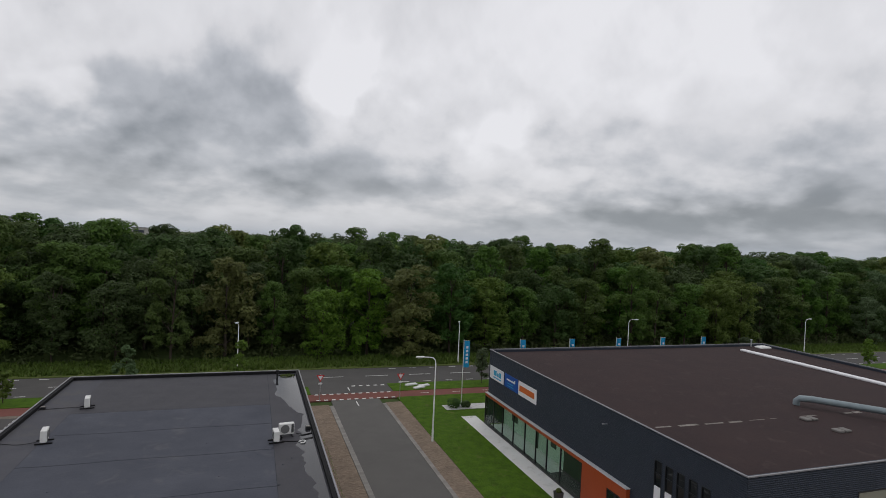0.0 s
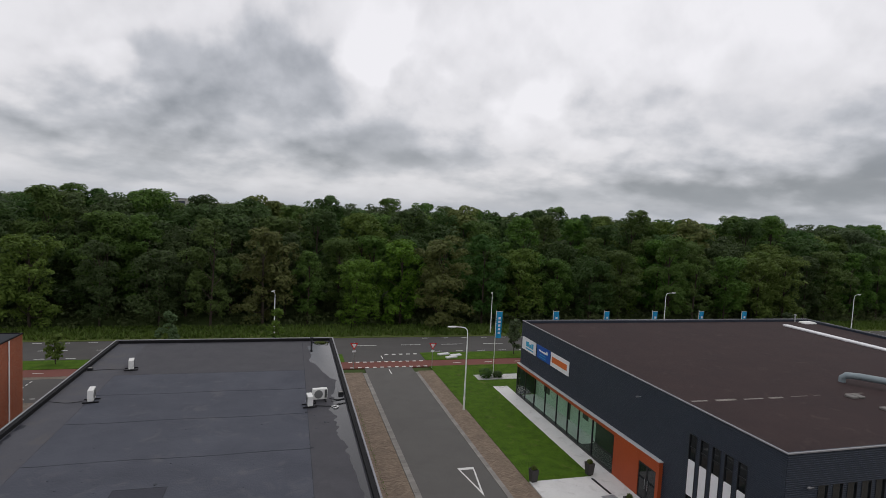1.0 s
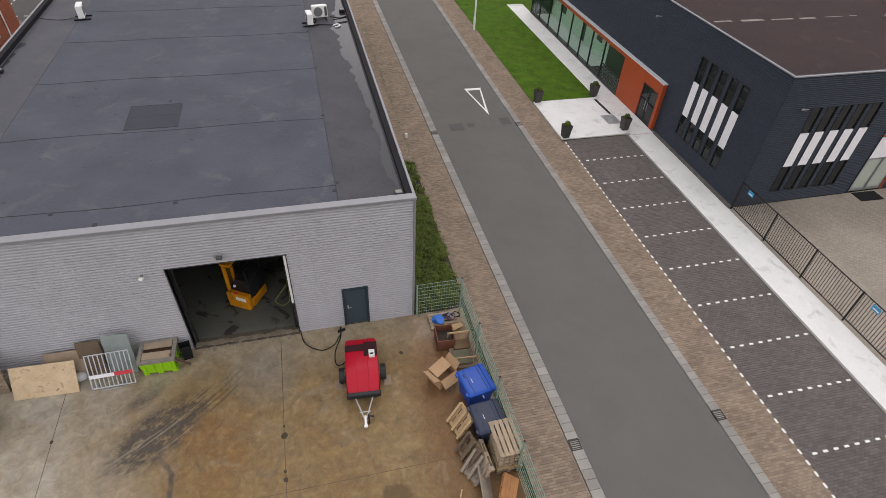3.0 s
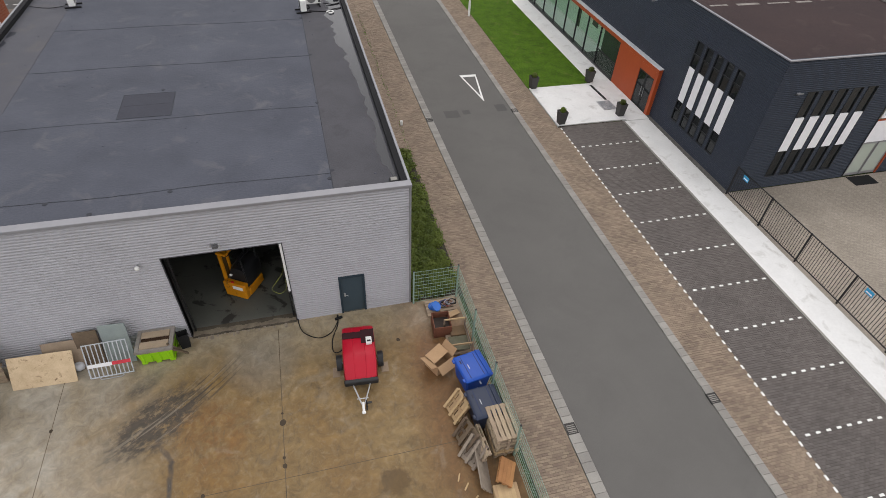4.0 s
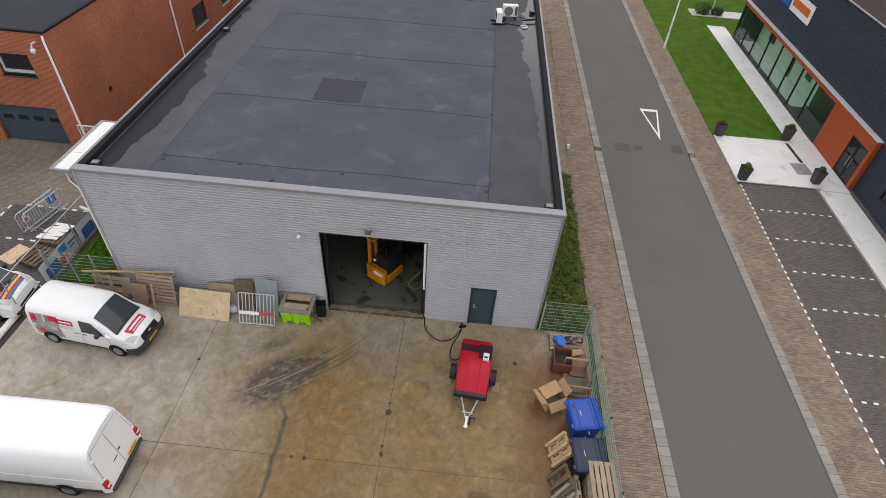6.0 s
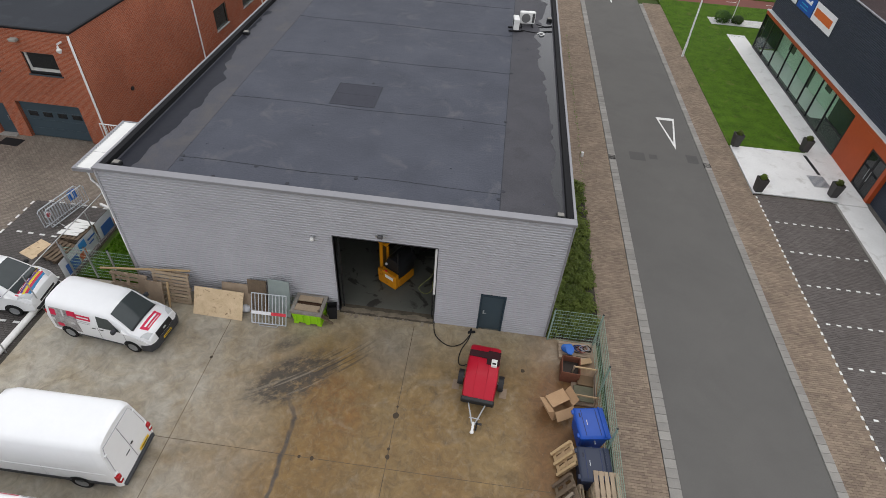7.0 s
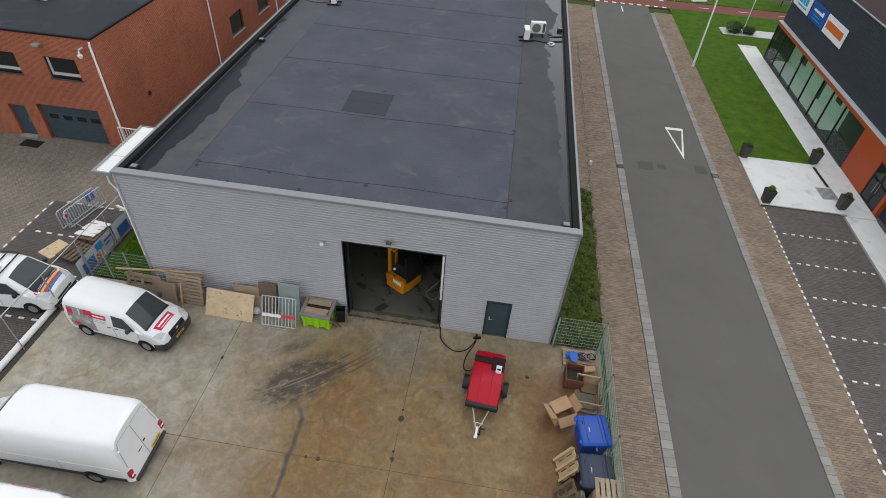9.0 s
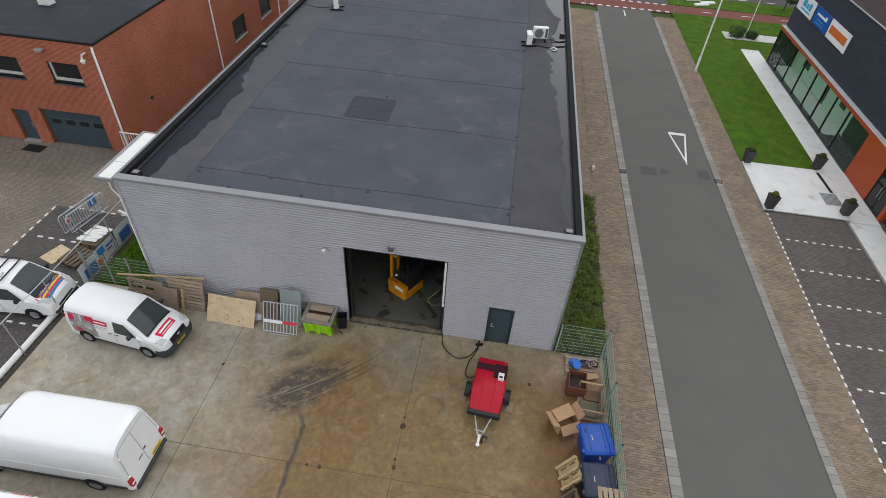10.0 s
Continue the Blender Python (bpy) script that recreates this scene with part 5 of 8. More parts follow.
KINDS = [
    ("broadleaf_tree", "tall broadleaf tree with dense mid-green crown", 16.5, 5.2, 0, .16), ("broadleaf_tree", "tall dark green broadleaf tree in the wood", 18.0, 5.0, 1, .16),
    ("broadleaf_tree", "rounded light green broadleaf tree in the wood", 15.0, 5.2, 2, .14), ("broadleaf_tree", "brownish green broadleaf tree in the wood", 12.5, 4.4, 3, .10),
    ("willow_tree", "silvery green willow tree in the wood", 16.0, 5.0, 4, .12), ("broadleaf_tree", "slim mid-green broadleaf tree in the wood", 17.5, 4.4, 0, .12),
    ("broadleaf_tree", "broad dark green broadleaf tree in the wood", 15.0, 5.8, 1, .14)]
protos = [tree(n, l, h, s, 10 + i, LEAF[m], 7400, .25, low) for i, (n, l, h, s, m, low) in enumerate(KINDS)]
for p in protos:
    p["group"] = "trees of the wood"
rng = random.Random(3)
spots = []
for row, (y, step, jit) in enumerate(((70, 6.4, 2.2), (76.5, 6.8, 2.2), (83.5, 6.6, 2.4), (92, 5.4, 2.5), (101, 5.2, 3.0))):
    x0, x1 = -62 - row * 6, 150 + row * 8
    x = x0 + rng.uniform(0, 3)
    while x < x1:
        spots.append((row, x, y + rng.uniform(-jit, jit)))
        x += step * rng.uniform(.8, 1.25)
used = set()
for row, x, y in spots:
    k = rng.choice((0, 0, 1, 1, 2, 3, 5, 5, 6, 2, 4) if rng.random() < .5 else (0, 1, 5, 6, 2))
    if x < -8 and k in (0, 2, 5):
        k = rng.choice((1, 6, k))
    s = rng.uniform(*((11, 15.5), (13.5, 17.5), (16.8, 19.6), (18.7, 20.3), (18.6, 20.5))[row]) * (1 + .0002 * max(0, x - 5)) / KINDS[k][2] * 1.02
    m = pose(x, y, -.1, 0, 0, rng.uniform(0, 360)) @ Matrix.Diagonal((s, s, s * rng.uniform(.95, 1.05), 1))
    if k not in used:
        used.add(k)
        protos[k].matrix_basis = m
    else:
        o = copy_thing(protos[k], m)
        o.matrix_basis = m


# far wood: many crowns merging towards the horizon
def far_wood():
    rng = random.Random(11)
    g = Geo()
    for y0, y1, step, size, n in ((109, 190, 9.5, .45, 230), (190, 420, 17, .9, 120), (420, 1100, 42, 2.2, 40), (1100, 3200, 110, 5.0, 30)):
        y = y0
        while y < y1:
            half = y * 1.0
            x = -half * .75 - 20 + rng.uniform(0, step)
            while x < half * 1.55 + 60:
                h = rng.uniform(13.0, 17.0)
                if y > 420:
                    h = rng.uniform(12, 17.2)
                r = step * .55
                p = (x + rng.uniform(-.3, .3) * step, y + rng.uniform(-.3, .3) * step, h - r * .7)
                lob = [(p, (r, r * .7))] + [((p[0] + rng.uniform(-.6, .6) * r, p[1] + rng.uniform(-.6, .6) * r, p[2] + rng.uniform(-.3, .2) * r), (r * .55, r * .5)) for _ in range(3)]
                leaf_cloud(g, lob, n, size, rng, .8)
                x += step * rng.uniform(.8, 1.2)
            y += step
    # undergrowth between the trunks
    for i in range(900):
        x, y = rng.uniform(-75, 135), rng.uniform(67.0, 92)
        r = rng.uniform(.8, 1.9)
        leaf_cloud(g, [((x, y, r * .6), (r, r * .9))], 26, .3, rng, .3)
    return solo("far_wood", g, leafy("far_leaves", (0.088, 0.12, 0.038), (0.06, 0.088, 0.028), .05), "dense green woodland stretching to the horizon", "woodland", "stuff")


far_wood()


def young_tree(x, y, h, s, seed):
    t = tree("young_tree", "slender young street tree with sparse crown", h, s, seed, LEAF[4 if seed % 2 else 2], 1500, .19, .3, .05)
    t.matrix_basis = pose(x, y, 0)
    t["group"] = "young street trees"


for i, (x, y, h, s) in enumerate(((-27.6, 50.6, 3.6, 1.0), (-16.6, 50.2, 6.0, 1.15), (-5.2, 50.4, 6.2, 1.1), (24.6, 50.5, 4.6, 1.1), (97, 50.5, 5.0, 1.4), (84, 64, 3.0, 1.2))):
    young_tree(x, y, h, s, 60 + i)


# ---- street furniture ----
def street_lamp(x, y, h, reach, turn, label):
    lp = thing("street_lamp", label, "street lamp", pose(x, y, 0, 0, 0, turn), group="street lamps")
    part("pole", Geo().tube([(0, 0, 0), (0, 0, 1.2)], .10, 10).tube([(0, 0, 1.2), (0, 0, h - .55)], .075, 10, .055), STEEL_PALE, lp, smooth=40)
    if reach:
        part("arm", Geo().tube([(0, 0, h - .6), (-.05, 0, h - .3), (-.25, 0, h - .08), (-.6, 0, h), (-reach, 0, h + .03)], .042, 8), STEEL_PALE, lp, smooth=40)
    head = part("lamp_head", Geo().loft([[(-reach + dx, w * math.cos(k * math.tau / 12), h + .04 + t * math.sin(k * math.tau / 12)) for k in range(12)] for dx, w, t in ((.15, .06, .04), (0, .13, .08), (-.4, .15, .09), (-.65, .11, .06), (-.75, .03, .02))]), WHITE_PLASTIC, lp, "white lamp head", smooth=True)
    part("lamp_bowl", Geo().loft([[(-reach + dx, w * math.cos(k * math.tau / 10), h - .03 - .04 * (1 - abs(math.sin(k * math.tau / 10)))) for k in range(10)] for dx, w in ((-.1, .09), (-.55, .09))]), WHITE_PANEL, head, smooth=True)
    return lp


street_lamp(11.95, 31.85, 7.75, 1.2, 0, "tall pale street lamp with curved arm beside the street")
for x, y, h, r, a in ((25.7, 62.3, 6.3, .2, 60), (-5.75, 62.3, 6.3, .2, 60), (56.3, 62.3, 6.5, 1.2, 180), (97.0, 62.3, 6.5, .9, 180)):
    street_lamp(x, y, h, r, a, "pale street lamp at the through road")

FLAG_BLUE = mat("banner_blue", (0.02, 0.23, 0.50), (0.02, 0.36, 0.62), 1.5, 0.7)
for i, x in enumerate((18.8, 25.9, 32.6, 39.3, 46.1, 52.7)):
    b = thing("banner_pole", "white pole with tall blue banner", "flag", pose(x, 42.5, 0.02), group="banner poles")
    part("pole", Geo().tube([(0, 0, 0), (0, 0, 7.25)], .05, 8, .035), WHITE_PLASTIC, b, smooth=40)
    part("banner_arm", Geo().tube([(0, 0, 7.15), (.75, 0, 7.15)], .015, 6), WHITE_PLASTIC, b)
    g = Geo()
    rows = [[(.05 + .68 * k / 6, .06 * math.sin(k * 1.1 + z * 1.7 + i), z) for k in range(7)] for z in (7.13, 6.5, 5.8, 5.1, 4.6, 4.1)]
    g.loft(rows, False, False)
    f = part("banner", g, FLAG_BLUE, b, "blue banner", smooth=True)
    for k in range(5):
        part("banner_mark", Geo().box(.25, -.10, 4.6 + k * .42, .52, -.085, 4.85 + k * .42), WHITE_PANEL, f)


def give_way_sign(x, y):
    s = thing("give_way_sign", "red and white give-way sign on grey post", "traffic sign", pose(x, y, 0), group="give-way signs")
    part("post", Geo().tube([(0, 0, 0), (0, 0, 3.0)], .035, 8), STEEL, s, smooth=40)
    # both faces of the triangle point up and down the street
    part("plate", Geo().plate([(-.45, -.045, 2.95), (0, -.045, 2.15), (.45, -.045, 2.95)], .012), plain("sign_red", (0.55, 0.02, 0.02)), s)
    part("plate_centre", Geo().plate([(-.27, -.052, 2.85), (0, -.052, 2.37), (.27, -.052, 2.85)], .006), WHITE_PANEL, s)
    part("sub_plate", Geo().box(-.2, -.05, 1.9, .2, -.04, 2.1), WHITE_PANEL, s)


give_way_sign(12.3, 45.4)
give_way_sign(3.3, 46.0)


# ---- distant buildings above the wood ----
def far_block(x0, x1, y, z1, floors, material, label):
    b = thing("apartment_building", label, "building", pose(x0, y, 0))
    part("wall", Geo().box(0, 0, 0, x1 - x0, 12, z1), material, b)
    part("roof", Geo().box(-.3, -.3, z1, x1 - x0 + .3, 12.3, z1 + .4), mat("far_roof", (0.2, 0.2, 0.21)), b)
    for k in range(floors):
        part("window_band", Geo().box(.6, -.12, z1 - 2.4 - k * 3, x1 - x0 - .6, 0, z1 - 1.0 - k * 3), plain("far_windows", (0.06, 0.07, 0.09), .2), b)


far_block(-296, -286, 800, 24.3, 6, plain("far_pale_wall", (0.42, 0.43, 0.46)), "pale far tower block on the horizon")
far_block(462, 496, 450, 20.4, 5, plain("far_dark_brick", (0.16, 0.11, 0.10)), "dark brick far apartment block")
far_block(-63, -57, 300, 18.0, 3, plain("far_white_wall", (0.45, 0.43, 0.42)), "pale far house between the trees")

# ---- roof furniture of the grey hall ----
def air_unit(x, y, turn, w=.82, h=.62, label="small white air-conditioning unit on rubber feet"):
    a = thing("air_conditioner", label, "air conditioner", pose(x, y, RZ + .006, 0, 0, turn), group="roof air units")
    part("casing", Geo().cbox(-w / 2, -.16, .12, w / 2, .16, .12 + h, .025), WHITE_PLASTIC, a)
    part("fan_grille", Geo().tube([(-w * .12, -.158, .12 + h / 2), (-w * .12, -.175, .12 + h / 2)], h * .40, 20), plain("grille_grey", (0.16, 0.16, 0.16)), a, smooth=40)
    part("vent_slot", Geo().cbox(w * .30, -.172, .2, w * .46, -.155, .06 + h, .005), plain("slot_dark", (0.08, 0.08, 0.08)), a)
    part("top_vent", Geo().box(-w * .3, .161, .2, w * .3, .168, .05 + h), BLACK_FRAME, a)
    for s in (-1, 1):
        part("foot", Geo().cbox(s * w * .36 - .035, -.42, 0, s * w * .36 + .035, .42, .07, .012), BLACK_RUBBER, a, "black rubber foot")
    return a


air_unit(-14.5, 26.9, 100)
air_unit(-15.0, 20.4, 98, .86, .66)
air_unit(-2.55, 17.95, 96, .80, .6)
air_unit(-1.9, 18.9, 8, .9, .66, "large white air-conditioning unit on rubber feet")
CABLE = plain("black_cable", (0.015, 0.015, 0.016), .6)


def cable(name, label, pts, r, material=None, fine=6):
    """A loose line laid through the points in a smooth curve."""
    P = [Vector(p) for p in pts]
    out = []
    for i in range(len(P) - 1):
        p0, p1, p2, p3 = P[max(i - 1, 0)], P[i], P[i + 1], P[min(i + 2, len(P) - 1)]
        for k in range(fine):
            t = k / fine
            out.append(.5 * (2 * p1 + (p2 - p0) * t + (2 * p0 - 5 * p1 + 4 * p2 - p3) * t * t + (3 * p1 - p0 - 3 * p2 + p3) * t ** 3))
    out.append(P[-1])
    return solo(name, Geo().tube(out, r, 6), material or CABLE, label, "cable", smooth=50)


cable("roof_cable", "black cable from air unit to the roof edge", [(-14.9, 26.9, RZ + .05), (-15.7, 27.0, RZ + .03), (-16.6, 26.9, RZ + .03), (-17.3, 26.7, RZ + .03)], .014)
cable("roof_cable", "black cable from air unit to the roof edge", [(-15.4, 20.4, RZ + .05), (-16.2, 20.2, RZ + .03), (-17.3, 20.6, RZ + .03)], .014)
cable("roof_cable", "black cables from air unit to the roof edge", [(-1.3, 18.9, RZ + .1), (-.8, 18.8, RZ + .04), (-.36, 19.0, RZ + .04)], .03)
cable("roof_cable", "black cables from air unit to the roof edge", [(-2.2, 17.9, RZ + .04), (-1.3, 17.75, RZ + .03), (-.9, 18.0, RZ + .04), (-.36, 18.2, RZ + .04)], .025)
cable("pipe_loop", "loop of white insulated pipe on the roof", [(-1.25, 17.6, RZ + .04), (-1.0, 17.75, RZ + .06), (-.85, 17.55, RZ + .06), (-1.0, 17.35, RZ + .06), (-1.15, 17.4, RZ + .05)], .035, WHITE_PLASTIC)
for x, y in ((-.5, .55), (-17.1, .6), (-.5, 19.9), (-17.1, 13.4), (-17.1, 27.0)):
    d = thing("roof_outlet", "small square roof drain outlet by the parapet", "drain", pose(x, y, RZ + .006), group="roof outlets")
    part("frame", Geo().cbox(-.16, -.14, 0, .16, .14, .16, .02), BLACK_FRAME, d)
    part("lid", Geo().cbox(-.12, -.10, .16, .12, .10, .19, .01), mat("outlet_grey", (0.25, 0.24, 0.22)), d)
solo("vent_pipe", Geo().tube([(-1.9, 33.3, RZ), (-1.9, 33.3, RZ + .55)], .08, 8).tube([(-1.9, 33.3, RZ + .55), (-1.9, 33.3, RZ + .65)], .13, 8), BLACK_FRAME, "short black vent pipe on the grey roof", "vent", smooth=40)
g = Geo()
rng = random.Random(8)
leaf_cloud(g, [((-.7 - .12 * i, 33.6 + .1 * (i % 4), RZ + .05), (.3, .12)) for i in range(7)], 260, .07, rng)
solo("roof_moss", g, HEDGE_LEAF, "tuft of green moss in the roof corner", "moss", "stuff")
for x, y in ((-15.1, 1.7), (-15.0, 1.4), (-12.1, 1.55), (-10.6, .7), (-10.9, .5), (-2.75, 1.25), (-2.6, 1.75), (-8.2, 1.5), (-2.7, 7.0), (-2.6, 12.0), (-13.4, .6), (-2.75, 17.0), (-9.2, 9.3)):
    pr = part("sealing_dot", Geo().tube([(x, y, RZ + .004), (x, y, RZ + .016)], .085, 10), SEAM, roof)

g = Geo()
rng = random.Random(31)
for _ in range(110):
    x, y, r = rng.uniform(-16.4, -.9), rng.uniform(.6, 22), rng.uniform(.025, .055)
    g.loft([[(x + r * a * math.cos(k * math.tau / 8), y + r * a * math.sin(k * math.tau / 8), RZ + .006 + h) for k in range(8)] for a, h in ((1, 0), (.75, r * .16), (.3, r * .24))])
tagged(part("blister", g, BITUMEN, roof, "small blisters in the bitumen sheet", smooth=True), kind="stuff")

WATER = mat("rain_water", (0.022, 0.023, 0.027), (0.018, 0.019, 0.022), .5, .03, fine=4)
WATER.node_tree.nodes["Principled BSDF"].inputs["IOR"].default_value = 1.45


FILM = mat("damp_film", (0.024, 0.026, 0.034), (0.017, 0.018, 0.024), .5, .4, fine=4)
FILM.node_tree.nodes["Principled BSDF"].inputs["Specular IOR Level"].default_value = 0.05


def puddle(name, y0, y1, edge, far_edge, label, wet=None):
    """Standing water along a parapet; edge(y) and far_edge(y) give its sides."""
    g = Geo()
    n = int((y1 - y0) / .12)
    rows = []
    for i in range(n + 1):
        y = y0 + (y1 - y0) * i / n
        rows.append(((edge(y), y, RZ + .010), (far_edge(y), y, RZ + .010)))
    g.add([p for r in rows for p in r], [(2 * i, 2 * i + 1, 2 * i + 3, 2 * i + 2) for i in range(n)])
    return solo(name, g, wet or WATER, label, "puddle", "structure")


def wob(y, s):
    return noise.noise((y * .55, s, 0)) * .55 + noise.noise((y * 1.9, s, 3)) * .22 + noise.noise((y * 6, s, 7)) * .06


puddle("puddle_east", .4, 34.2, lambda y: -.66 - .5 * min(1, max(0, y - 8) / 6) + wob(y, 1.0) * (.55 if y < 9 else .9) - .95 * min(1, max(0, y - 24) / 4) + .45 * math.exp(-((y - 22) / 1.8) ** 2), lambda y: -.36, "long rain puddle along the roof edge")
puddle("puddle_west", .45, 17, lambda y: HX + .36, lambda y: HX + .5 + 1.0 * math.exp(-((y - 5.5) / 5.0) ** 2) + max(-.15, wob(y, 5.0) * .7), "thin dark rain film along the roof edge", FILM)

# ---- yard ----
WOOD_PALE = mat("pale_wood", (0.46, 0.33, 0.19), (0.36, 0.25, 0.14), 3.0, .8, fine=25, per="object", spread=.12)
WOOD_GREY = mat("weathered_wood", (0.37, 0.29, 0.205), (0.26, 0.20, 0.145), 3.0, .85, fine=25, per="object", spread=.18)
WOOD_DARK = mat("damp_dark_wood", (0.175, 0.128, 0.088), (0.105, 0.08, 0.058), 3.0, .85, fine=25, per="object", spread=.18)
WOOD_OLD = mat("greyed_old_wood", (0.27, 0.225, 0.18), (0.17, 0.14, 0.115), 3.0, .9, fine=25, per="object", spread=.2)
WOOD_RED = mat("orange_wood", (0.38, 0.19, 0.08), (0.28, 0.14, 0.06), 3.0, .8, fine=25, per="object", spread=.15)
PLYWOOD = mat("plywood", (0.66, 0.52, 0.35), (0.46, 0.34, 0.21), 3.0, .8, fine=28, stain=((0.24, 0.165, 0.10), 5, .58, .70))


def pallet(m, wood, label, l=1.2, w=.8, boards=5, group="wooden pallets"):
    p = thing("pallet", label, "pallet", m, group=group)
    bw = .125 if boards > 5 else .135
    for i in range(boards):
        y = -w / 2 + i * (w - bw) / (boards - 1)
        part("deck_board", Geo().cbox(-l / 2, y, .122, l / 2, y + bw, .144, .004), wood, p)
    for x in (-l / 2, -.07, l / 2 - .14):
        part("cross_board", Geo().cbox(x, -w / 2, .1, x + .14, w / 2, .122, .004), wood, p)
        for y in (-w / 2, -.05, w / 2 - .1):
            part("block", Geo().cbox(x, y, .022, x + .14, y + .1, .1, .004), wood, p)
    for y in (-w / 2, -.05, w / 2 - .1):
        part("skid", Geo().cbox(-l / 2, y, 0, l / 2, y + .1, .022, .004), wood, p)
    return p


def lean(x, y, base_z, tilt, turn, out=0):
    """Pose of a flat thing stood on its long edge and leant back by tilt degrees."""
    return pose(x, y, base_z, 0, 0, turn) @ pose(0, 0, 0, 90 - tilt, 0, 0)


# against the front of the grey hall
def panel_of(name, label, category, w, h, t, material, m, seams=()):
    s = thing(name, label, category, m)
    part("sheet", Geo().cbox(-w / 2, 0, -t / 2, w / 2, h, t / 2, .006), material, s)
    for z in seams:
        part("batten", Geo().cbox(-w / 2, z, -t / 2 - .03, w / 2, z + .07, -t / 2, .004), WOOD_GREY, s)
    return s


panel_of("plywood_sheet", "pale plywood sheet leaning by the hall wall", "board", 2.14, 1.22, .03, PLYWOOD, lean(-13.8, -1.22, .0, 32, -1.5), (.1, 1.05))
panel_of("plywood_sheet", "weathered wooden board leaning behind plywood", "board", 1.3, 1.25, .03, WOOD_GREY, lean(-13.15, -.72, .0, 24, 0))
pm = lambda x, y, tilt, turn, h: lean(x, y, 0, tilt, turn) @ pose(0, h / 2, 0)
pallet(pm(-15.9, -.62, 13, -2, 1.5), WOOD_GREY, "weathered slatted pallet leaning against the hall", 1.6, 1.5, 9)
pallet(pm(-17.9, -.62, 14, -2, 1.12) @ pose(0, 0, .144, 180, 0, 0), WOOD_GREY, "weathered pallet leaning with its blocks outward", 1.45, 1.12, 5)
panel_of("wood_door", "small brown wooden panel leaning on pallets", "board", .8, 1.15, .05, WOOD_GREY, lean(-16.6, -.98, 0, 16, -4), (.15, .85))
panel_of("wood_door", "narrow grey wooden panel leaning on pallets", "board", .42, 1.25, .05, WOOD_GREY, lean(-17.15, -.82, 0, 15, -4))
solo("batten", Geo().cbox(-2.06, -.04, -.03, 2.06, .04, .03, .005), WOOD_PALE, "long wooden batten lying over the pallets", "batten", m=pose(-17.05, -.3, 1.38, 0, -7.2, 0))
solo("batten", Geo().cbox(-.04, -.03, 0, .04, .03, 1.3, .005), WOOD_PALE, "short upright lath leaning on pallets", "batten", m=pose(-15.95, -1.05, 0, -14, 3, 0))


GALV_PALE = mat("pale_galvanised", (0.56, 0.59, 0.62), (0.42, 0.45, 0.48), 4.0, 0.5, 0.2)


def steel_gate(m):
    s = thing("barred_gate", "galvanised barred panel leaning by the hall wall", "barrier", m)
    w, h = 1.45, 1.35
    part("frame", Geo().tube([(-w / 2, 0, 0), (-w / 2, h, 0), (w / 2, h, 0), (w / 2, 0, 0), (-w / 2, 0, 0)], .03, 6), GALV_PALE, s)
    for i in range(9):
        x = -w / 2 + (i + 1) * w / 10
        part("bar", Geo().tube([(x, 0, 0), (x, h, 0)], .02, 6), GALV_PALE, s)
    part("sign_strip", Geo().box(-w / 2, .42, .02, .1, .56, .03), WHITE_PANEL, s)
    part("sign_strip", Geo().box(.1, .42, .02, w / 2, .56, .03), plain("sign_pink_red", (0.6, 0.05, 0.07)), s)
    part("skid", Geo().tube([(-.4, -.02, .05), (-.35, -.05, .12), (.35, -.05, .12), (.4, -.02, .05)], .02, 6), STEEL, s)
    return s


steel_gate(lean(-11.55, -1.27, .05, 24, 1))
panel_of("metal_sheet", "pale grey-green metal panel leaning by the wall", "sheet", .92, 1.82, .04, mat("zinc_sheet", (0.34, 0.39, 0.38), (0.26, 0.31, 0.31), 2.0, .5, .4), lean(-11.24, -.72, 0, 12, -3))
panel_of("wood_door", "dark wooden slats leaning behind the panels", "board", .8, 1.5, .06, WOOD_DARK, lean(-12.25, -.55, 0, 14, 0), (.3, .9))


def blob(g, c, r, rng, n=10):
    rings = []
    for i in range(1, n):
        p = math.pi * i / n
        rings.append([(c[0] + r[0] * math.sin(p) * math.cos(k * math.tau / 12) * rng.uniform(.85, 1.1), c[1] + r[1] * math.sin(p) * math.sin(k * math.tau / 12) * rng.uniform(.85, 1.1), c[2] - r[2] * math.cos(p)) for k in range(12)])
    g.loft(rings)


g = Geo()
blob(g, (0, 0, .22), (.28, .24, .22), random.Random(2))
solo("plastic_bag", g, plain("bag_white", (0.6, 0.61, 0.64), .4), "crumpled white plastic bag on the ground", "bag", smooth=True, m=pose(-12.75, -.7, 0) @ Matrix.Diagonal((.8, .8, .8, 1)))


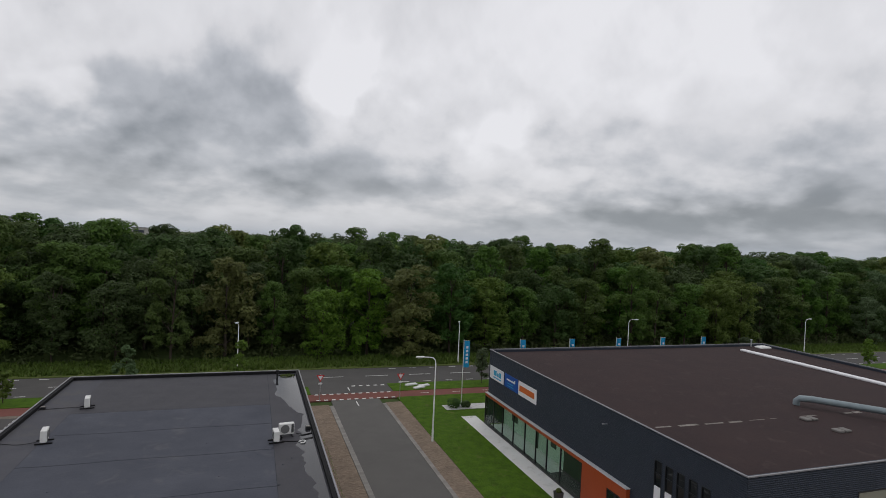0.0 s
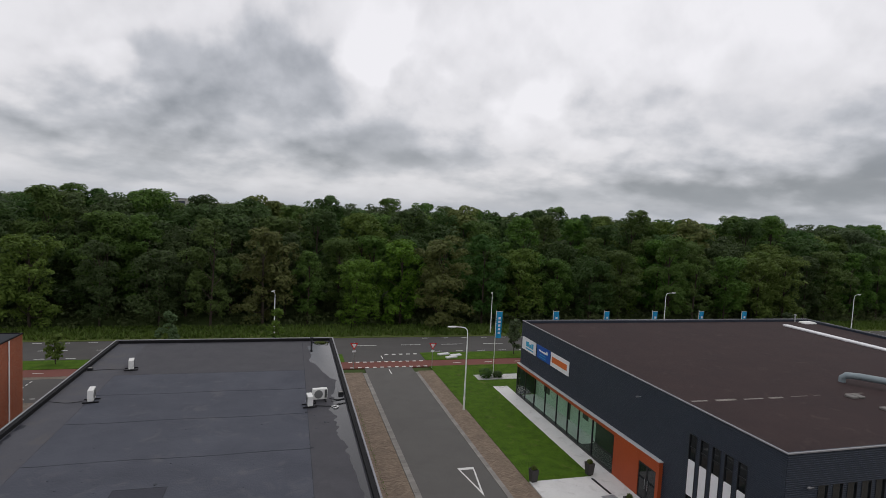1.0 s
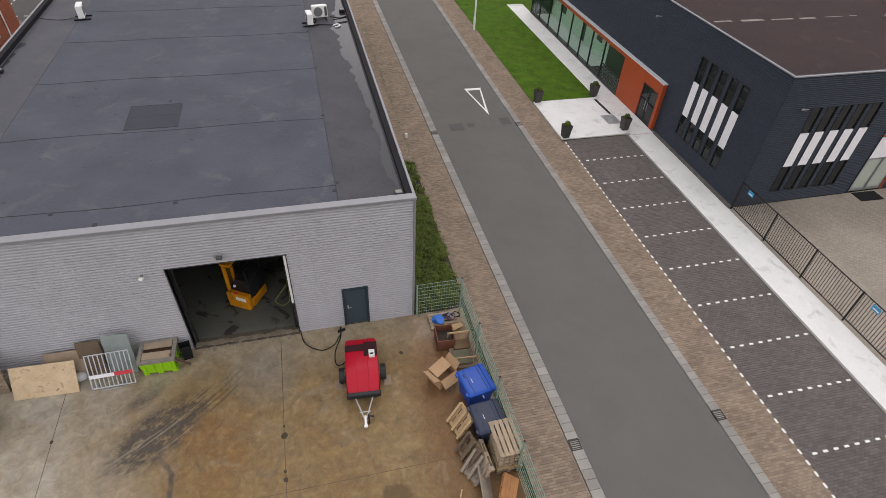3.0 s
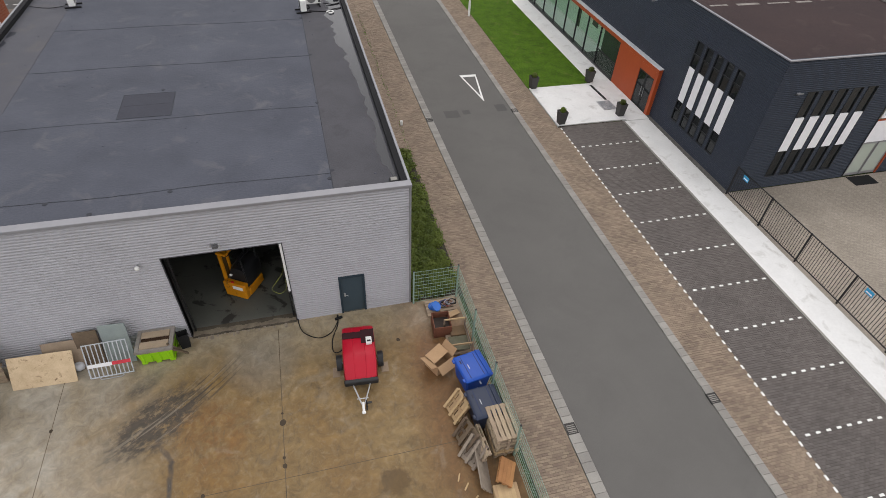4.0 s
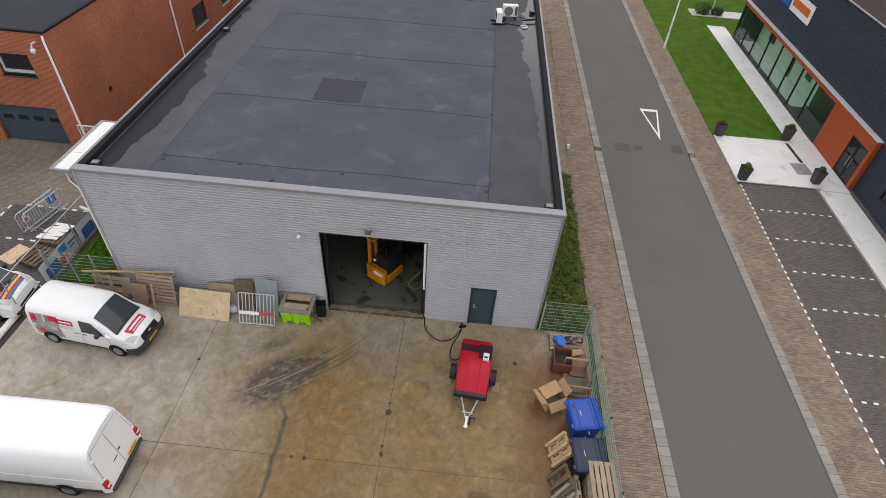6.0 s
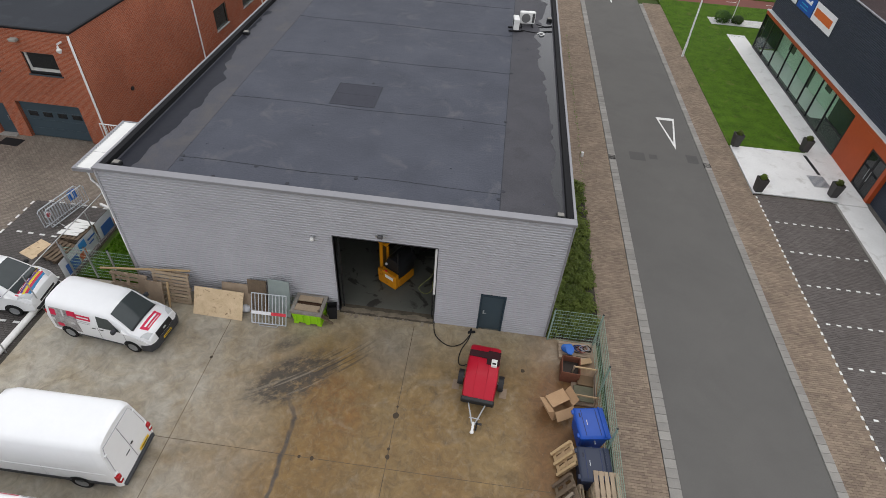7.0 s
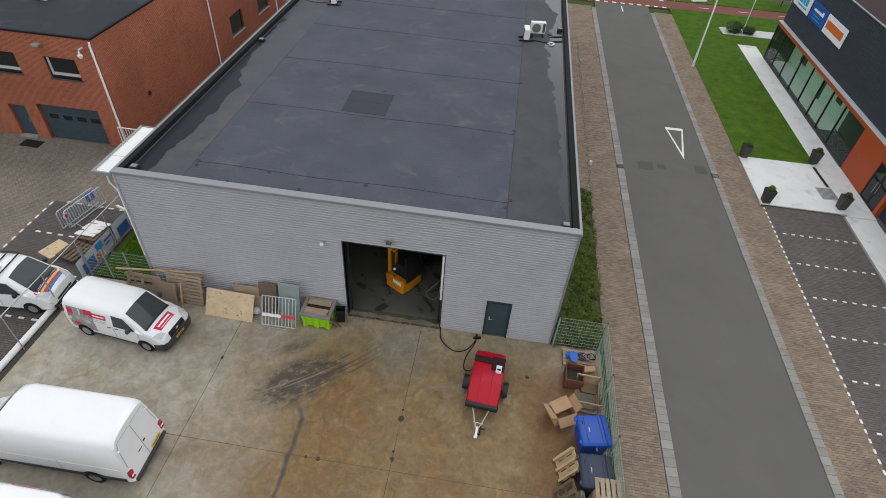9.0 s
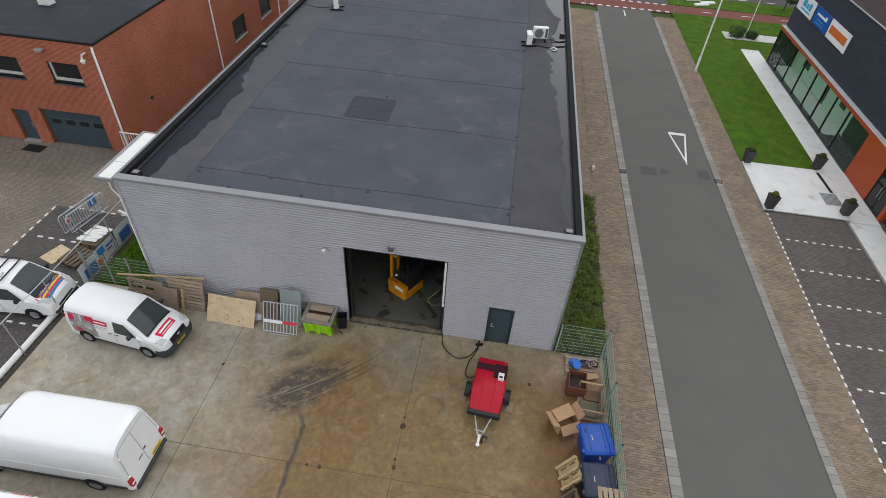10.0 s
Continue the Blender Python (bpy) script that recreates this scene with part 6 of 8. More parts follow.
def lime_crate():
    LIME, RIM = plain("lime_plastic", (0.30, 0.62, 0.012), .45), mat("grubby_rim", (0.30, 0.28, 0.25), (0.18, 0.16, 0.14), 4.0)
    s = thing("pallet_box", "lime green plastic pallet box covered with old planks", "crate", pose(-9.96, -.56, 0, 0, 0, -1))
    part("tub", Geo().loft([[(x * a, y * b, z) for x, y in ((-1, -1), (1, -1), (1, 1), (-1, 1))] for a, b, z in ((.56, .46, .12), (.62, .5, .72))]), LIME, s)
    for x in (-.5, 0, .5):
        part("runner", Geo().cbox(x - .1, -.46, 0, x + .1, .46, .13, .02), LIME, s)
    for x in (-.45, -.15, .15, .45):
        part("rib", Geo().cbox(x - .02, -.54, .2, x + .02, -.47, .7, .01), LIME, s)
    part("rim", Geo().box(-.66, -.54, .72, .66, -.42, .84).box(-.66, .42, .72, .66, .54, .84).box(-.66, -.42, .72, -.52, .42, .84).box(.52, -.42, .72, .66, .42, .84), RIM, s, "grubby grey rim")
    part("filling", Geo().box(-.53, -.43, .5, .53, .43, .74), plain("rust_dark", (0.07, 0.04, 0.025), .8), s)
    part("plank", Geo().cbox(-.5, -.40, .80, .5, -.08, .87, .01), WOOD_GREY, s, "old plank")
    part("plank", Geo().cbox(-.5, .12, .80, .5, .40, .87, .01), WOOD_GREY, s)


lime_crate()
solo("black_tub", Geo().loft([[(x * a, y * a, z) for x, y in ((-.2, -.16), (.2, -.16), (.2, .16), (-.2, .16))] for a, z in ((.8, 0), (1, .75), (.9, .75), (.75, .1))], caps=False).box(-.14, -.11, .0, .14, .11, .1), BLACK_RUBBER, "black plastic tub by the gate", "tub", m=pose(-9.05, -.4, 0, 0, 0, 12))
solo("scrap_wood", Geo().cbox(-.5, -.05, 0, .5, .05, .06, .01, pose(0, 0, .45, 0, 62, 20)).cbox(-.4, -.06, 0, .4, .06, .05, .01, pose(.12, -.08, .35, 0, 55, 35)), WOOD_DARK, "splintered brown boards leaning on the crate", "scrap wood", m=pose(-9.28, -.85, 0))


# trailer
def wheel(parent, x, y, r, w, axis="x", hub=None):
    """Wheel with tyre and rim, its axle along x or y of the parent."""
    def P(a, rad, k):
        u, v = rad * math.cos(k * math.tau / 20), rad * math.sin(k * math.tau / 20)
        return (x + a, y + u, r + v) if axis == "x" else (x + u, y + a, r + v)
    t = part("wheel", Geo().loft([[P(a, rad, k) for k in range(20)] for a, rad in ((-w * .2, r * .6), (-w / 2, r * .66), (-w / 2, r * .93), (-w * .36, r), (w * .36, r), (w / 2, r * .93), (w / 2, r * .66), (w * .2, r * .6))]), BLACK_RUBBER, parent, "black tyre", smooth=40)
    for s in (-1, 1):
        part("rim", Geo().loft([[P(s * a, rad, k) for k in range(20)] for a, rad in ((w * .42, r * .66), (w * .5, r * .62), (w * .36, r * .5), (w * .4, r * .18), (w * .46, r * .12))]), hub or STEEL, t, smooth=35)
    return t


def compressor_trailer():
    RED = mat("red_bodywork", (0.42, 0.004, 0.022), (0.36, 0.004, 0.018), 1.5, .4)
    t = thing("compressor_trailer", "red covered compressor trailer with black wheels", "trailer", pose(-2.56, -2.93, 0, 0, 0, -4.4))
    secs = ((1.28, .62, .45, .93), (1.16, .62, .42, 1.0), (.55, .63, .40, 1.06), (.0, .63, .40, 1.07), (-.30, .63, .40, 1.02), (-.50, .62, .42, .90), (-.84, .60, .46, .66), (-.90, .58, .5, .60))
    rings = []
    for y, w, zb, zt in secs:
        half = [(w * .97, zb), (w, zb + .08), (w * .98, zt - .16), (w * .93, zt - .05), (w * .8, zt), (w * .36, zt + .015), (w * .33, zt - .005), (w * .03, zt - .005)]
        rings.append([(x, y, z) for x, z in half] + [(-x, y, z) for x, z in half[::-1]])
    part("hood", Geo().loft(rings), RED, t, "glossy red moulded hood", smooth=32)
    part("rear_band", Geo().cbox(-.60, .62, 1.055, .25, .92, 1.092, .012).cbox(.1, .35, 1.06, .6, 1.0, 1.09, .012), mat("soot_black", (0.02, 0.015, 0.015), (0.05, 0.01, 0.015), 5.0, .7), t, "sooty black area round the exhaust")
    part("front_bumper", Geo().cbox(-.62, -1.04, .38, .62, -.88, .62, .03), BLACK_FRAME, t)
    part("chassis", Geo().cbox(-.5, -.9, .30, .5, 1.2, .42, .01), BLACK_FRAME, t)
    part("control_box", Geo().cbox(.28, .25, 1.05, .50, .55, 1.2, .015), WHITE_PLASTIC, t, "white box on the hood")
    part("control_screen", Geo().box(.32, .3, 1.2, .46, .38, 1.205), BLACK_FRAME, t)
    part("axle", Geo().tube([(-.75, .12, .3), (.75, .12, .3)], .035, 8), STEEL, t)
    for s in (-1, 1):
        wheel(t, s * .79, .12, .27, .16)
        part("mudguard", Geo().loft([[(s * (.67 + a), .12 + .32 * math.cos(p), .27 + .32 * math.sin(p)) for p in [math.pi * k / 10 for k in range(11)]] for a in (0, .21)], False, False), BLACK_FRAME, t, smooth=True)
        part("chock_plate", Geo().cbox(s * .92 - .14, -.3, 0, s * .92 + .14, .15, .012, .01), WOOD_GREY, t)
        part("drawbar", Geo().tube([(s * .34, -.92, .42), (s * .05, -1.86, .42)], .027, 8), STEEL, t, "galvanised drawbar arm", smooth=40)
    part("coupling", Geo().cbox(-.045, -2.16, .38, .045, -1.78, .47, .02).cbox(-.07, -2.24, .37, .07, -2.12, .46, .03), WHITE_PLASTIC, t)
    part("cross_tie", Geo().tube([(-.2, -1.62, .42), (.2, -1.62, .42)], .02, 6), STEEL, t)
    part("jockey_wheel", Geo().tube([(.12, -1.8, .55), (.12, -1.8, .12)], .025, 8).tube([(.09, -1.8, .1), (.15, -1.8, .1)], .1, 12).box(.05, -1.85, .4, .3, -1.78, .44), BLACK_FRAME, t)


compressor_trailer()
cable("air_hose", "black air hose from gate to trailer", [(-4.72, .3, .03), (-4.72, -.2, .03), (-4.55, -.75, .03), (-4.0, -1.15, .03), (-3.5, -1.0, .03), (-3.2, -.55, .04), (-3.12, -.32, .06)], .02)
cable("air_hose", "black air hose from gate to trailer", [(-3.12, -.32, .06), (-3.2, -.7, .03), (-3.45, -1.3, .03), (-3.5, -1.9, .03), (-3.3, -2.2, .25), (-3.05, -2.2, .5)], .02)
solo("hose_coupling", Geo().cbox(-.16, -.05, 0, .16, .05, .1, .02).tube([(-.05, .02, .06), (.02, .15, .08)], .04, 6), BLACK_RUBBER, "black hose coupling on the ground", "coupling", m=pose(-3.1, -.3, 0, 0, 0, 15))
cable("gate_hose", "yellow-green hose hanging in the gate", [(-4.88, .3, 3.6), (-4.95, .32, 2.6), (-5.3, .35, 2.0), (-5.5, .35, 1.65), (-5.25, .35, 1.35), (-4.97, .33, 1.6), (-4.93, .3, 2.2)], .008, plain("yellow_green_hose", (0.24, 0.27, 0.04)))
cable("gate_cable", "black cable hanging along the gate post", [(-4.82, .28, 3.9), (-4.86, .34, 2.4), (-4.8, .3, 1.0), (-4.72, .3, .03)], .022)


def reach_truck():
    YEL = mat("yellow_lacquer", (0.62, 0.25, 0.008), (0.52, 0.20, 0.006), 2.0, .4, stain=((0.10, 0.06, 0.02), 4.0, .62, .72))
    f = thing("forklift_truck", "yellow and black reach truck parked inside the gate", "forklift", pose(-7.15, 1.72, .02, 0, 0, -31))
    part("chassis", Geo().cbox(-.52, 0, .08, .52, .28, .88, .05), YEL, f)
    part("rear_cover", Geo().cbox(-.50, -.02, .45, .50, .05, .92, .03), YEL, f)
    part("side_skirt", Geo().cbox(.42, .28, .08, .54, 1.3, .52, .04), YEL, f)
    part("side_skirt", Geo().cbox(-.54, .28, .08, -.42, 1.3, .52, .04), YEL, f)
    part("body", Geo().cbox(-.42, .28, .06, .42, 1.35, .62, .05), BLACK_FRAME, f)
    part("name_plate", Geo().cbox(-.05, -.035, .62, .42, -.02, .80, .004), WHITE_PANEL, f)
    part("engine_cover", Geo().loft([[(cx + sx * a * .44, .30 + yy, z) for sx, yy in ((-.8, 0), (.8, 0), (1, .2), (1, .95), (.8, 1.15), (-.8, 1.15), (-1, .95), (-1, .2))] for a, cx, z in ((1.0, .06, .55), (1.06, .06, .9), (1.0, .08, 1.2), (.82, .1, 1.42), (.5, .1, 1.5))]), BLACK_FRAME, f, "rounded black operator cabin", smooth=50)
    part("seat", Geo().cbox(-.05, 1.25, .7, .42, 1.45, .85, .06).cbox(-.05, 1.42, .8, .42, 1.52, 1.4, .05), plain("seat_black", (0.03, 0.03, 0.03), .6), f)
    part("steering_wheel", Geo().tube([(.1 + .14 * math.cos(a * math.tau / 12), .62 + .14 * math.sin(a * math.tau / 12), 1.52) for a in range(13)], .015, 6), BLACK_RUBBER, f)
    part("work_light", Geo().cbox(-.30, .22, 1.02, -.18, .36, 1.14, .04), WHITE_PANEL, f)
    part("rear_light", Geo().cbox(-.12, .0, .9, .02, .08, .98, .02), plain("lamp_red", (0.6, 0.02, 0.03)), f)
    for y in (.15, .55):
        part("mast_column", Geo().cbox(-.54, y, .5, -.40, y + .12, 2.35, .02), YEL, f)
    part("mast_plate", Geo().cbox(-.53, .27, .9, -.47, .55, 2.3, .01), mat("mast_dark", (0.10, 0.06, 0.02)), f)
    part("mast_head", Geo().cbox(-.55, .1, 2.3, -.1, .72, 2.4, .02), YEL, f)
    for x, y in ((.46, .3), (.46, 1.25), (-.2, 1.3)):
        part("guard_post", Geo().tube([(x, y, .6), (x * .9, y, 2.1)], .03, 8), BLACK_FRAME, f)
    for i in range(5):
        part("guard_bar", Geo().tube([(-.4 + .2 * i, .3, 2.12), (-.4 + .2 * i, 1.3, 2.12)], .018, 6), BLACK_FRAME, f)
    for x, y in ((-.4, 1.0), (.4, 1.0), (0, .4)):
        wheel(f, x, y, .16, .12)


reach_truck()

# scrap, bins and pallets by the east fence
def bin_container(m, material, label):
    b = thing("waste_container", label, "waste container", m, group="waste containers")
    part("tub", Geo().loft([[(x * a, y * c, z) for x, y in ((-1, -.9), (-.9, -1), (.9, -1), (1, -.9), (1, .9), (.9, 1), (-.9, 1), (-1, .9))] for a, c, z in ((.48, .42, .16), (.55, .50, .95), (.60, .54, .97), (.60, .54, 1.03))]), material, b, smooth=30)
    lid = part("lid", Geo().loft([[(x * a, y * c + o, z) for x, y in ((-1, -.93), (-.95, -1), (.95, -1), (1, -.93), (1, .93), (.95, 1), (-.95, 1), (-1, .93))] for a, c, o, z in ((.60, .55, 0, 1.03), (.60, .55, 0, 1.08), (.56, .51, 0, 1.12), (.50, .45, 0, 1.135))]), material, b, "flat ribbed lid", smooth=30)
    part("hinge_bar", Geo().tube([(-.58, .36, 1.14), (.58, .36, 1.14)], .028, 8), material, lid)
    for x in (-.45, .45):
        part("grip", Geo().cbox(x - .08, -.62, 1.02, x + .08, -.52, 1.09, .02), material, lid)
    part("lid_label", Geo().box(-.10, -.19, 1.136, .10, -.165, 1.140), plain("label_grey", (0.40, 0.42, 0.46)), lid)
    # raised dark strips and patch put the shade of grooves and a recess in colour
    for y in (-.30, .22):
        part("lid_groove", Geo().cbox(-.50, y - .012, 1.132, .50, y + .012, 1.139, .003), plain("groove_shade_blue", (0.006, 0.018, 0.075)), lid)
    part("recess", Geo().box(-.36, -.40, 1.136, -.2, -.35, 1.139), plain("recess_shade", (0.01, 0.012, 0.03)), lid)
    for s in (-1, 1):
        part("trunnion", Geo().tube([(s * .58, 0, .9), (s * .70, 0, .9)], .03, 8), STEEL, b)
        for y in (-.32, .32):
            part("caster", Geo().tube([(s * .38 - .03, y, .08), (s * .38 + .03, y, .08)], .08, 12), BLACK_RUBBER, b, smooth=40)
            part("caster_fork", Geo().box(s * .38 - .05, y - .03, .08, s * .38 + .05, y + .03, .17), STEEL, b)


bin_container(pose(1.40, -4.50, 0, 0, 0, -80), plain("bright_blue_plastic", (0.007, 0.062, 0.34), .4), "bright blue plastic waste container with closed lid")
bin_container(pose(1.40, -6.02, 0, 0, 0, -86), plain("navy_plastic", (0.020, 0.028, 0.055), .45), "dark navy plastic waste container with closed lid")


def carton():
    CARD = mat("cardboard", (0.40, 0.26, 0.15), (0.33, 0.21, 0.12), 3.0, .85, fine=20)
    b = thing("cardboard_box", "open brown cardboard box with loose flaps", "box", pose(.42, -3.45, 0, 0, 0, 28))
    t = .012
    for n, (x0, y0, x1, y1) in {"a": (-.4, -.35, .4, -.35 + t), "b": (-.4, .35 - t, .4, .35), "c": (-.4, -.35 + t, -.4 + t, .35 - t), "d": (.4 - t, -.35 + t, .4, .35 - t)}.items():
        part("side", Geo().box(x0, y0, 0, x1, y1, .55), CARD, b)
    part("bottom", Geo().box(-.4 + t, -.35 + t, 0, .4 - t, .35 - t, t), CARD, b)
    part("flap", Geo().cbox(-.4, -.36, -.006, .4, 0, .006, .003, pose(0, -.35, .555, 38, 0, 0)), CARD, b)
    part("flap", Geo().cbox(-.4, 0, -.006, .4, .5, .006, .003, pose(0, -.12, .60, 8, 0, 6)), CARD, b)
    part("flap", Geo().cbox(-.34, -.33, -.006, 0, .33, .006, .003, pose(-.4, 0, .555, 0, 30, 0)), CARD, b)
    part("flap", Geo().cbox(0, -.33, -.006, .34, .33, .006, .003, pose(.4, 0, .555, 0, -55, 0)), CARD, b)


carton()
pallet(pose(1.2, -.66, 0, 0, 0, -1), WOOD_GREY, "weathered pallet carrying blue scrap and cables", 1.3, .85)
g = Geo()
rng = random.Random(4)
for k in range(5):
    rings = [[((.16 + .03 * rng.random()) * s * math.cos(a * math.tau / 12) + .03 * k, (.2 + .02 * k) * s * math.sin(a * math.tau / 12) - .05 * k, z + .05 * k) for a in range(12)] for s, z in ((1, 0), (1, .05))]
    g.loft(rings)
solo("blue_hose_coil", g, plain("sky_blue_plastic", (0.012, 0.12, 0.48), .4), "bright blue coiled plastic sheet on the pallet", "scrap", smooth=35, m=pose(.84, -.6, .15))
for k in range(5):
    c = (1.25 + .12 * k, -.62 + .06 * (k % 2), .18)
    rng2 = random.Random(k)
    cable("scrap_cable", "tangled dark cable on the scrap pallet", [(c[0] + .2 * math.cos(a * 1.3 + k) * rng2.uniform(.6, 1.2), c[1] + .18 * math.sin(a * 1.3 + k) * rng2.uniform(.6, 1.2), c[2] + .03 * a / 3 + .02 * k) for a in range(8)], .018, (CABLE, plain("blue_cable", (0.05, 0.07, 0.20)), plain("red_grey_cable", (0.20, 0.06, 0.05)), plain("grey_cable", (0.3, 0.3, 0.33)), CABLE)[k], 4)


def rust_box():
    RUST = mat("rusty_brown_steel", (0.19, 0.075, 0.045), (0.11, 0.05, 0.035), 3.0, .75, fine=20)
    b = thing("steel_box", "open rusty brown steel box", "box", pose(.93, -1.75, 0, 0, 0, -4) @ pose(0, 0, 0, 0, 0, 90))
    for x0, y0, x1, y1 in ((-.42, -.36, .42, -.33), (-.42, .33, .42, .36), (-.42, -.33, -.39, .33), (.39, -.33, .42, .33)):
        part("side", Geo().box(x0, y0, .06, x1, y1, .62), RUST, b)
    part("bottom", Geo().box(-.39, -.33, .06, .39, .33, .3), plain("grime", (0.05, 0.04, 0.035), .8), b)
    for x in (-.36, .36):
        part("runner", Geo().box(x - .05, -.36, 0, x + .05, .36, .06), RUST, b)


rust_box()


def crate_frame(x, y, w, d, h, turn, label):
    b = thing("wood_crate", label, "crate", pose(x, y, 0, 0, 0, turn))
    part("base", Geo().cbox(-w / 2, -d / 2, .02, w / 2, d / 2, .12, .01), WOOD_GREY, b)
    for sx in (-1, 1):
        for sy in (-1, 1):
            part("post", Geo().cbox(sx * w / 2 - .03, sy * d / 2 - .03, 0, sx * w / 2 + .03, sy * d / 2 + .03, h, .006), WOOD_GREY, b)
    for sy in (-1, 1):
        part("rail", Geo().cbox(-w / 2 + .03, sy * d / 2 - .02, h - .08, w / 2 - .03, sy * d / 2 + .02, h, .005), WOOD_PALE, b)
    part("liner", Geo().cbox(-w / 2 + .2, .12, .12, w / 2 - .06, d / 2 - .05, .30, .01), mat("brown_liner", (0.16, 0.10, 0.05), (0.10, 0.07, 0.045), 3.0), b, "rusty brown board")
    part("mossy_board", Geo().cbox(-w / 2 + .06, -d / 2 + .05, .22, w / 2 - .06, .10, .26, .01), mat("mossy_board", (0.13, 0.12, 0.085), (0.085, 0.085, 0.055), 4.0), b, "greenish weathered board")
    part("side_board", Geo().cbox(w / 2 - .05, -d / 2 + .03, .3, w / 2 - .03, d / 2 - .03, .52, .004), WOOD_OLD, b)


crate_frame(1.43, -2.52, .88, 1.28, .72, -3, "open wooden crate frame with brown and mossy boards")
solo("board_offcut", Geo().cbox(-.25, -.12, 0, .25, .12, .05, .01), WOOD_PALE, "pale wooden offcut on the crate", "offcut", m=pose(1.62, -1.15, .14, 4, 0, 20))
pallet(pose(.58, -5.62, .44, 0, -58, 14) @ pose(0, 0, .144, 180, 0, 0), WOOD_PALE, "new pale pallet leaning on the container", .98, .85)
for i in range(8):
    pallet(pose(1.74 + .02 * math.sin(i * 2.3), -6.95 + .03 * math.cos(i * 1.7), .146 * i, 0, 0, 90 + 1.5 * math.sin(i * 1.9)), WOOD_GREY if i != 2 else WOOD_PALE, "weathered pallet in a stack by the fence", 1.32, .84, group="pallet stack")
pallet(pose(.58, -6.78, .44, 0, -62, 16) @ pose(0, 0, .144, 180, 0, 0), WOOD_DARK, "dark pallet tipped on other pallets", .95, .85, 4)
pallet(pose(.66, -7.35, .36, 0, -50, 30) @ pose(0, 0, .144, 180, 0, 0), WOOD_OLD, "weathered pallet leaning askew on others", .95, .75)
pallet(pose(.92, -7.2, .38, 0, -66, 4) @ pose(0, 0, 0, 0, 0, 90), WOOD_GREY, "weathered pallet stood on its edge", 1.15, .8)
panel_of("slatted_board", "grey slatted wooden board leaning on pallets", "board", 1.95, .66, .05, WOOD_OLD, pose(1.02, -7.75, .0, 0, 0, 0) @ pose(0, 0, .02, 90, 0, 83) @ pose(0, 0, 0, -38, 0, 0), (.08, .24, .42))
pallet(pose(1.28, -9.2, .0, 0, 0, 84), WOOD_PALE, "pale pallet lying by the fence", 1.2, .8, 7)
pallet(pose(1.28, -9.2, .146, 0, 0, 86), WOOD_PALE, "pale pallet lying by the fence", 1.2, .8, 7)
pallet(pose(1.42, -8.3, .38, 24, 0, 62), WOOD_RED, "small orange-brown pallet tipped on others", .85, .55, 4)
for k, (x, y, a) in enumerate(((.15, -8.3, 50), (.32, -8.75, 35), (-.02, -7.95, 65))):
    solo("wood_splinter", Geo().cbox(-.14, -.025, 0, .14, .025, .03, .005), WOOD_PALE, "short wooden splinter on the wet slab", "offcut", m=pose(x, y, 0, 0, 0, a), group="wood splinters")


# ---- fences ----
MESH_GREEN = mat("green_coated_wire", (0.27, 0.36, 0.30), (0.17, 0.26, 0.20), 3.0, .5, .2)
POST_GREEN = mat("green_grey_post", (0.30, 0.40, 0.35), (0.22, 0.32, 0.27), 3.0, .5, .3)


def mesh_fence(name, label, pts, h, wire_m, post_m, span=2.5, step=.2, upright=.1):
    """Double-wire panel fence along a line of corners."""
    f = thing(name, label, "fence")
    for (x0, y0), (x1, y1) in zip(pts, pts[1:]):
        d = math.hypot(x1 - x0, y1 - y0)
        n = max(1, round(d / span))
        for i in range(n + 1):
            if i == n and (x1, y1) != pts[-1]:
                continue
            p = Vector((x0, y0, 0)).lerp(Vector((x1, y1, 0)), i / n)
            post = part("post", Geo().cbox(p.x - .03, p.y - .03, 0, p.x + .03, p.y + .03, h + .05, .006), post_m, f)
            part("post_cap", Geo().cbox(p.x - .035, p.y - .035, h + .05, p.x + .035, p.y + .035, h + .075, .006), BLACK_FRAME, post)
        for i in range(n):
            a, b = Vector((x0, y0, 0)).lerp(Vector((x1, y1, 0)), i / n), Vector((x0, y0, 0)).lerp(Vector((x1, y1, 0)), (i + 1) / n)
            g = Geo()
            z = .08
            while z < h + .01:
                for e in (-.008, .008):
                    g.tube([(a.x + e, a.y + e, z), (b.x + e, b.y + e, z)], .0055, 4, caps=False)
                z += step
            k = int((b - a).length / upright)
            for j in range(1, k):
                p = a.lerp(b, j / k)
                g.tube([(p.x, p.y, .06), (p.x, p.y, h)], .0035, 4, caps=False)
            tagged(part("wire_panel", g, wire_m, f), kind="stuff")
    return f


mesh_fence("mesh_fence", "green wire mesh fence round the yard", [(.12, -.12), (2.02, -.12), (2.02, -12.6)], 1.88, MESH_GREEN, POST_GREEN, 2.5)
mesh_fence("mesh_fence", "green wire mesh fence beside the grey hall", [(-17.75, .08), (-20.85, .08)], 1.75, MESH_GREEN, STEEL, 1.05)


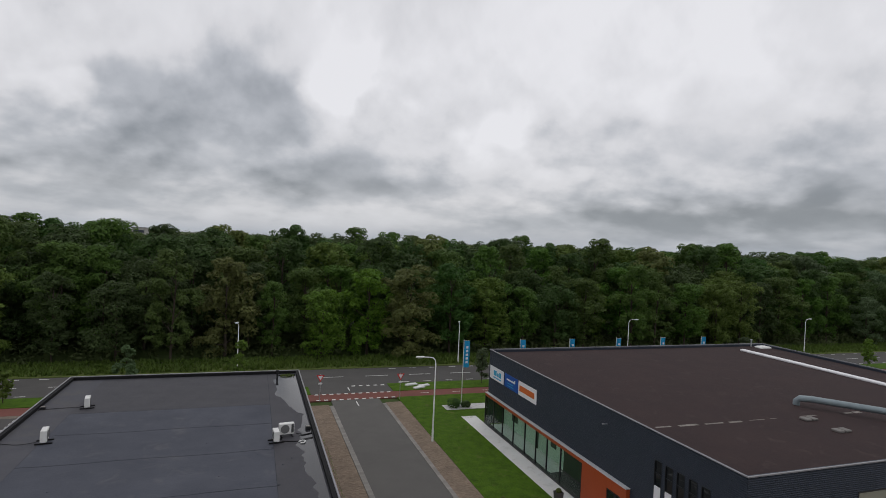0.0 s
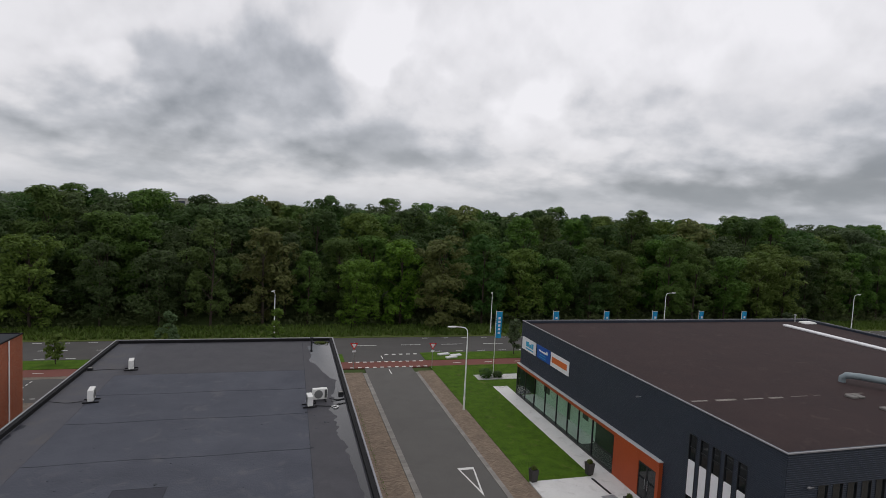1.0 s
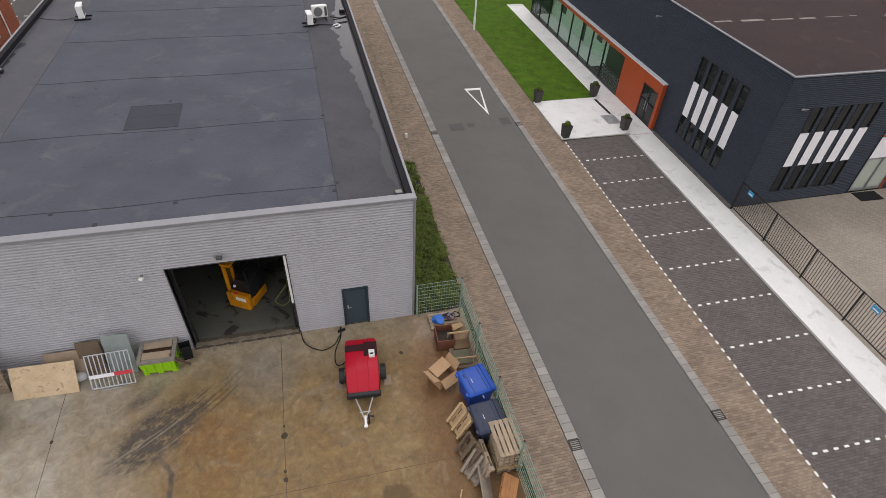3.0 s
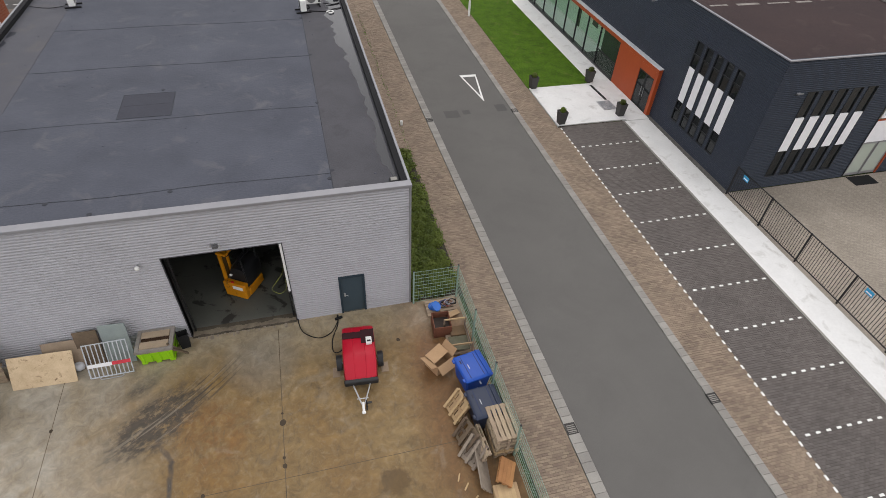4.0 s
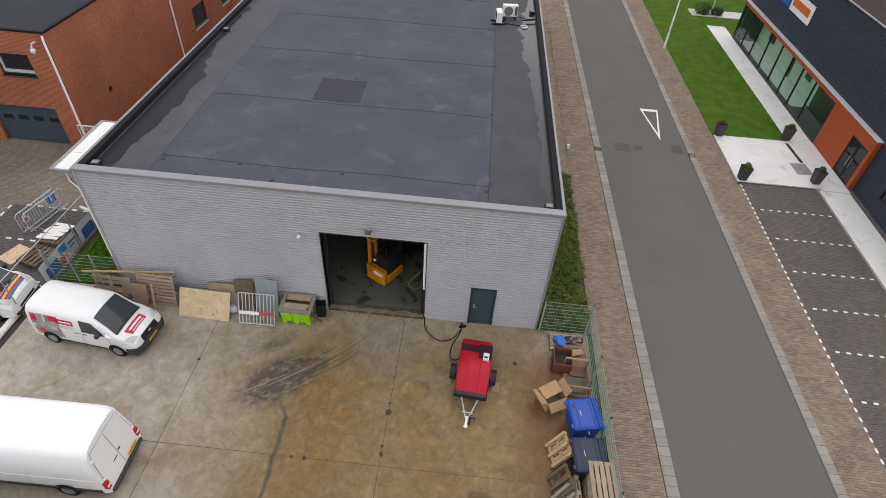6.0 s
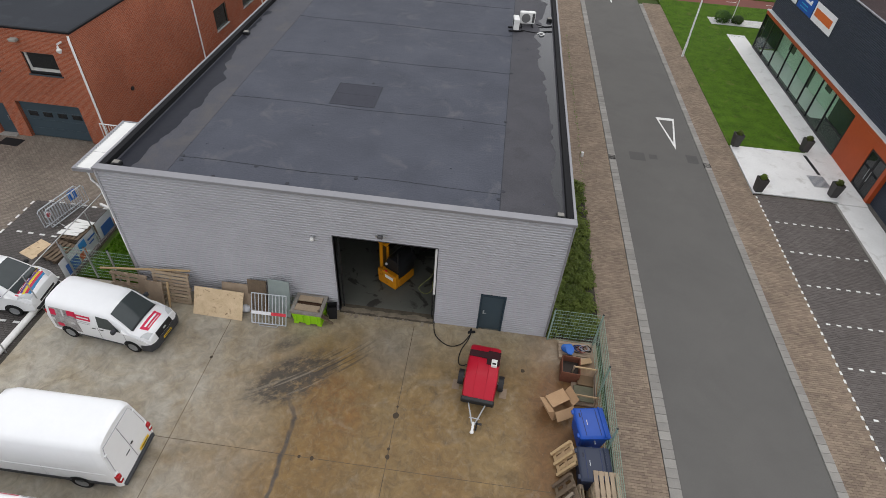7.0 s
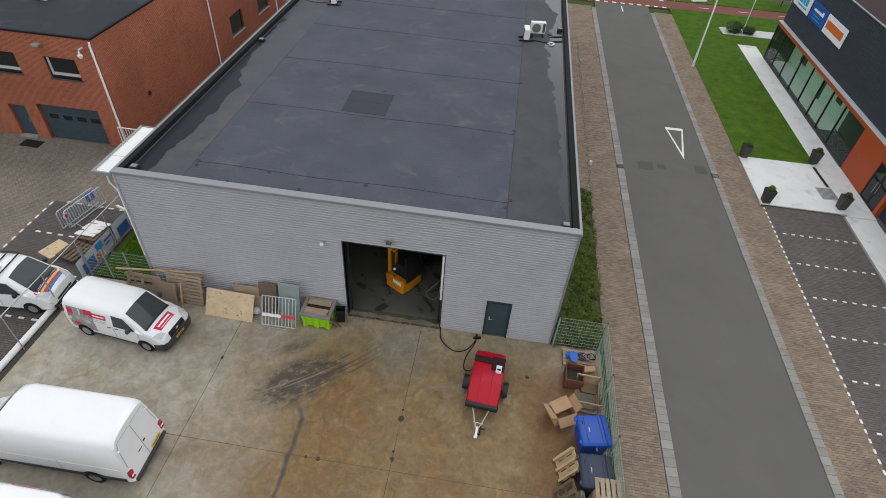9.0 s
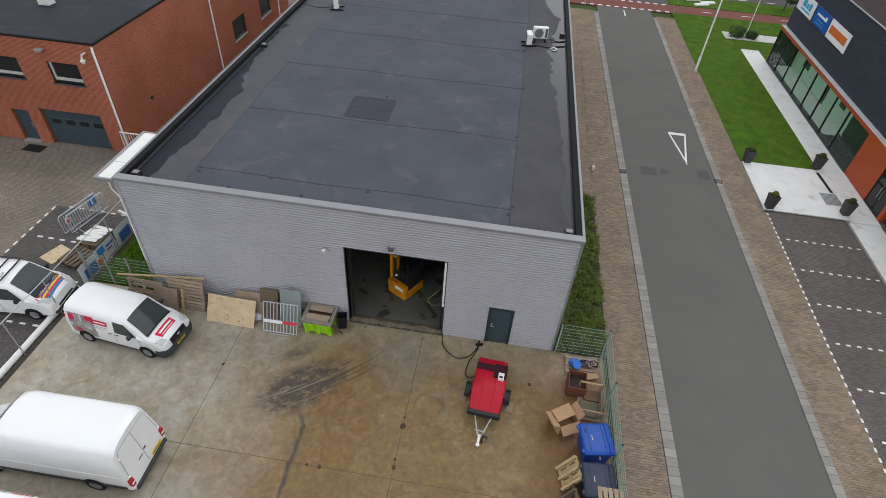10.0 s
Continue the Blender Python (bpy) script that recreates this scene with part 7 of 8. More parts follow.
def bar_fence():
    BLK = plain("black_steel", (0.012, 0.012, 0.013), .45)
    f = thing("bar_fence", "black steel bar fence along the east yard", "fence", EAST_TURN)
    x, h = 18.84, 1.8
    y = 4.2
    part("top_rail", Geo().box(x - .02, -14, h - .04, x + .02, 4.25, h), BLK, f)
    part("bottom_rail", Geo().box(x - .02, -14, .12, x + .02, 4.25, .16), BLK, f)
    while y > -14:
        part("post", Geo().cbox(x - .035, y - .035, 0, x + .035, y + .035, h + .02, .005), BLK, f)
        y -= 2.76
    me = Geo().box(-.009, -.009, .16, .009, .009, h - .04).mesh("bar", BLK)
    y = 4.1
    while y > -13.9:
        o = new("bar", me)
        o.parent, o.location = f, (x, y, 0)
        y -= .138
    for y in (3.4, -4.9):
        s = thing("fence_sign", "small blue and white sign on the bar fence", "sign", EAST_TURN @ pose(x - .03, y, 1.45), group="fence signs")
        part("plate", Geo().box(-.01, -.2, 0, 0, .2, .26), plain("fence_sign_blue", (0.03, 0.30, 0.55)), s)
        part("mark", Geo().box(-.013, -.15, .06, -.01, .15, .12), WHITE_PANEL, s)


bar_fence()

# ---- terrace and lawn ----
def planter(x, y, turn):
    p = thing("planter", "tall dark grey planter with clipped bush", "planter", pose(x, y, .03, 0, 0, turn), group="entrance planters")
    part("pot", Geo().loft([[(sx * a, sy * a, z) for sx, sy in ((-1, -1), (1, -1), (1, 1), (-1, 1))] for a, z in ((.20, 0), (.27, .85), (.24, .85), (.22, .74))]), mat("charcoal_pot", (0.075, 0.072, 0.07), (0.055, 0.053, 0.051), 4.0, .6), p)
    part("soil", Geo().box(-.22, -.22, .70, .22, .22, .76), JOINT, p)
    g = Geo()
    leaf_cloud(g, [((0, 0, .93), (.2, .18))], 320, .05, random.Random(int(x * 7 + y)))
    part("bush", g, HEDGE_LEAF, p)


for x, y in ((12.6, 17.95), (17.05, 18.2), (12.62, 13.0), (16.98, 13.3)):
    planter(x, y, 4)
dm = thing("entrance_grate", "grey metal entrance grate set in the terrace", "grate", pose(16.72, 14.65, .035, 0, 0, 2))
part("frame", Geo().cbox(-.5, -.6, 0, .5, .6, .02, .005), STEEL, dm)
for i in range(9):
    part("slat", Geo().box(-.45, -.52 + i * .125, .02, .45, -.46 + i * .125, .028), plain("grate_dark", (0.24, 0.26, 0.28)), dm)
solo("drain_slot", Geo().cbox(-.10, -1.1, 0, .10, 1.1, .006, .002), BLACK_FRAME, "black drain slot in the walkway", "drain", "structure", m=pose(16.98, 16.5, .035, 0, 0, 3))
solo("door_mat", Geo().cbox(-.8, -.42, 0, .8, .42, .02, .006), BLACK_RUBBER, "black rubber mat before the entrance", "mat", m=pose(27.75, 3.75, -.02, 0, 0, -2))
solo("door_mat", Geo().cbox(-.6, -.35, 0, .6, .35, .02, .006), BLACK_RUBBER, "black mat before the brick unit door", "mat", m=pose(-30.6, 9.3, -.02, 0, 0, -2))
sheet("gravel_bed", 16.3, 40.3, 22.5, 42.1, .06, .1, mat("white_gravel", (0.62, 0.62, 0.60), (0.40, 0.40, 0.39), 3.0, .9, fine=30, bump=.6, bump_scale=25), "white gravel bed on the lawn", "bed")
for x, y, r in ((17.35, 41.1, .8), (18.75, 41.0, .55)):
    g = Geo()
    leaf_cloud(g, [((0, 0, r * .6), (r, r * .75)), ((r * .5, .2, r * .5), (r * .6, r * .5))], 900, .09, random.Random(int(x)))
    solo("round_shrub", g, LEAF[1], "round dark green shrub by the gravel bed", "shrub", m=pose(x, y, .04))

g = Geo()
rng = random.Random(21)
for i in range(230):
    y = rng.uniform(.1, 11.45)
    x = rng.uniform(.25, 2.2)
    leaf_cloud(g, [((x, y, .12), (.30, .24 + .08 * rng.random()))], 56, .09, rng, .6)
for i in range(260):
    x, y = rng.uniform(.2, 2.2), rng.uniform(.1, 7.5)
    leaf_cloud(g, [((x, y, .10), (.26, .2))], 60, .06, rng, .6)
solo("ground_cover", g, HEDGE_LEAF, "dense green ground cover beside the grey hall", "ground cover", "stuff")


def tufts(name, x0, y0, x1, y1, n, h, label, holes=(), mtl=None):
    g = Geo()
    rng = random.Random(len(name) * 7)
    for _ in range(n):
        x, y = rng.uniform(x0, x1), rng.uniform(y0, y1)
        for _ in range(3):
            a, s = rng.uniform(0, math.tau), h * rng.uniform(.5, 1.2)
            dx, dy = math.cos(a) * s * .6, math.sin(a) * s * .6
            wx, wy = -math.sin(a) * s * .22, math.cos(a) * s * .22
            g.add([(x - wx, y - wy, .0), (x + wx, y + wy, .0), (x + dx, y + dy, s)], [(0, 1, 2)])
    o = solo(name, g, mtl or BLADE, label, "grass", "stuff")
    o.location.z = .03
    return o


tufts("lawn_grass", 12.25, 18.0, 17.1, 46.1, 15000, .04, "short lawn grass blades")
tufts("lawn_grass_back", 17.2, 37.4, 24, 46.1, 5000, .04, "short lawn grass blades")
tufts("verge_grass", -80, 61.6, 140, 68.5, 14000, .5, "rough tall grass below the wood", mtl=VERGE_BLADE)
tufts("patch_grass", -20.5, .2, -17.8, 5.5, 3000, .1, "rough grass beside the hall")
tufts("kerb_weeds", 2.3, -12, 2.5, 34, 900, .05, "small weeds along the pavement edge")

# street fittings
for x, y in ((10.22, -7.2), (4.38, -7.15), (10.22, 15.1), (4.38, 14.9)):
    gr = thing("gully_grate", "dark cast iron gully grate in the kerb", "drain", pose(x, y, .024), group="gully grates")
    part("frame", Geo().box(-.2, -.22, -.05, .2, -.18, .004).box(-.2, .18, -.05, .2, .22, .004).box(-.2, -.18, -.05, -.16, .18, .004).box(.16, -.18, -.05, .2, .18, .004), mat("cast_iron", (0.05, 0.048, 0.046)), gr)
    part("pit", Geo().box(-.16, -.18, -.05, .16, .18, -.02), BLACK_FRAME, gr)
    for i in range(5):
        part("bar", Geo().box(-.16, -.15 + .075 * i, -.02, .16, -.12 + .075 * i, .003), mat("cast_iron_bar", (0.06, 0.057, 0.054)), gr)
for x, y in ((15.2, 50.9), (16.6, 50.2), (15.8, 49.4)):
    solo("kerb_block", Geo().cbox(-.8, -.25, 0, .8, .25, .22, .05), WHITE_PANEL, "white concrete block at the junction", "block", m=pose(x, y, .04, 0, 0, 18), group="white blocks")
solo("marker_box", Geo().cbox(-.08, -.08, 0, .08, .08, .3, .02), WHITE_PLASTIC, "small white marker box by the pavement", "marker", m=pose(2.5, 14.6, 0))
# slab joints
for i, (x0, y0, x1, y1) in enumerate(((-5.56, -13, -5.535, -.35), (-13.2, -13, -13.18, -.2), (-20.8, -6.69, 2.15, -6.67))):
    solo("slab_joint", Geo().box(x0, y0, -.002, x1, y1, .003), mat("joint_dark", (0.06, 0.045, 0.032), (0.15, 0.115, 0.075), 1.5), "dark expansion joint in the yard slab", "joint", "structure")
for x, y, r in ((-5.54, -4.62, .13), (-5.55, -4.25, .05), (-5.56, -5.95, .06), (-5.55, -6.25, .09), (-8.1, -6.68, .08), (-8.55, -6.68, .06), (-13.2, -3.2, .07), (-.9, -1.9, .09)):
    solo("oil_spot", Geo().loft([[(x + r * q * math.cos(k * math.tau / 16) * (1 + .35 * noise.noise((x * 9 + math.cos(k * math.tau / 16), y * 7 + math.sin(k * math.tau / 16), 2))), y + r * q * 1.2 * math.sin(k * math.tau / 16) * (1 + .35 * noise.noise((x * 5 + math.sin(k * math.tau / 16), y * 9 + math.cos(k * math.tau / 16), 6))), h) for k in range(16)] for q, h in ((.85, 0), (.8, .004))]), mat("oil_dark", (0.07, 0.052, 0.034), (0.045, 0.035, 0.026), 6.0), "dark oil spot on the slab", "stain", "structure")

# ---- vehicles ----
VAN_WHITE = mat("white_van_paint", (0.78, 0.79, 0.80), (0.74, 0.75, 0.76), 1.0, .3, coat=.4, fine=6)
BUMPER = plain("dark_bumper", (0.045, 0.047, 0.052), .55)
CAR_GLASS = plain("tinted_car_glass", (0.045, 0.056, 0.058), .08)
LAMP_CLEAR = plain("headlight", (0.55, 0.57, 0.58), .15)
LAMP_RED = plain("tail_light_red", (0.40, 0.01, 0.015), .2)
PLATE_YELLOW = plain("yellow_plate", (0.75, 0.48, 0.02), .5)
PINK_RED = plain("crimson_sticker", (0.62, 0.015, 0.07), .4)


def van_section(s, w, zb, belt, roof, inset, crown=.05):
    """Cross-section at s metres behind the nose, nose towards +x."""
    half = [(w * .93, zb), (w, zb + .10), (w, belt), (w - inset * .55, roof - .22), (w - inset, roof - .08), (w - inset - .10, roof - .015), ((w - inset) * .5, roof + crown * .6), (0.001, roof + crown)]
    return [(-s, y, z) for y, z in half] + [(-s, -y, z) for y, z in half[::-1]]


def van(name, label, m, st, axles, r, tail=0.0, category="van"):
    """st: stations (s, half width, bottom, belt, roof, inset); tail: lean of the back."""
    v = thing(name, label, category, m)
    rings = [van_section(*a) for a in st]
    for k in (-1, -2):
        rings[k] = [(x + tail * max(0, z - .5), y, z) for x, y, z in rings[k]]
    body = part("body", Geo().loft(rings), VAN_WHITE, v, "white painted bodywork", smooth=28)
    L = st[-1][0]
    part("underbody", Geo().cbox(-L + .1, -st[4][1] + .12, .2, -.15, st[4][1] - .12, .42, .02), BLACK_RUBBER, v)
    for s in axles:
        for side in (-1, 1):
            w = st[4][1]
            part("wheel_arch", Geo().loft([[(-s + rad * math.cos(k * math.pi / 12), side * (w + o), r + rad * math.sin(k * math.pi / 12)) for k in range(13)] for rad, o in ((r * 1.2, .012), (r * .98, .012))], False, False), BLACK_RUBBER, v)
            wheel(v, -s, side * (w - .08), r, .22, "y", plain("rim_grey", (0.32, 0.33, 0.34), .4, .5))
    return v, rings


def on_body(st, s, y, lift=.012):
    """Point on top of the bodywork at s behind the nose and y across."""
    k = max(i for i in range(len(st) - 1) if st[i][0] <= s or i == 0)
    f = (s - st[k][0]) / (st[k + 1][0] - st[k][0])
    hit = []
    for a in (st[k], st[k + 1]):
        prof = van_section(*a)[2:8]
        z = prof[0][2]
        for p, q in zip(prof, prof[1:]):
            if min(p[1], q[1]) <= abs(y) <= max(p[1], q[1]) and p[1] != q[1]:
                z = p[2] + (q[2] - p[2]) * (abs(y) - p[1]) / (q[1] - p[1])
        hit.append(z)
    return Vector((-s, y, hit[0] + (hit[1] - hit[0]) * f + lift))


def draped(st, corners, lift=.012, n=6):
    """A skin over the bonnet between four (s, y) corners."""
    (a, b, c, d) = [Vector(p) for p in corners]
    rows = []
    for i in range(n + 1):
        u = i / n
        l, r = a.lerp(d, u), b.lerp(c, u)
        rows.append([on_body(st, *l.lerp(r, k / n), lift) for k in range(n + 1)])
    return Geo().loft(rows, False, False)


def side_skin(st, s0, s1, z0, z1, side, lift=.006):
    """A flat print over the flank between two stations and two heights."""
    w, belt, roof, inset = st[6][1], st[6][3], st[6][4], st[6][5]

    def at(s, z):
        out = w if z <= belt else w - inset * .55 * (z - belt) / (roof - .22 - belt)
        return (-s, side * (out + lift), z)
    zs = sorted({z0, z1, *([belt] if z0 < belt < z1 else [])})
    rows = [[at(s0, z), at(s1, z)] for z in zs]
    return Geo().loft(rows, False, False)


# compact panel van, facing +x
st = [(0.0, .72, .32, .50, .66, .02), (.07, .87, .26, .66, .88, .05), (.28, .94, .24, .84, 1.02, .08), (.88, .955, .24, 1.06, 1.14, .10), (1.2, .955, .24, 1.10, 1.46, .15),
      (1.62, .955, .24, 1.12, 1.83, .19), (1.9, .955, .24, 1.12, 1.90, .19), (4.33, .955, .25, 1.12, 1.90, .19), (4.54, .94, .28, 1.12, 1.86, .21), (4.61, .90, .36, 1.10, 1.74, .24)]
v, R = van("delivery_van", "white panel van with crimson and photo graphics in the yard", pose(-15.2, -2.62, 0, 0, 0, -6.4) @ Matrix.Diagonal((.955, .955, .955, 1)), st, (.92, 3.80), .32)


def windscreen(v, R, label="large dark windscreen"):
    w = part("windscreen", Geo().loft([[Vector(p) * 1.0 + Vector((.02, 0, .018)) for p in R[i][5:11]] for i in (3, 4, 5)], False, False), CAR_GLASS, v, label, smooth=True)
    part("scuttle", Geo().loft([[Vector(p) + Vector((.06 + d, 0, .012)) for p in R[3][5:11]] for d in (-.07, .05)], False, False), BLACK_FRAME, w, "black wiper well")
    return w


windscreen(v, R)
SEAM_GREY = plain("seam_grey", (0.30, 0.30, 0.31))
PRINT_GREY = mat("collage_print", (0.10, 0.095, 0.10), (0.50, 0.48, 0.47), 5.0, .4, fine=14)
for side in (1, -1):
    y = side * .96
    part("side_window", Geo().plate([(-1.22, y * 1.0, 1.14), (-2.2, y * 1.0, 1.14), (-2.2, y * .895, 1.70), (-1.68, y * .90, 1.67)][::side], .02), CAR_GLASS, v)
    part("door_handle", Geo().cbox(-2.2, y - .015, .98, -2.02, y + .015, 1.02, .008), BUMPER, v)
    part("door_handle", Geo().cbox(-2.55, y - .015, .98, -2.37, y + .015, 1.02, .008), BUMPER, v)
    for x, lo, hi in ((-2.28, .4, 1.1), (-1.12, .4, 1.05), (-3.3, .5, 1.1)):
        part("door_seam", Geo().box(x, y - .006, lo, x + .012, y + .004, hi), SEAM_GREY, v)
    part("sill_strip", Geo().cbox(-3.45, y - .01, .30, -1.35, y + .012, .38, .01), BUMPER, v)
    mr = part("side_mirror", Geo().cbox(-1.50, y + side * .1 - .11, 1.12, -1.34, y + side * .1 + .11, 1.34, .05), BUMPER, v)
    part("headlight", draped(st, [(.10, side * .52), (.12, side * .82), (.46, side * .88), (.26, side * .60)], .05), LAMP_CLEAR, v, "clear headlight")
    part("photo_graphic", side_skin(st, 3.15, 4.36, .5, 1.66, side), PRINT_GREY, v, "grey and red photo print")
    for a, b, lo, hi in ((3.15, 3.55, 1.40, 1.66), (4.08, 4.34, 1.28, 1.58), (3.9, 4.2, .66, .86)):
        part("photo_patch", side_skin(st, a, b, lo, hi, side, .012), PINK_RED, v)
    for a, b, lo, hi in ((3.72, 3.8, 1.3, 1.66), (4.2, 4.36, .98, 1.15), (3.3, 3.5, .95, 1.1)):
        part("photo_patch", side_skin(st, a, b, lo, hi, side, .013), plain("photo_white", (0.62, 0.62, 0.62)), v)
    part("side_graphic", side_skin(st, 2.50, 3.22, 1.34, 1.58, side, .012), PINK_RED, v, "crimson lettering panel")
    part("graphic_bar", side_skin(st, 2.57, 3.12, 1.43, 1.50, side, .016), WHITE_PANEL, v)
    for z in (1.24, 1.16):
        part("graphic_line", side_skin(st, 2.55, 3.15, z, z + .025, side, .012), plain("fine_print", (0.45, 0.45, 0.46)), v)
    part("tail_light", Geo().cbox(-4.60, side * .84 - .06, 1.0, -4.52, side * .84 + .06, 1.45, .02), LAMP_RED, v)
part("front_bumper", Geo().loft([[(.05, y0 * .70, z) for y0, z in ((-1, .28), (1, .28), (1, .60), (-1, .60))], [(-.10, y0 * .93, z) for y0, z in ((-1, .24), (1, .24), (1, .64), (-1, .64))], [(-.50, y0 * .97, z) for y0, z in ((-1, .24), (1, .24), (1, .56), (-1, .56))]]), BUMPER, v, "dark grey bumper")
part("grille", Geo().plate([(.045, -.48, .68), (.045, .48, .68), (-.035, .46, .94), (-.035, -.46, .94)], .03), BLACK_FRAME, v)
part("badge", Geo().tube([(.0, 0, .83), (.035, 0, .815)], .08, 14), STEEL, v)
part("licence_plate", Geo().box(.05, -.26, .40, .062, .26, .51), PLATE_YELLOW, v, "yellow plate")
part("plate_bar", Geo().box(.062, -.2, .435, .065, .2, .475), BLACK_FRAME, v)
part("bonnet_sticker", draped(st, [(.30, -.52), (.30, .40), (.64, .44), (.64, -.56)], .012), PINK_RED, v, "crimson sticker with pale lettering")
part("sticker_bar", draped(st, [(.45, -.42), (.45, .32), (.53, .33), (.53, -.44)], .032), WHITE_PANEL, v)
part("sticker_bar", draped(st, [(.345, -.42), (.345, .30), (.375, .30), (.375, -.42)], .03, 6), WHITE_PANEL, v)
part("wiper", Geo().tube([(-.92, -.5, 1.21), (-1.22, .1, 1.52)], .012, 5).tube([(-.92, .1, 1.21), (-1.22, .6, 1.49)], .012, 5), BLACK_RUBBER, v)

# long high van, its back towards +x
TAIL = .09   # how far the back leans in per metre of height
st2 = [(0.0, .72, .36, .55, .70, .02), (.12, .88, .28, .70, .95, .06), (.45, .96, .26, .95, 1.15, .10), (.95, .985, .26, 1.15, 1.36, .12), (1.3, .99, .26, 1.2, 1.75, .2),
       (1.95, .99, .26, 1.25, 2.42, .20), (2.4, .99, .28, 1.25, 2.56, .17), (5.7, .99, .30, 1.25, 2.56, .17), (6.03, .98, .30, 1.25, 2.53, .19), (6.13, .955, .34, 1.25, 2.46, .22)]


def high_van(name, label, m):
    v, R = van(name, label, m, st2, (1.05, 4.75), .34, TAIL)
    part("windscreen", Geo().loft([[Vector(p) + Vector((.03, 0, .02)) for p in R[i][4:12]] for i in (3, 4, 5)], False, False), CAR_GLASS, v, smooth=True)
    part("rear_bumper", Geo().cbox(-6.20, -.90, .32, -6.08, .90, .48, .03), BUMPER, v)
    part("front_bumper", Geo().cbox(-.22, -.9, .28, .06, .9, .62, .06), BUMPER, v)
    RIM = plain("door_gap", (0.36, 0.36, 0.38))
    for side in (1, -1):
        y = side * .99
        back = lambda z: -6.13 - .022 + TAIL * max(0, z - .5)
        y0, y1 = side * .015, side * .80
        dd = part("rear_door", Geo().plate([(back(.56), y0, .56), (back(.56), y1 * 1.06, .56), (back(1.25), y1 * 1.06, 1.25), (back(2.1), y1 * .94, 2.1), (back(2.3), y1 * .86, 2.3), (back(2.3), y0, 2.3)][::-side], .03), VAN_WHITE, v, "white rear door leaf")
        part("door_rim", Geo().tube([(back(.56), y1 * 1.07, .56), (back(1.25), y1 * 1.07, 1.25), (back(2.1), y1 * .95, 2.1), (back(2.31), y1 * .86, 2.31), (back(2.31), y0, 2.31)], .009, 5), RIM, dd)
        part("hinge", Geo().cbox(back(1.13) - .03, side * .87 - .05, 1.1, back(1.13) + .02, side * .87 + .05, 1.16, .01), VAN_WHITE, dd)
        part("hinge", Geo().cbox(back(2.03) - .03, side * .78 - .05, 2.0, back(2.03) + .02, side * .78 + .05, 2.06, .01), VAN_WHITE, dd)
        tl = part("tail_light", Geo().cbox(-6.17, side * .90 - .08, .66, -6.02, side * .90 + .08, 1.04, .02), LAMP_RED, v, "red tail light cluster")
        part("lamp_segment", Geo().cbox(-6.178, side * .90 - .07, .80, -6.165, side * .90 + .07, .88, .004), WHITE_PANEL, tl)
        part("sill_strip", Geo().cbox(-5.9, y - .02, .42, -1.5, y + .02, .58, .01), BUMPER, v, "black side rubbing strip")
        part("swage_line", Geo().cbox(-5.8, y - .004, 1.12, -1.6, y + .012, 1.16, .004), VAN_WHITE, v)
        part("side_window", Geo().plate([(-1.4, y * .99, 1.28), (-2.3, y * .99, 1.28), (-2.3, y * .86, 1.95), (-1.85, y * .87, 1.9)][::side], .02), CAR_GLASS, v)
        part("panel_seam", Geo().box(-3.75, y - .004, .6, -3.738, y + .006, 1.2), RIM, v)
    part("door_gap", Geo().tube([(-6.158, 0, .56), (-6.155 + TAIL * 1.8, 0, 2.3)], .008, 5), RIM, v)
    part("door_handle", Geo().cbox(-6.10, -.16, 1.2, -6.05, -.04, 1.27, .01), BLACK_FRAME, v)
    part("door_lock", Geo().cbox(-6.11, .08, 1.12, -6.06, .3, 1.16, .01), BLACK_FRAME, v)
    part("licence_plate", Geo().box(-6.185, -.68, .62, -6.165, -.16, .74), PLATE_YELLOW, v, "yellow plate")
    part("plate_bar", Geo().box(-6.188, -.62, .66, -6.185, -.22, .70), BLACK_FRAME, v)
    part("high_brake_light", Geo().cbox(-5.90, -.2, 2.40, -5.84, .2, 2.45, .01), BLACK_FRAME, v)
    return v


high_van("delivery_van", "long white high-roof van seen from behind", pose(-19.72, -7.74, 0, 0, 0, 180.5))
hv = high_van("delivery_van", "long white van with red and grey roof-edge graphics", pose(-20.1, -10.9, 0, 0, 0, 180))
for i, (a, b, mtl) in enumerate(((-5.95, -5.1, plain("print_grey", (0.25, 0.25, 0.27))), (-5.0, -4.3, PINK_RED), (-4.2, -3.1, plain("print_mid", (0.4, 0.38, 0.38))), (-3.0, -2.2, PINK_RED))):
    part("roof_edge_print", Geo().plate([(a, -.835, 2.50), (b, -.835, 2.50), (b, -.91, 2.2), (a, -.91, 2.2)][::-1], .01), mtl, hv)
for x in (-5.4, -4.9, -3.4, -2.9):
    part("roof_stud", Geo().tube([(x, -.45, 2.58), (x, -.45, 2.62)], .02, 6), BLACK_FRAME, hv)

# white service van with striped bonnet
st3 = [(0.0, .70, .32, .48, .62, .02), (.08, .86, .24, .60, .84, .06), (.28, .93, .22, .82, 1.00, .10), (.66, .95, .22, 1.02, 1.14, .12), (.98, .95, .22, 1.06, 1.42, .16),
       (1.45, .95, .22, 1.08, 1.80, .22), (1.8, .95, .22, 1.08, 1.88, .22), (4.1, .95, .24, 1.08, 1.87, .22), (4.3, .93, .28, 1.08, 1.82, .24), (4.38, .88, .36, 1.06, 1.70, .28)]
v, R = van("service_van", "white service van with rainbow-striped bonnet and roof rack", pose(-20.95, -1.45, -.02, 0, 0, 5), st3, (.88, 3.4), .31)
windscreen(v, R)
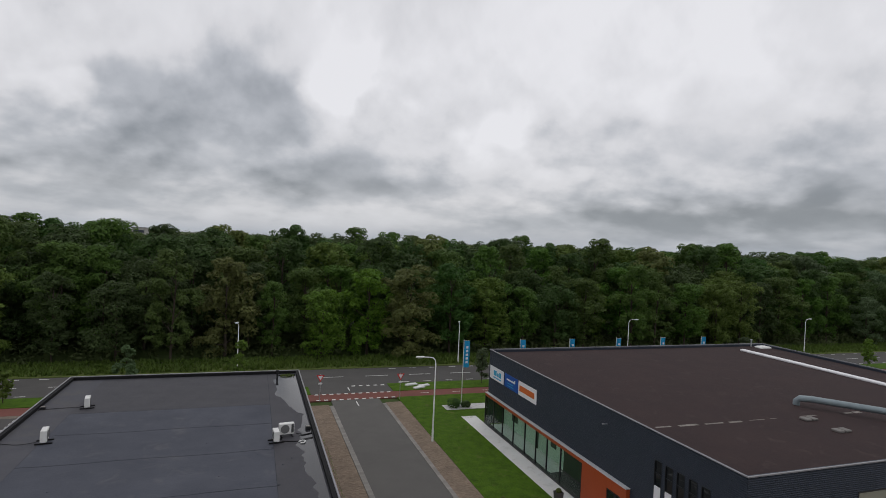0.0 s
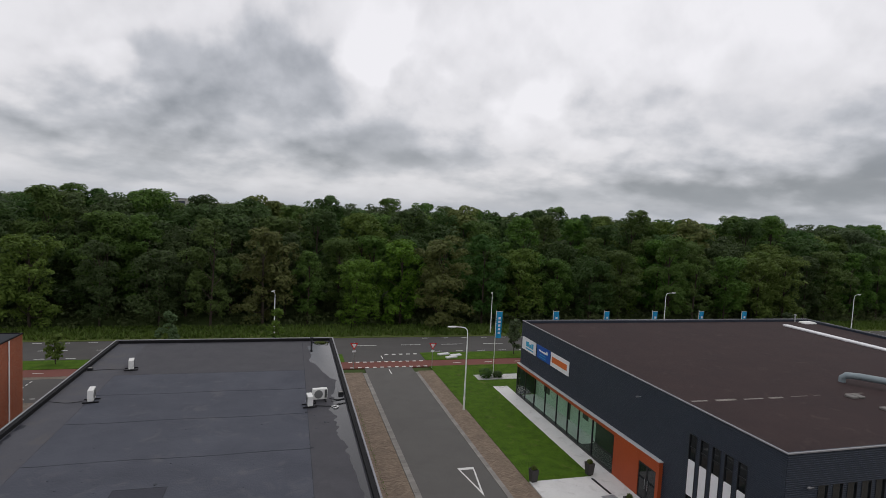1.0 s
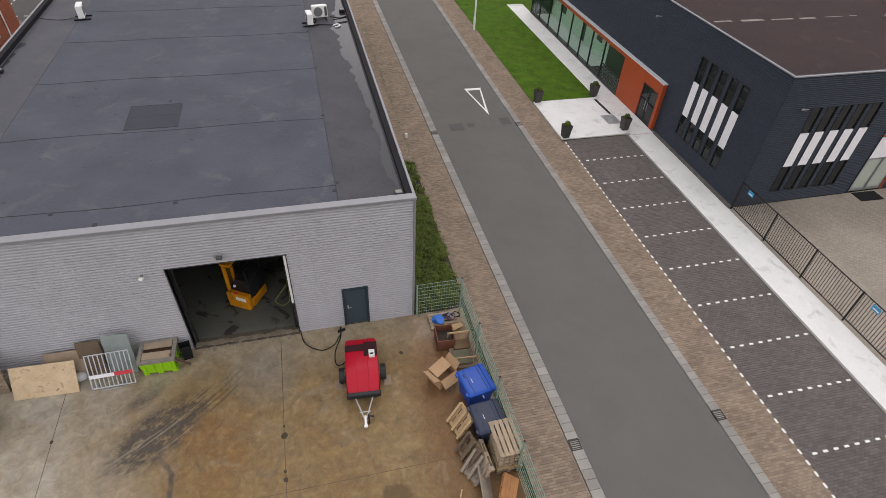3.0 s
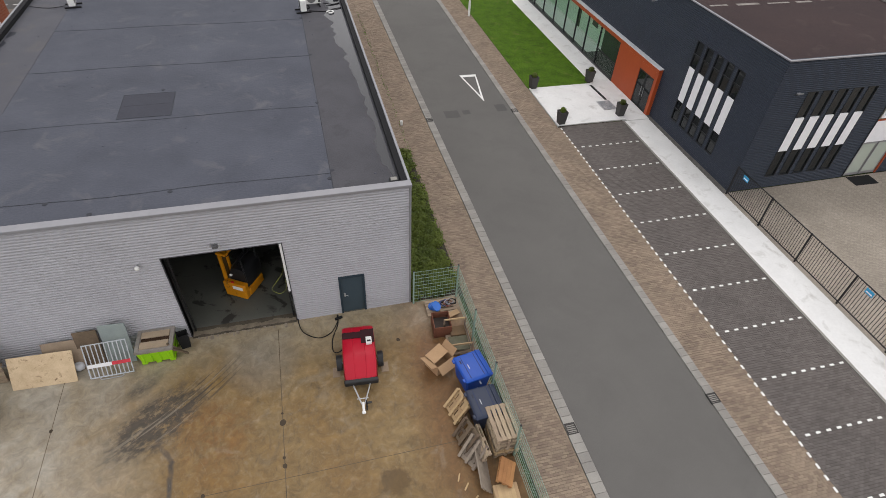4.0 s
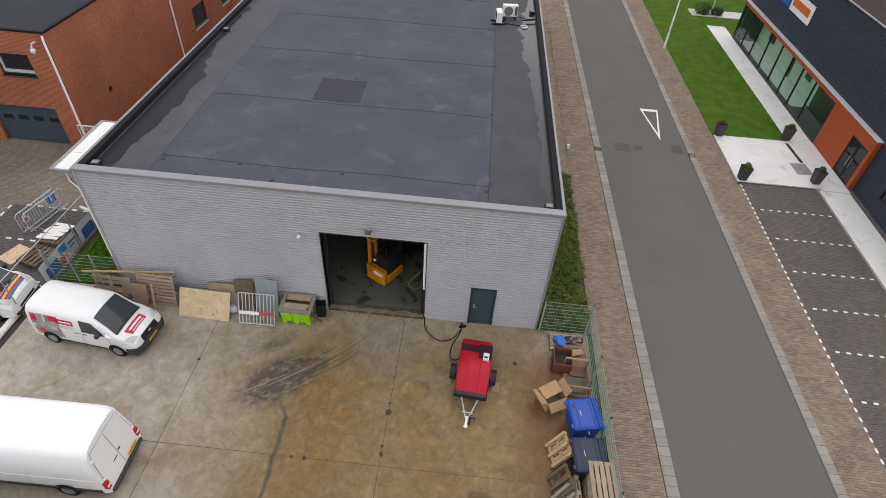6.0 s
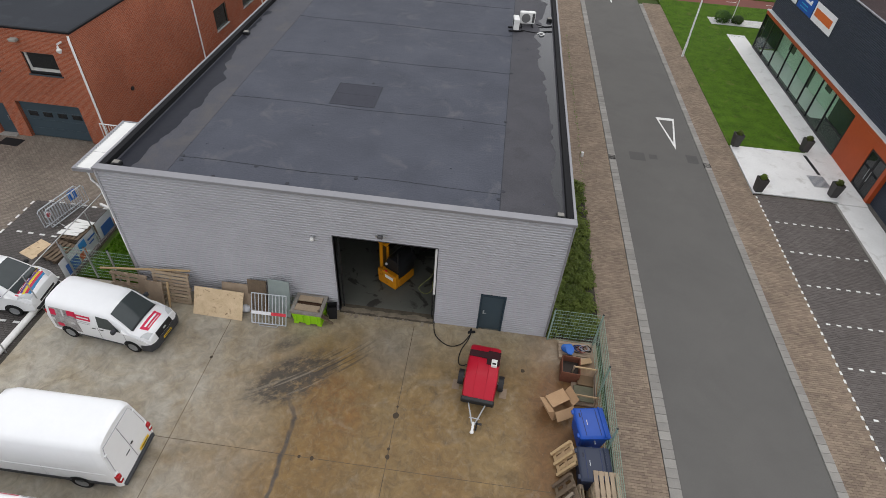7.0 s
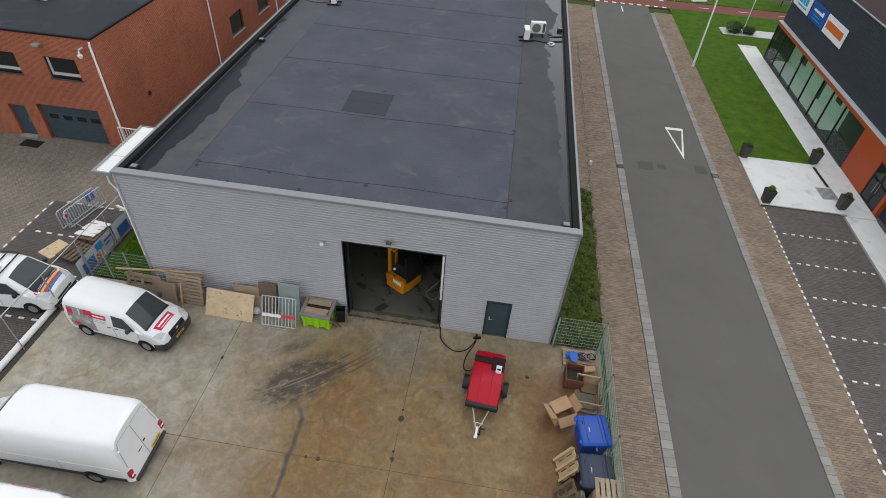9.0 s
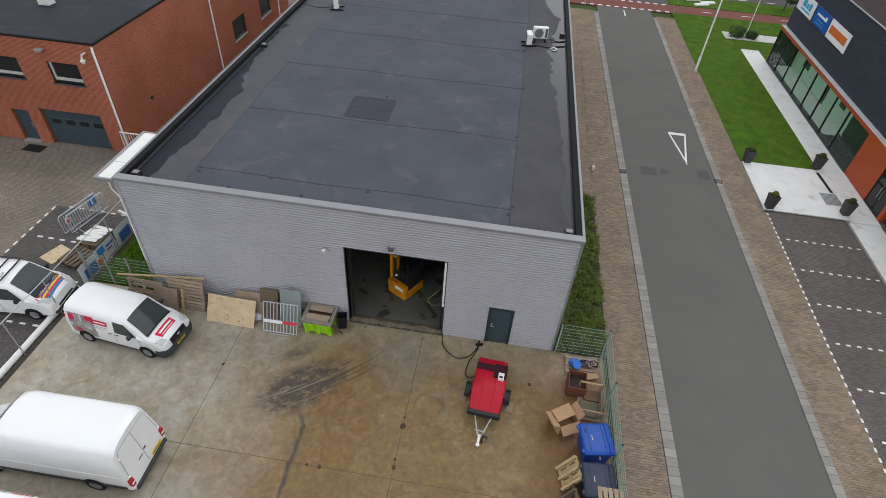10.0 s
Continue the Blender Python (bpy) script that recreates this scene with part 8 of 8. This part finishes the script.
CRIMSON, PLUM, SKY, GOLD, RED2 = (0.50, 0.012, 0.06), (0.12, 0.05, 0.20), (0.03, 0.20, 0.42), (0.66, 0.50, 0.03), (0.50, 0.02, 0.07)
bands = [(CRIMSON, .53, .65, -.80, .10), ((0.02, 0.02, 0.022), .545, .63, .12, .50), (PLUM, .46, .53, -.78, .74), (GOLD, .38, .46, -.76, .78), (RED2, .29, .38, -.72, .76), (SKY, .21, .29, -.66, .70), (GOLD, .55, .65, .52, .80)]
for c, a, b, y0, y1 in bands:
    part("bonnet_stripe", draped(st3, [(a - .03, y0), (a + .03, y1), (b + .03, y1), (b - .03, y0)], .012), plain("stripe_colour", c, .4), v)
part("bonnet_mark", draped(st3, [(.55, -.56), (.55, -.30), (.61, -.30), (.61, -.56)], .02, 3), WHITE_PANEL, v)
for side in (1, -1):
    y = side * .955
    part("headlight", draped(st3, [(.08, side * .50), (.11, side * .78), (.55, side * .88), (.30, side * .62)], .05), LAMP_CLEAR, v, "clear headlight")
    part("side_mirror", Geo().cbox(-1.28, y + side * .1 - .1, 1.08, -1.12, y + side * .1 + .1, 1.28, .05), BLACK_FRAME, v)
    part("side_window", Geo().plate([(-1.05, y * 1.0, 1.12), (-2.0, y * 1.0, 1.12), (-2.0, y * .885, 1.66), (-1.5, y * .89, 1.62)][::side], .02), CAR_GLASS, v)
    part("rack_rail", Geo().tube([(-1.72, side * .66, 1.97), (-4.0, side * .66, 1.97)], .032, 6), BLACK_FRAME, v)
    part("door_seam", Geo().box(-2.1, y - .006, .4, -2.088, y + .003, 1.08), SEAM_GREY, v)
for x in (-1.72, -2.2, -2.7, -3.2, -3.7):
    part("rack_bar", Geo().tube([(x, -.68, 1.97), (x, .68, 1.97)], .028, 6), BLACK_FRAME, v)
part("roof_tube", Geo().tube([(-1.8, -.36, 2.05), (-3.9, -.36, 2.05)], .07, 10), STEEL_PALE, v, smooth=40)
part("front_bumper", Geo().cbox(-.25, -.80, .26, .05, .80, .42, .05), BLACK_FRAME, v)
part("grille", Geo().cbox(-.08, -.5, .48, .03, .5, .58, .02), BLACK_FRAME, v)

# dark car at the edge of the east yard
v = thing("parked_car", "black hatchback parked in the east yard", "car", pose(29.85, 2.05, -.02, 0, 0, 175))
sc = [(0, .6, .35, .5, .6, .05), (.15, .8, .22, .6, .72, .1), (.9, .86, .2, .75, .92, .12), (1.3, .87, .2, .85, 1.1, .2), (1.95, .87, .2, .88, 1.42, .3), (3.2, .87, .2, .88, 1.42, .3), (3.8, .85, .25, .85, 1.1, .3), (4.1, .8, .35, .7, .85, .2)]
part("body", Geo().loft([van_section(*a) for a in sc]), plain("black_paint", (0.012, 0.012, 0.013), .2, coat=.5), v, smooth=30)
for s in (.8, 3.3):
    for side in (-1, 1):
        wheel(v, -s, side * .8, .31, .2, "y", plain("rim_dark", (0.1, 0.1, 0.1)))

# ---- west boundary ----
rp = thing("rail_fence", "galvanised post and rail fence with white pipe below", "fence")
part("top_rail", Geo().tube([(-20.95, -9, 2.0), (-20.95, 5.2, 2.0)], .022, 8), STEEL, rp, smooth=40)
for y in (-9, -6.6, -4.25, -2.0, .1, 2.1, 5.0):
    part("post", Geo().tube([(-20.95, y, 0), (-20.95, y, 2.02)], .025, 8), STEEL, rp, smooth=40)
solo("white_pipe", Geo().tube([(-21.15, -12, .12), (-21.15, -.55, .12)], .13, 14), WHITE_PLASTIC, "long white plastic pipe lying by the slab", "pipe", smooth=40)
solo("slab_edge", Geo().box(-20.95, -12, -.1, -20.8, .0, .002), mat("dirt_gap", (0.06, 0.055, 0.045)), "dirty gap along the slab edge", "kerb", "structure")
BANNER_WHITE, BANNER_BLUE = plain("banner_white", (0.62, 0.64, 0.66)), plain("banner_print_blue", (0.05, 0.13, 0.36))
for y0, y1 in ((-.35, 2.2), (2.3, 5.3)):
    b = thing("advert_banner", "white and blue advertising banner on the fence", "banner", pose(-20.98, y0, .1), group="fence banners")
    part("cloth", Geo().loft([[(.02 * math.sin(k * 1.3 + z * 3), (y1 - y0) * k / 10, z) for k in range(11)] for z in (0, .45, .95)], False, False), BANNER_WHITE, b, smooth=True)
    part("print_patch", Geo().box(.03, .25, .05, .045, 1.05, .6), BANNER_BLUE, b)
    part("print_patch", Geo().box(.03, 1.15, .08, .045, 1.6, .42), plain("print_orange", (0.55, 0.13, 0.05)), b)
    part("print_patch", Geo().box(.03, 1.3, .5, .045, 1.75, .88), plain("print_light_blue", (0.05, 0.25, 0.55)), b)
    part("print_line", Geo().box(.03, 1.9, .6, .045, (y1 - y0) - .1, .68).box(.03, 1.9, .4, .045, (y1 - y0) - .3, .46), BANNER_BLUE, b)


def crowd_barrier(m, label):
    b = thing("crowd_barrier", label, "barrier", m, group="crowd barriers")
    w, h = 2.3, 1.1
    part("frame", Geo().tube([(-w / 2, 0, .12), (-w / 2, 0, h - .1), (-w / 2 + .1, 0, h), (w / 2 - .1, 0, h), (w / 2, 0, h - .1), (w / 2, 0, .12), (-w / 2, 0, .12)], .028, 6), GALV_PALE, b)
    for i in range(15):
        x = -w / 2 + (i + 1) * w / 16
        part("bar", Geo().tube([(x, 0, .12), (x, 0, h)], .013, 5), GALV_PALE, b)
    for s in (-1, 1):
        part("foot", Geo().tube([(s * .8, -.35, .02), (s * .8, 0, .14), (s * .8, .35, .02)], .018, 6), STEEL, b)
    return b


b1 = crowd_barrier(pose(-23.75, 3.75, 0, 0, 0, 79), "galvanised crowd barrier with small signs")
part("round_sign", Geo().tube([(-.75, -.03, .62), (-.75, -.015, .62)], .17, 16), WHITE_PANEL, b1)
part("round_sign", Geo().tube([(-.75, -.034, .62), (-.75, -.03, .62)], .12, 16), plain("sign_ring_pink", (0.5, 0.1, 0.12)), b1)
part("square_sign", Geo().box(.55, -.03, .5, 1.0, -.015, 1.0), plain("sign_square_blue", (0.02, 0.16, 0.55)), b1)
part("sign_arrow", Geo().box(.72, -.035, .58, .82, -.03, .9), WHITE_PANEL, b1)
crowd_barrier(pose(-23.45, 3.85, 0, 0, 0, 79), "galvanised crowd barrier behind another")
for i in range(3):
    pallet(pose(-22.15, 2.45, .146 * i, 0, 0, 82 + i * 2), WOOD_DARK, "dark weathered pallet in a low stack", 1.3, 1.0, group="west pallets")
pallet(pose(-22.45, 1.25, 0, 0, 0, 72), WOOD_DARK, "dark weathered pallet on the bricks", 1.2, 1.0, group="west pallets")
pallet(pose(-22.35, 1.15, .146, 4, 0, 78), WOOD_DARK, "dark weathered pallet on the bricks", 1.2, 1.0, group="west pallets")
for i in range(6):
    solo("white_panel_offcut", Geo().cbox(-.5, -.09, 0, .5, .09, .03, .005), WHITE_PLASTIC, "narrow white panel strip on pallets", "offcut", m=pose(-22.35 + .06 * i, 2.1 + .17 * i, .45 + .012 * i, 0, 0, 8 * math.sin(i * 2.1)), group="white strips")
solo("plywood_sheet", Geo().cbox(-.55, -.45, 0, .55, .45, .02, .004), PLYWOOD, "small plywood sheet lying on the bricks", "board", m=pose(-23.55, 1.3, -.008, 0, 0, 70))
solo("white_beam", Geo().cbox(-.7, -.06, 0, .7, .06, .12, .01), WHITE_PLASTIC, "white beam lying by the hall", "beam", m=pose(-21.9, 4.6, 0, 0, 0, -20))

# ---- small paving pieces ----
kerb_row("kerb_west", 4.17, 4.6, -16, 44.2, 0.36, "row of grey concrete kerb stones")
kerb_row("kerb_east", 10.05, 10.42, -16, 44.2, 0.36, "row of grey concrete kerb stones")
field("brick_field_west", 2.36, -14, 4.15, 44.5, .21, .105, PAVER_BROWN, PAVER_BROWN_PIECE, "pavement_bed_west", "brown brick pavement in running bond", (-4.2, -.5, 2.1, 4.2))
field("brick_field_hall", 0.05, 11.7, 2.36, 44.5, .21, .105, PAVER_BROWN, PAVER_BROWN_PIECE, "pavement_bed_hall", "brown brick pavement beside the grey hall", (0, 0, 0, 0))
field("brick_field_east", 10.42, -14, 12.25, 44.5, .21, .105, PAVER_BROWN, PAVER_BROWN_PIECE, "pavement_bed_east", "brown brick pavement in running bond", (-4.5, -.8, 10.4, 12.45))
field("brick_field_parking", 12.44, -16, 16.81, 12.6, .21, .105, PAVER_GREY, PAVER_GREY_PIECE, "parking_bed", "dark grey brick parking bays", (-4.3, -2.9, 12.4, 17.2))
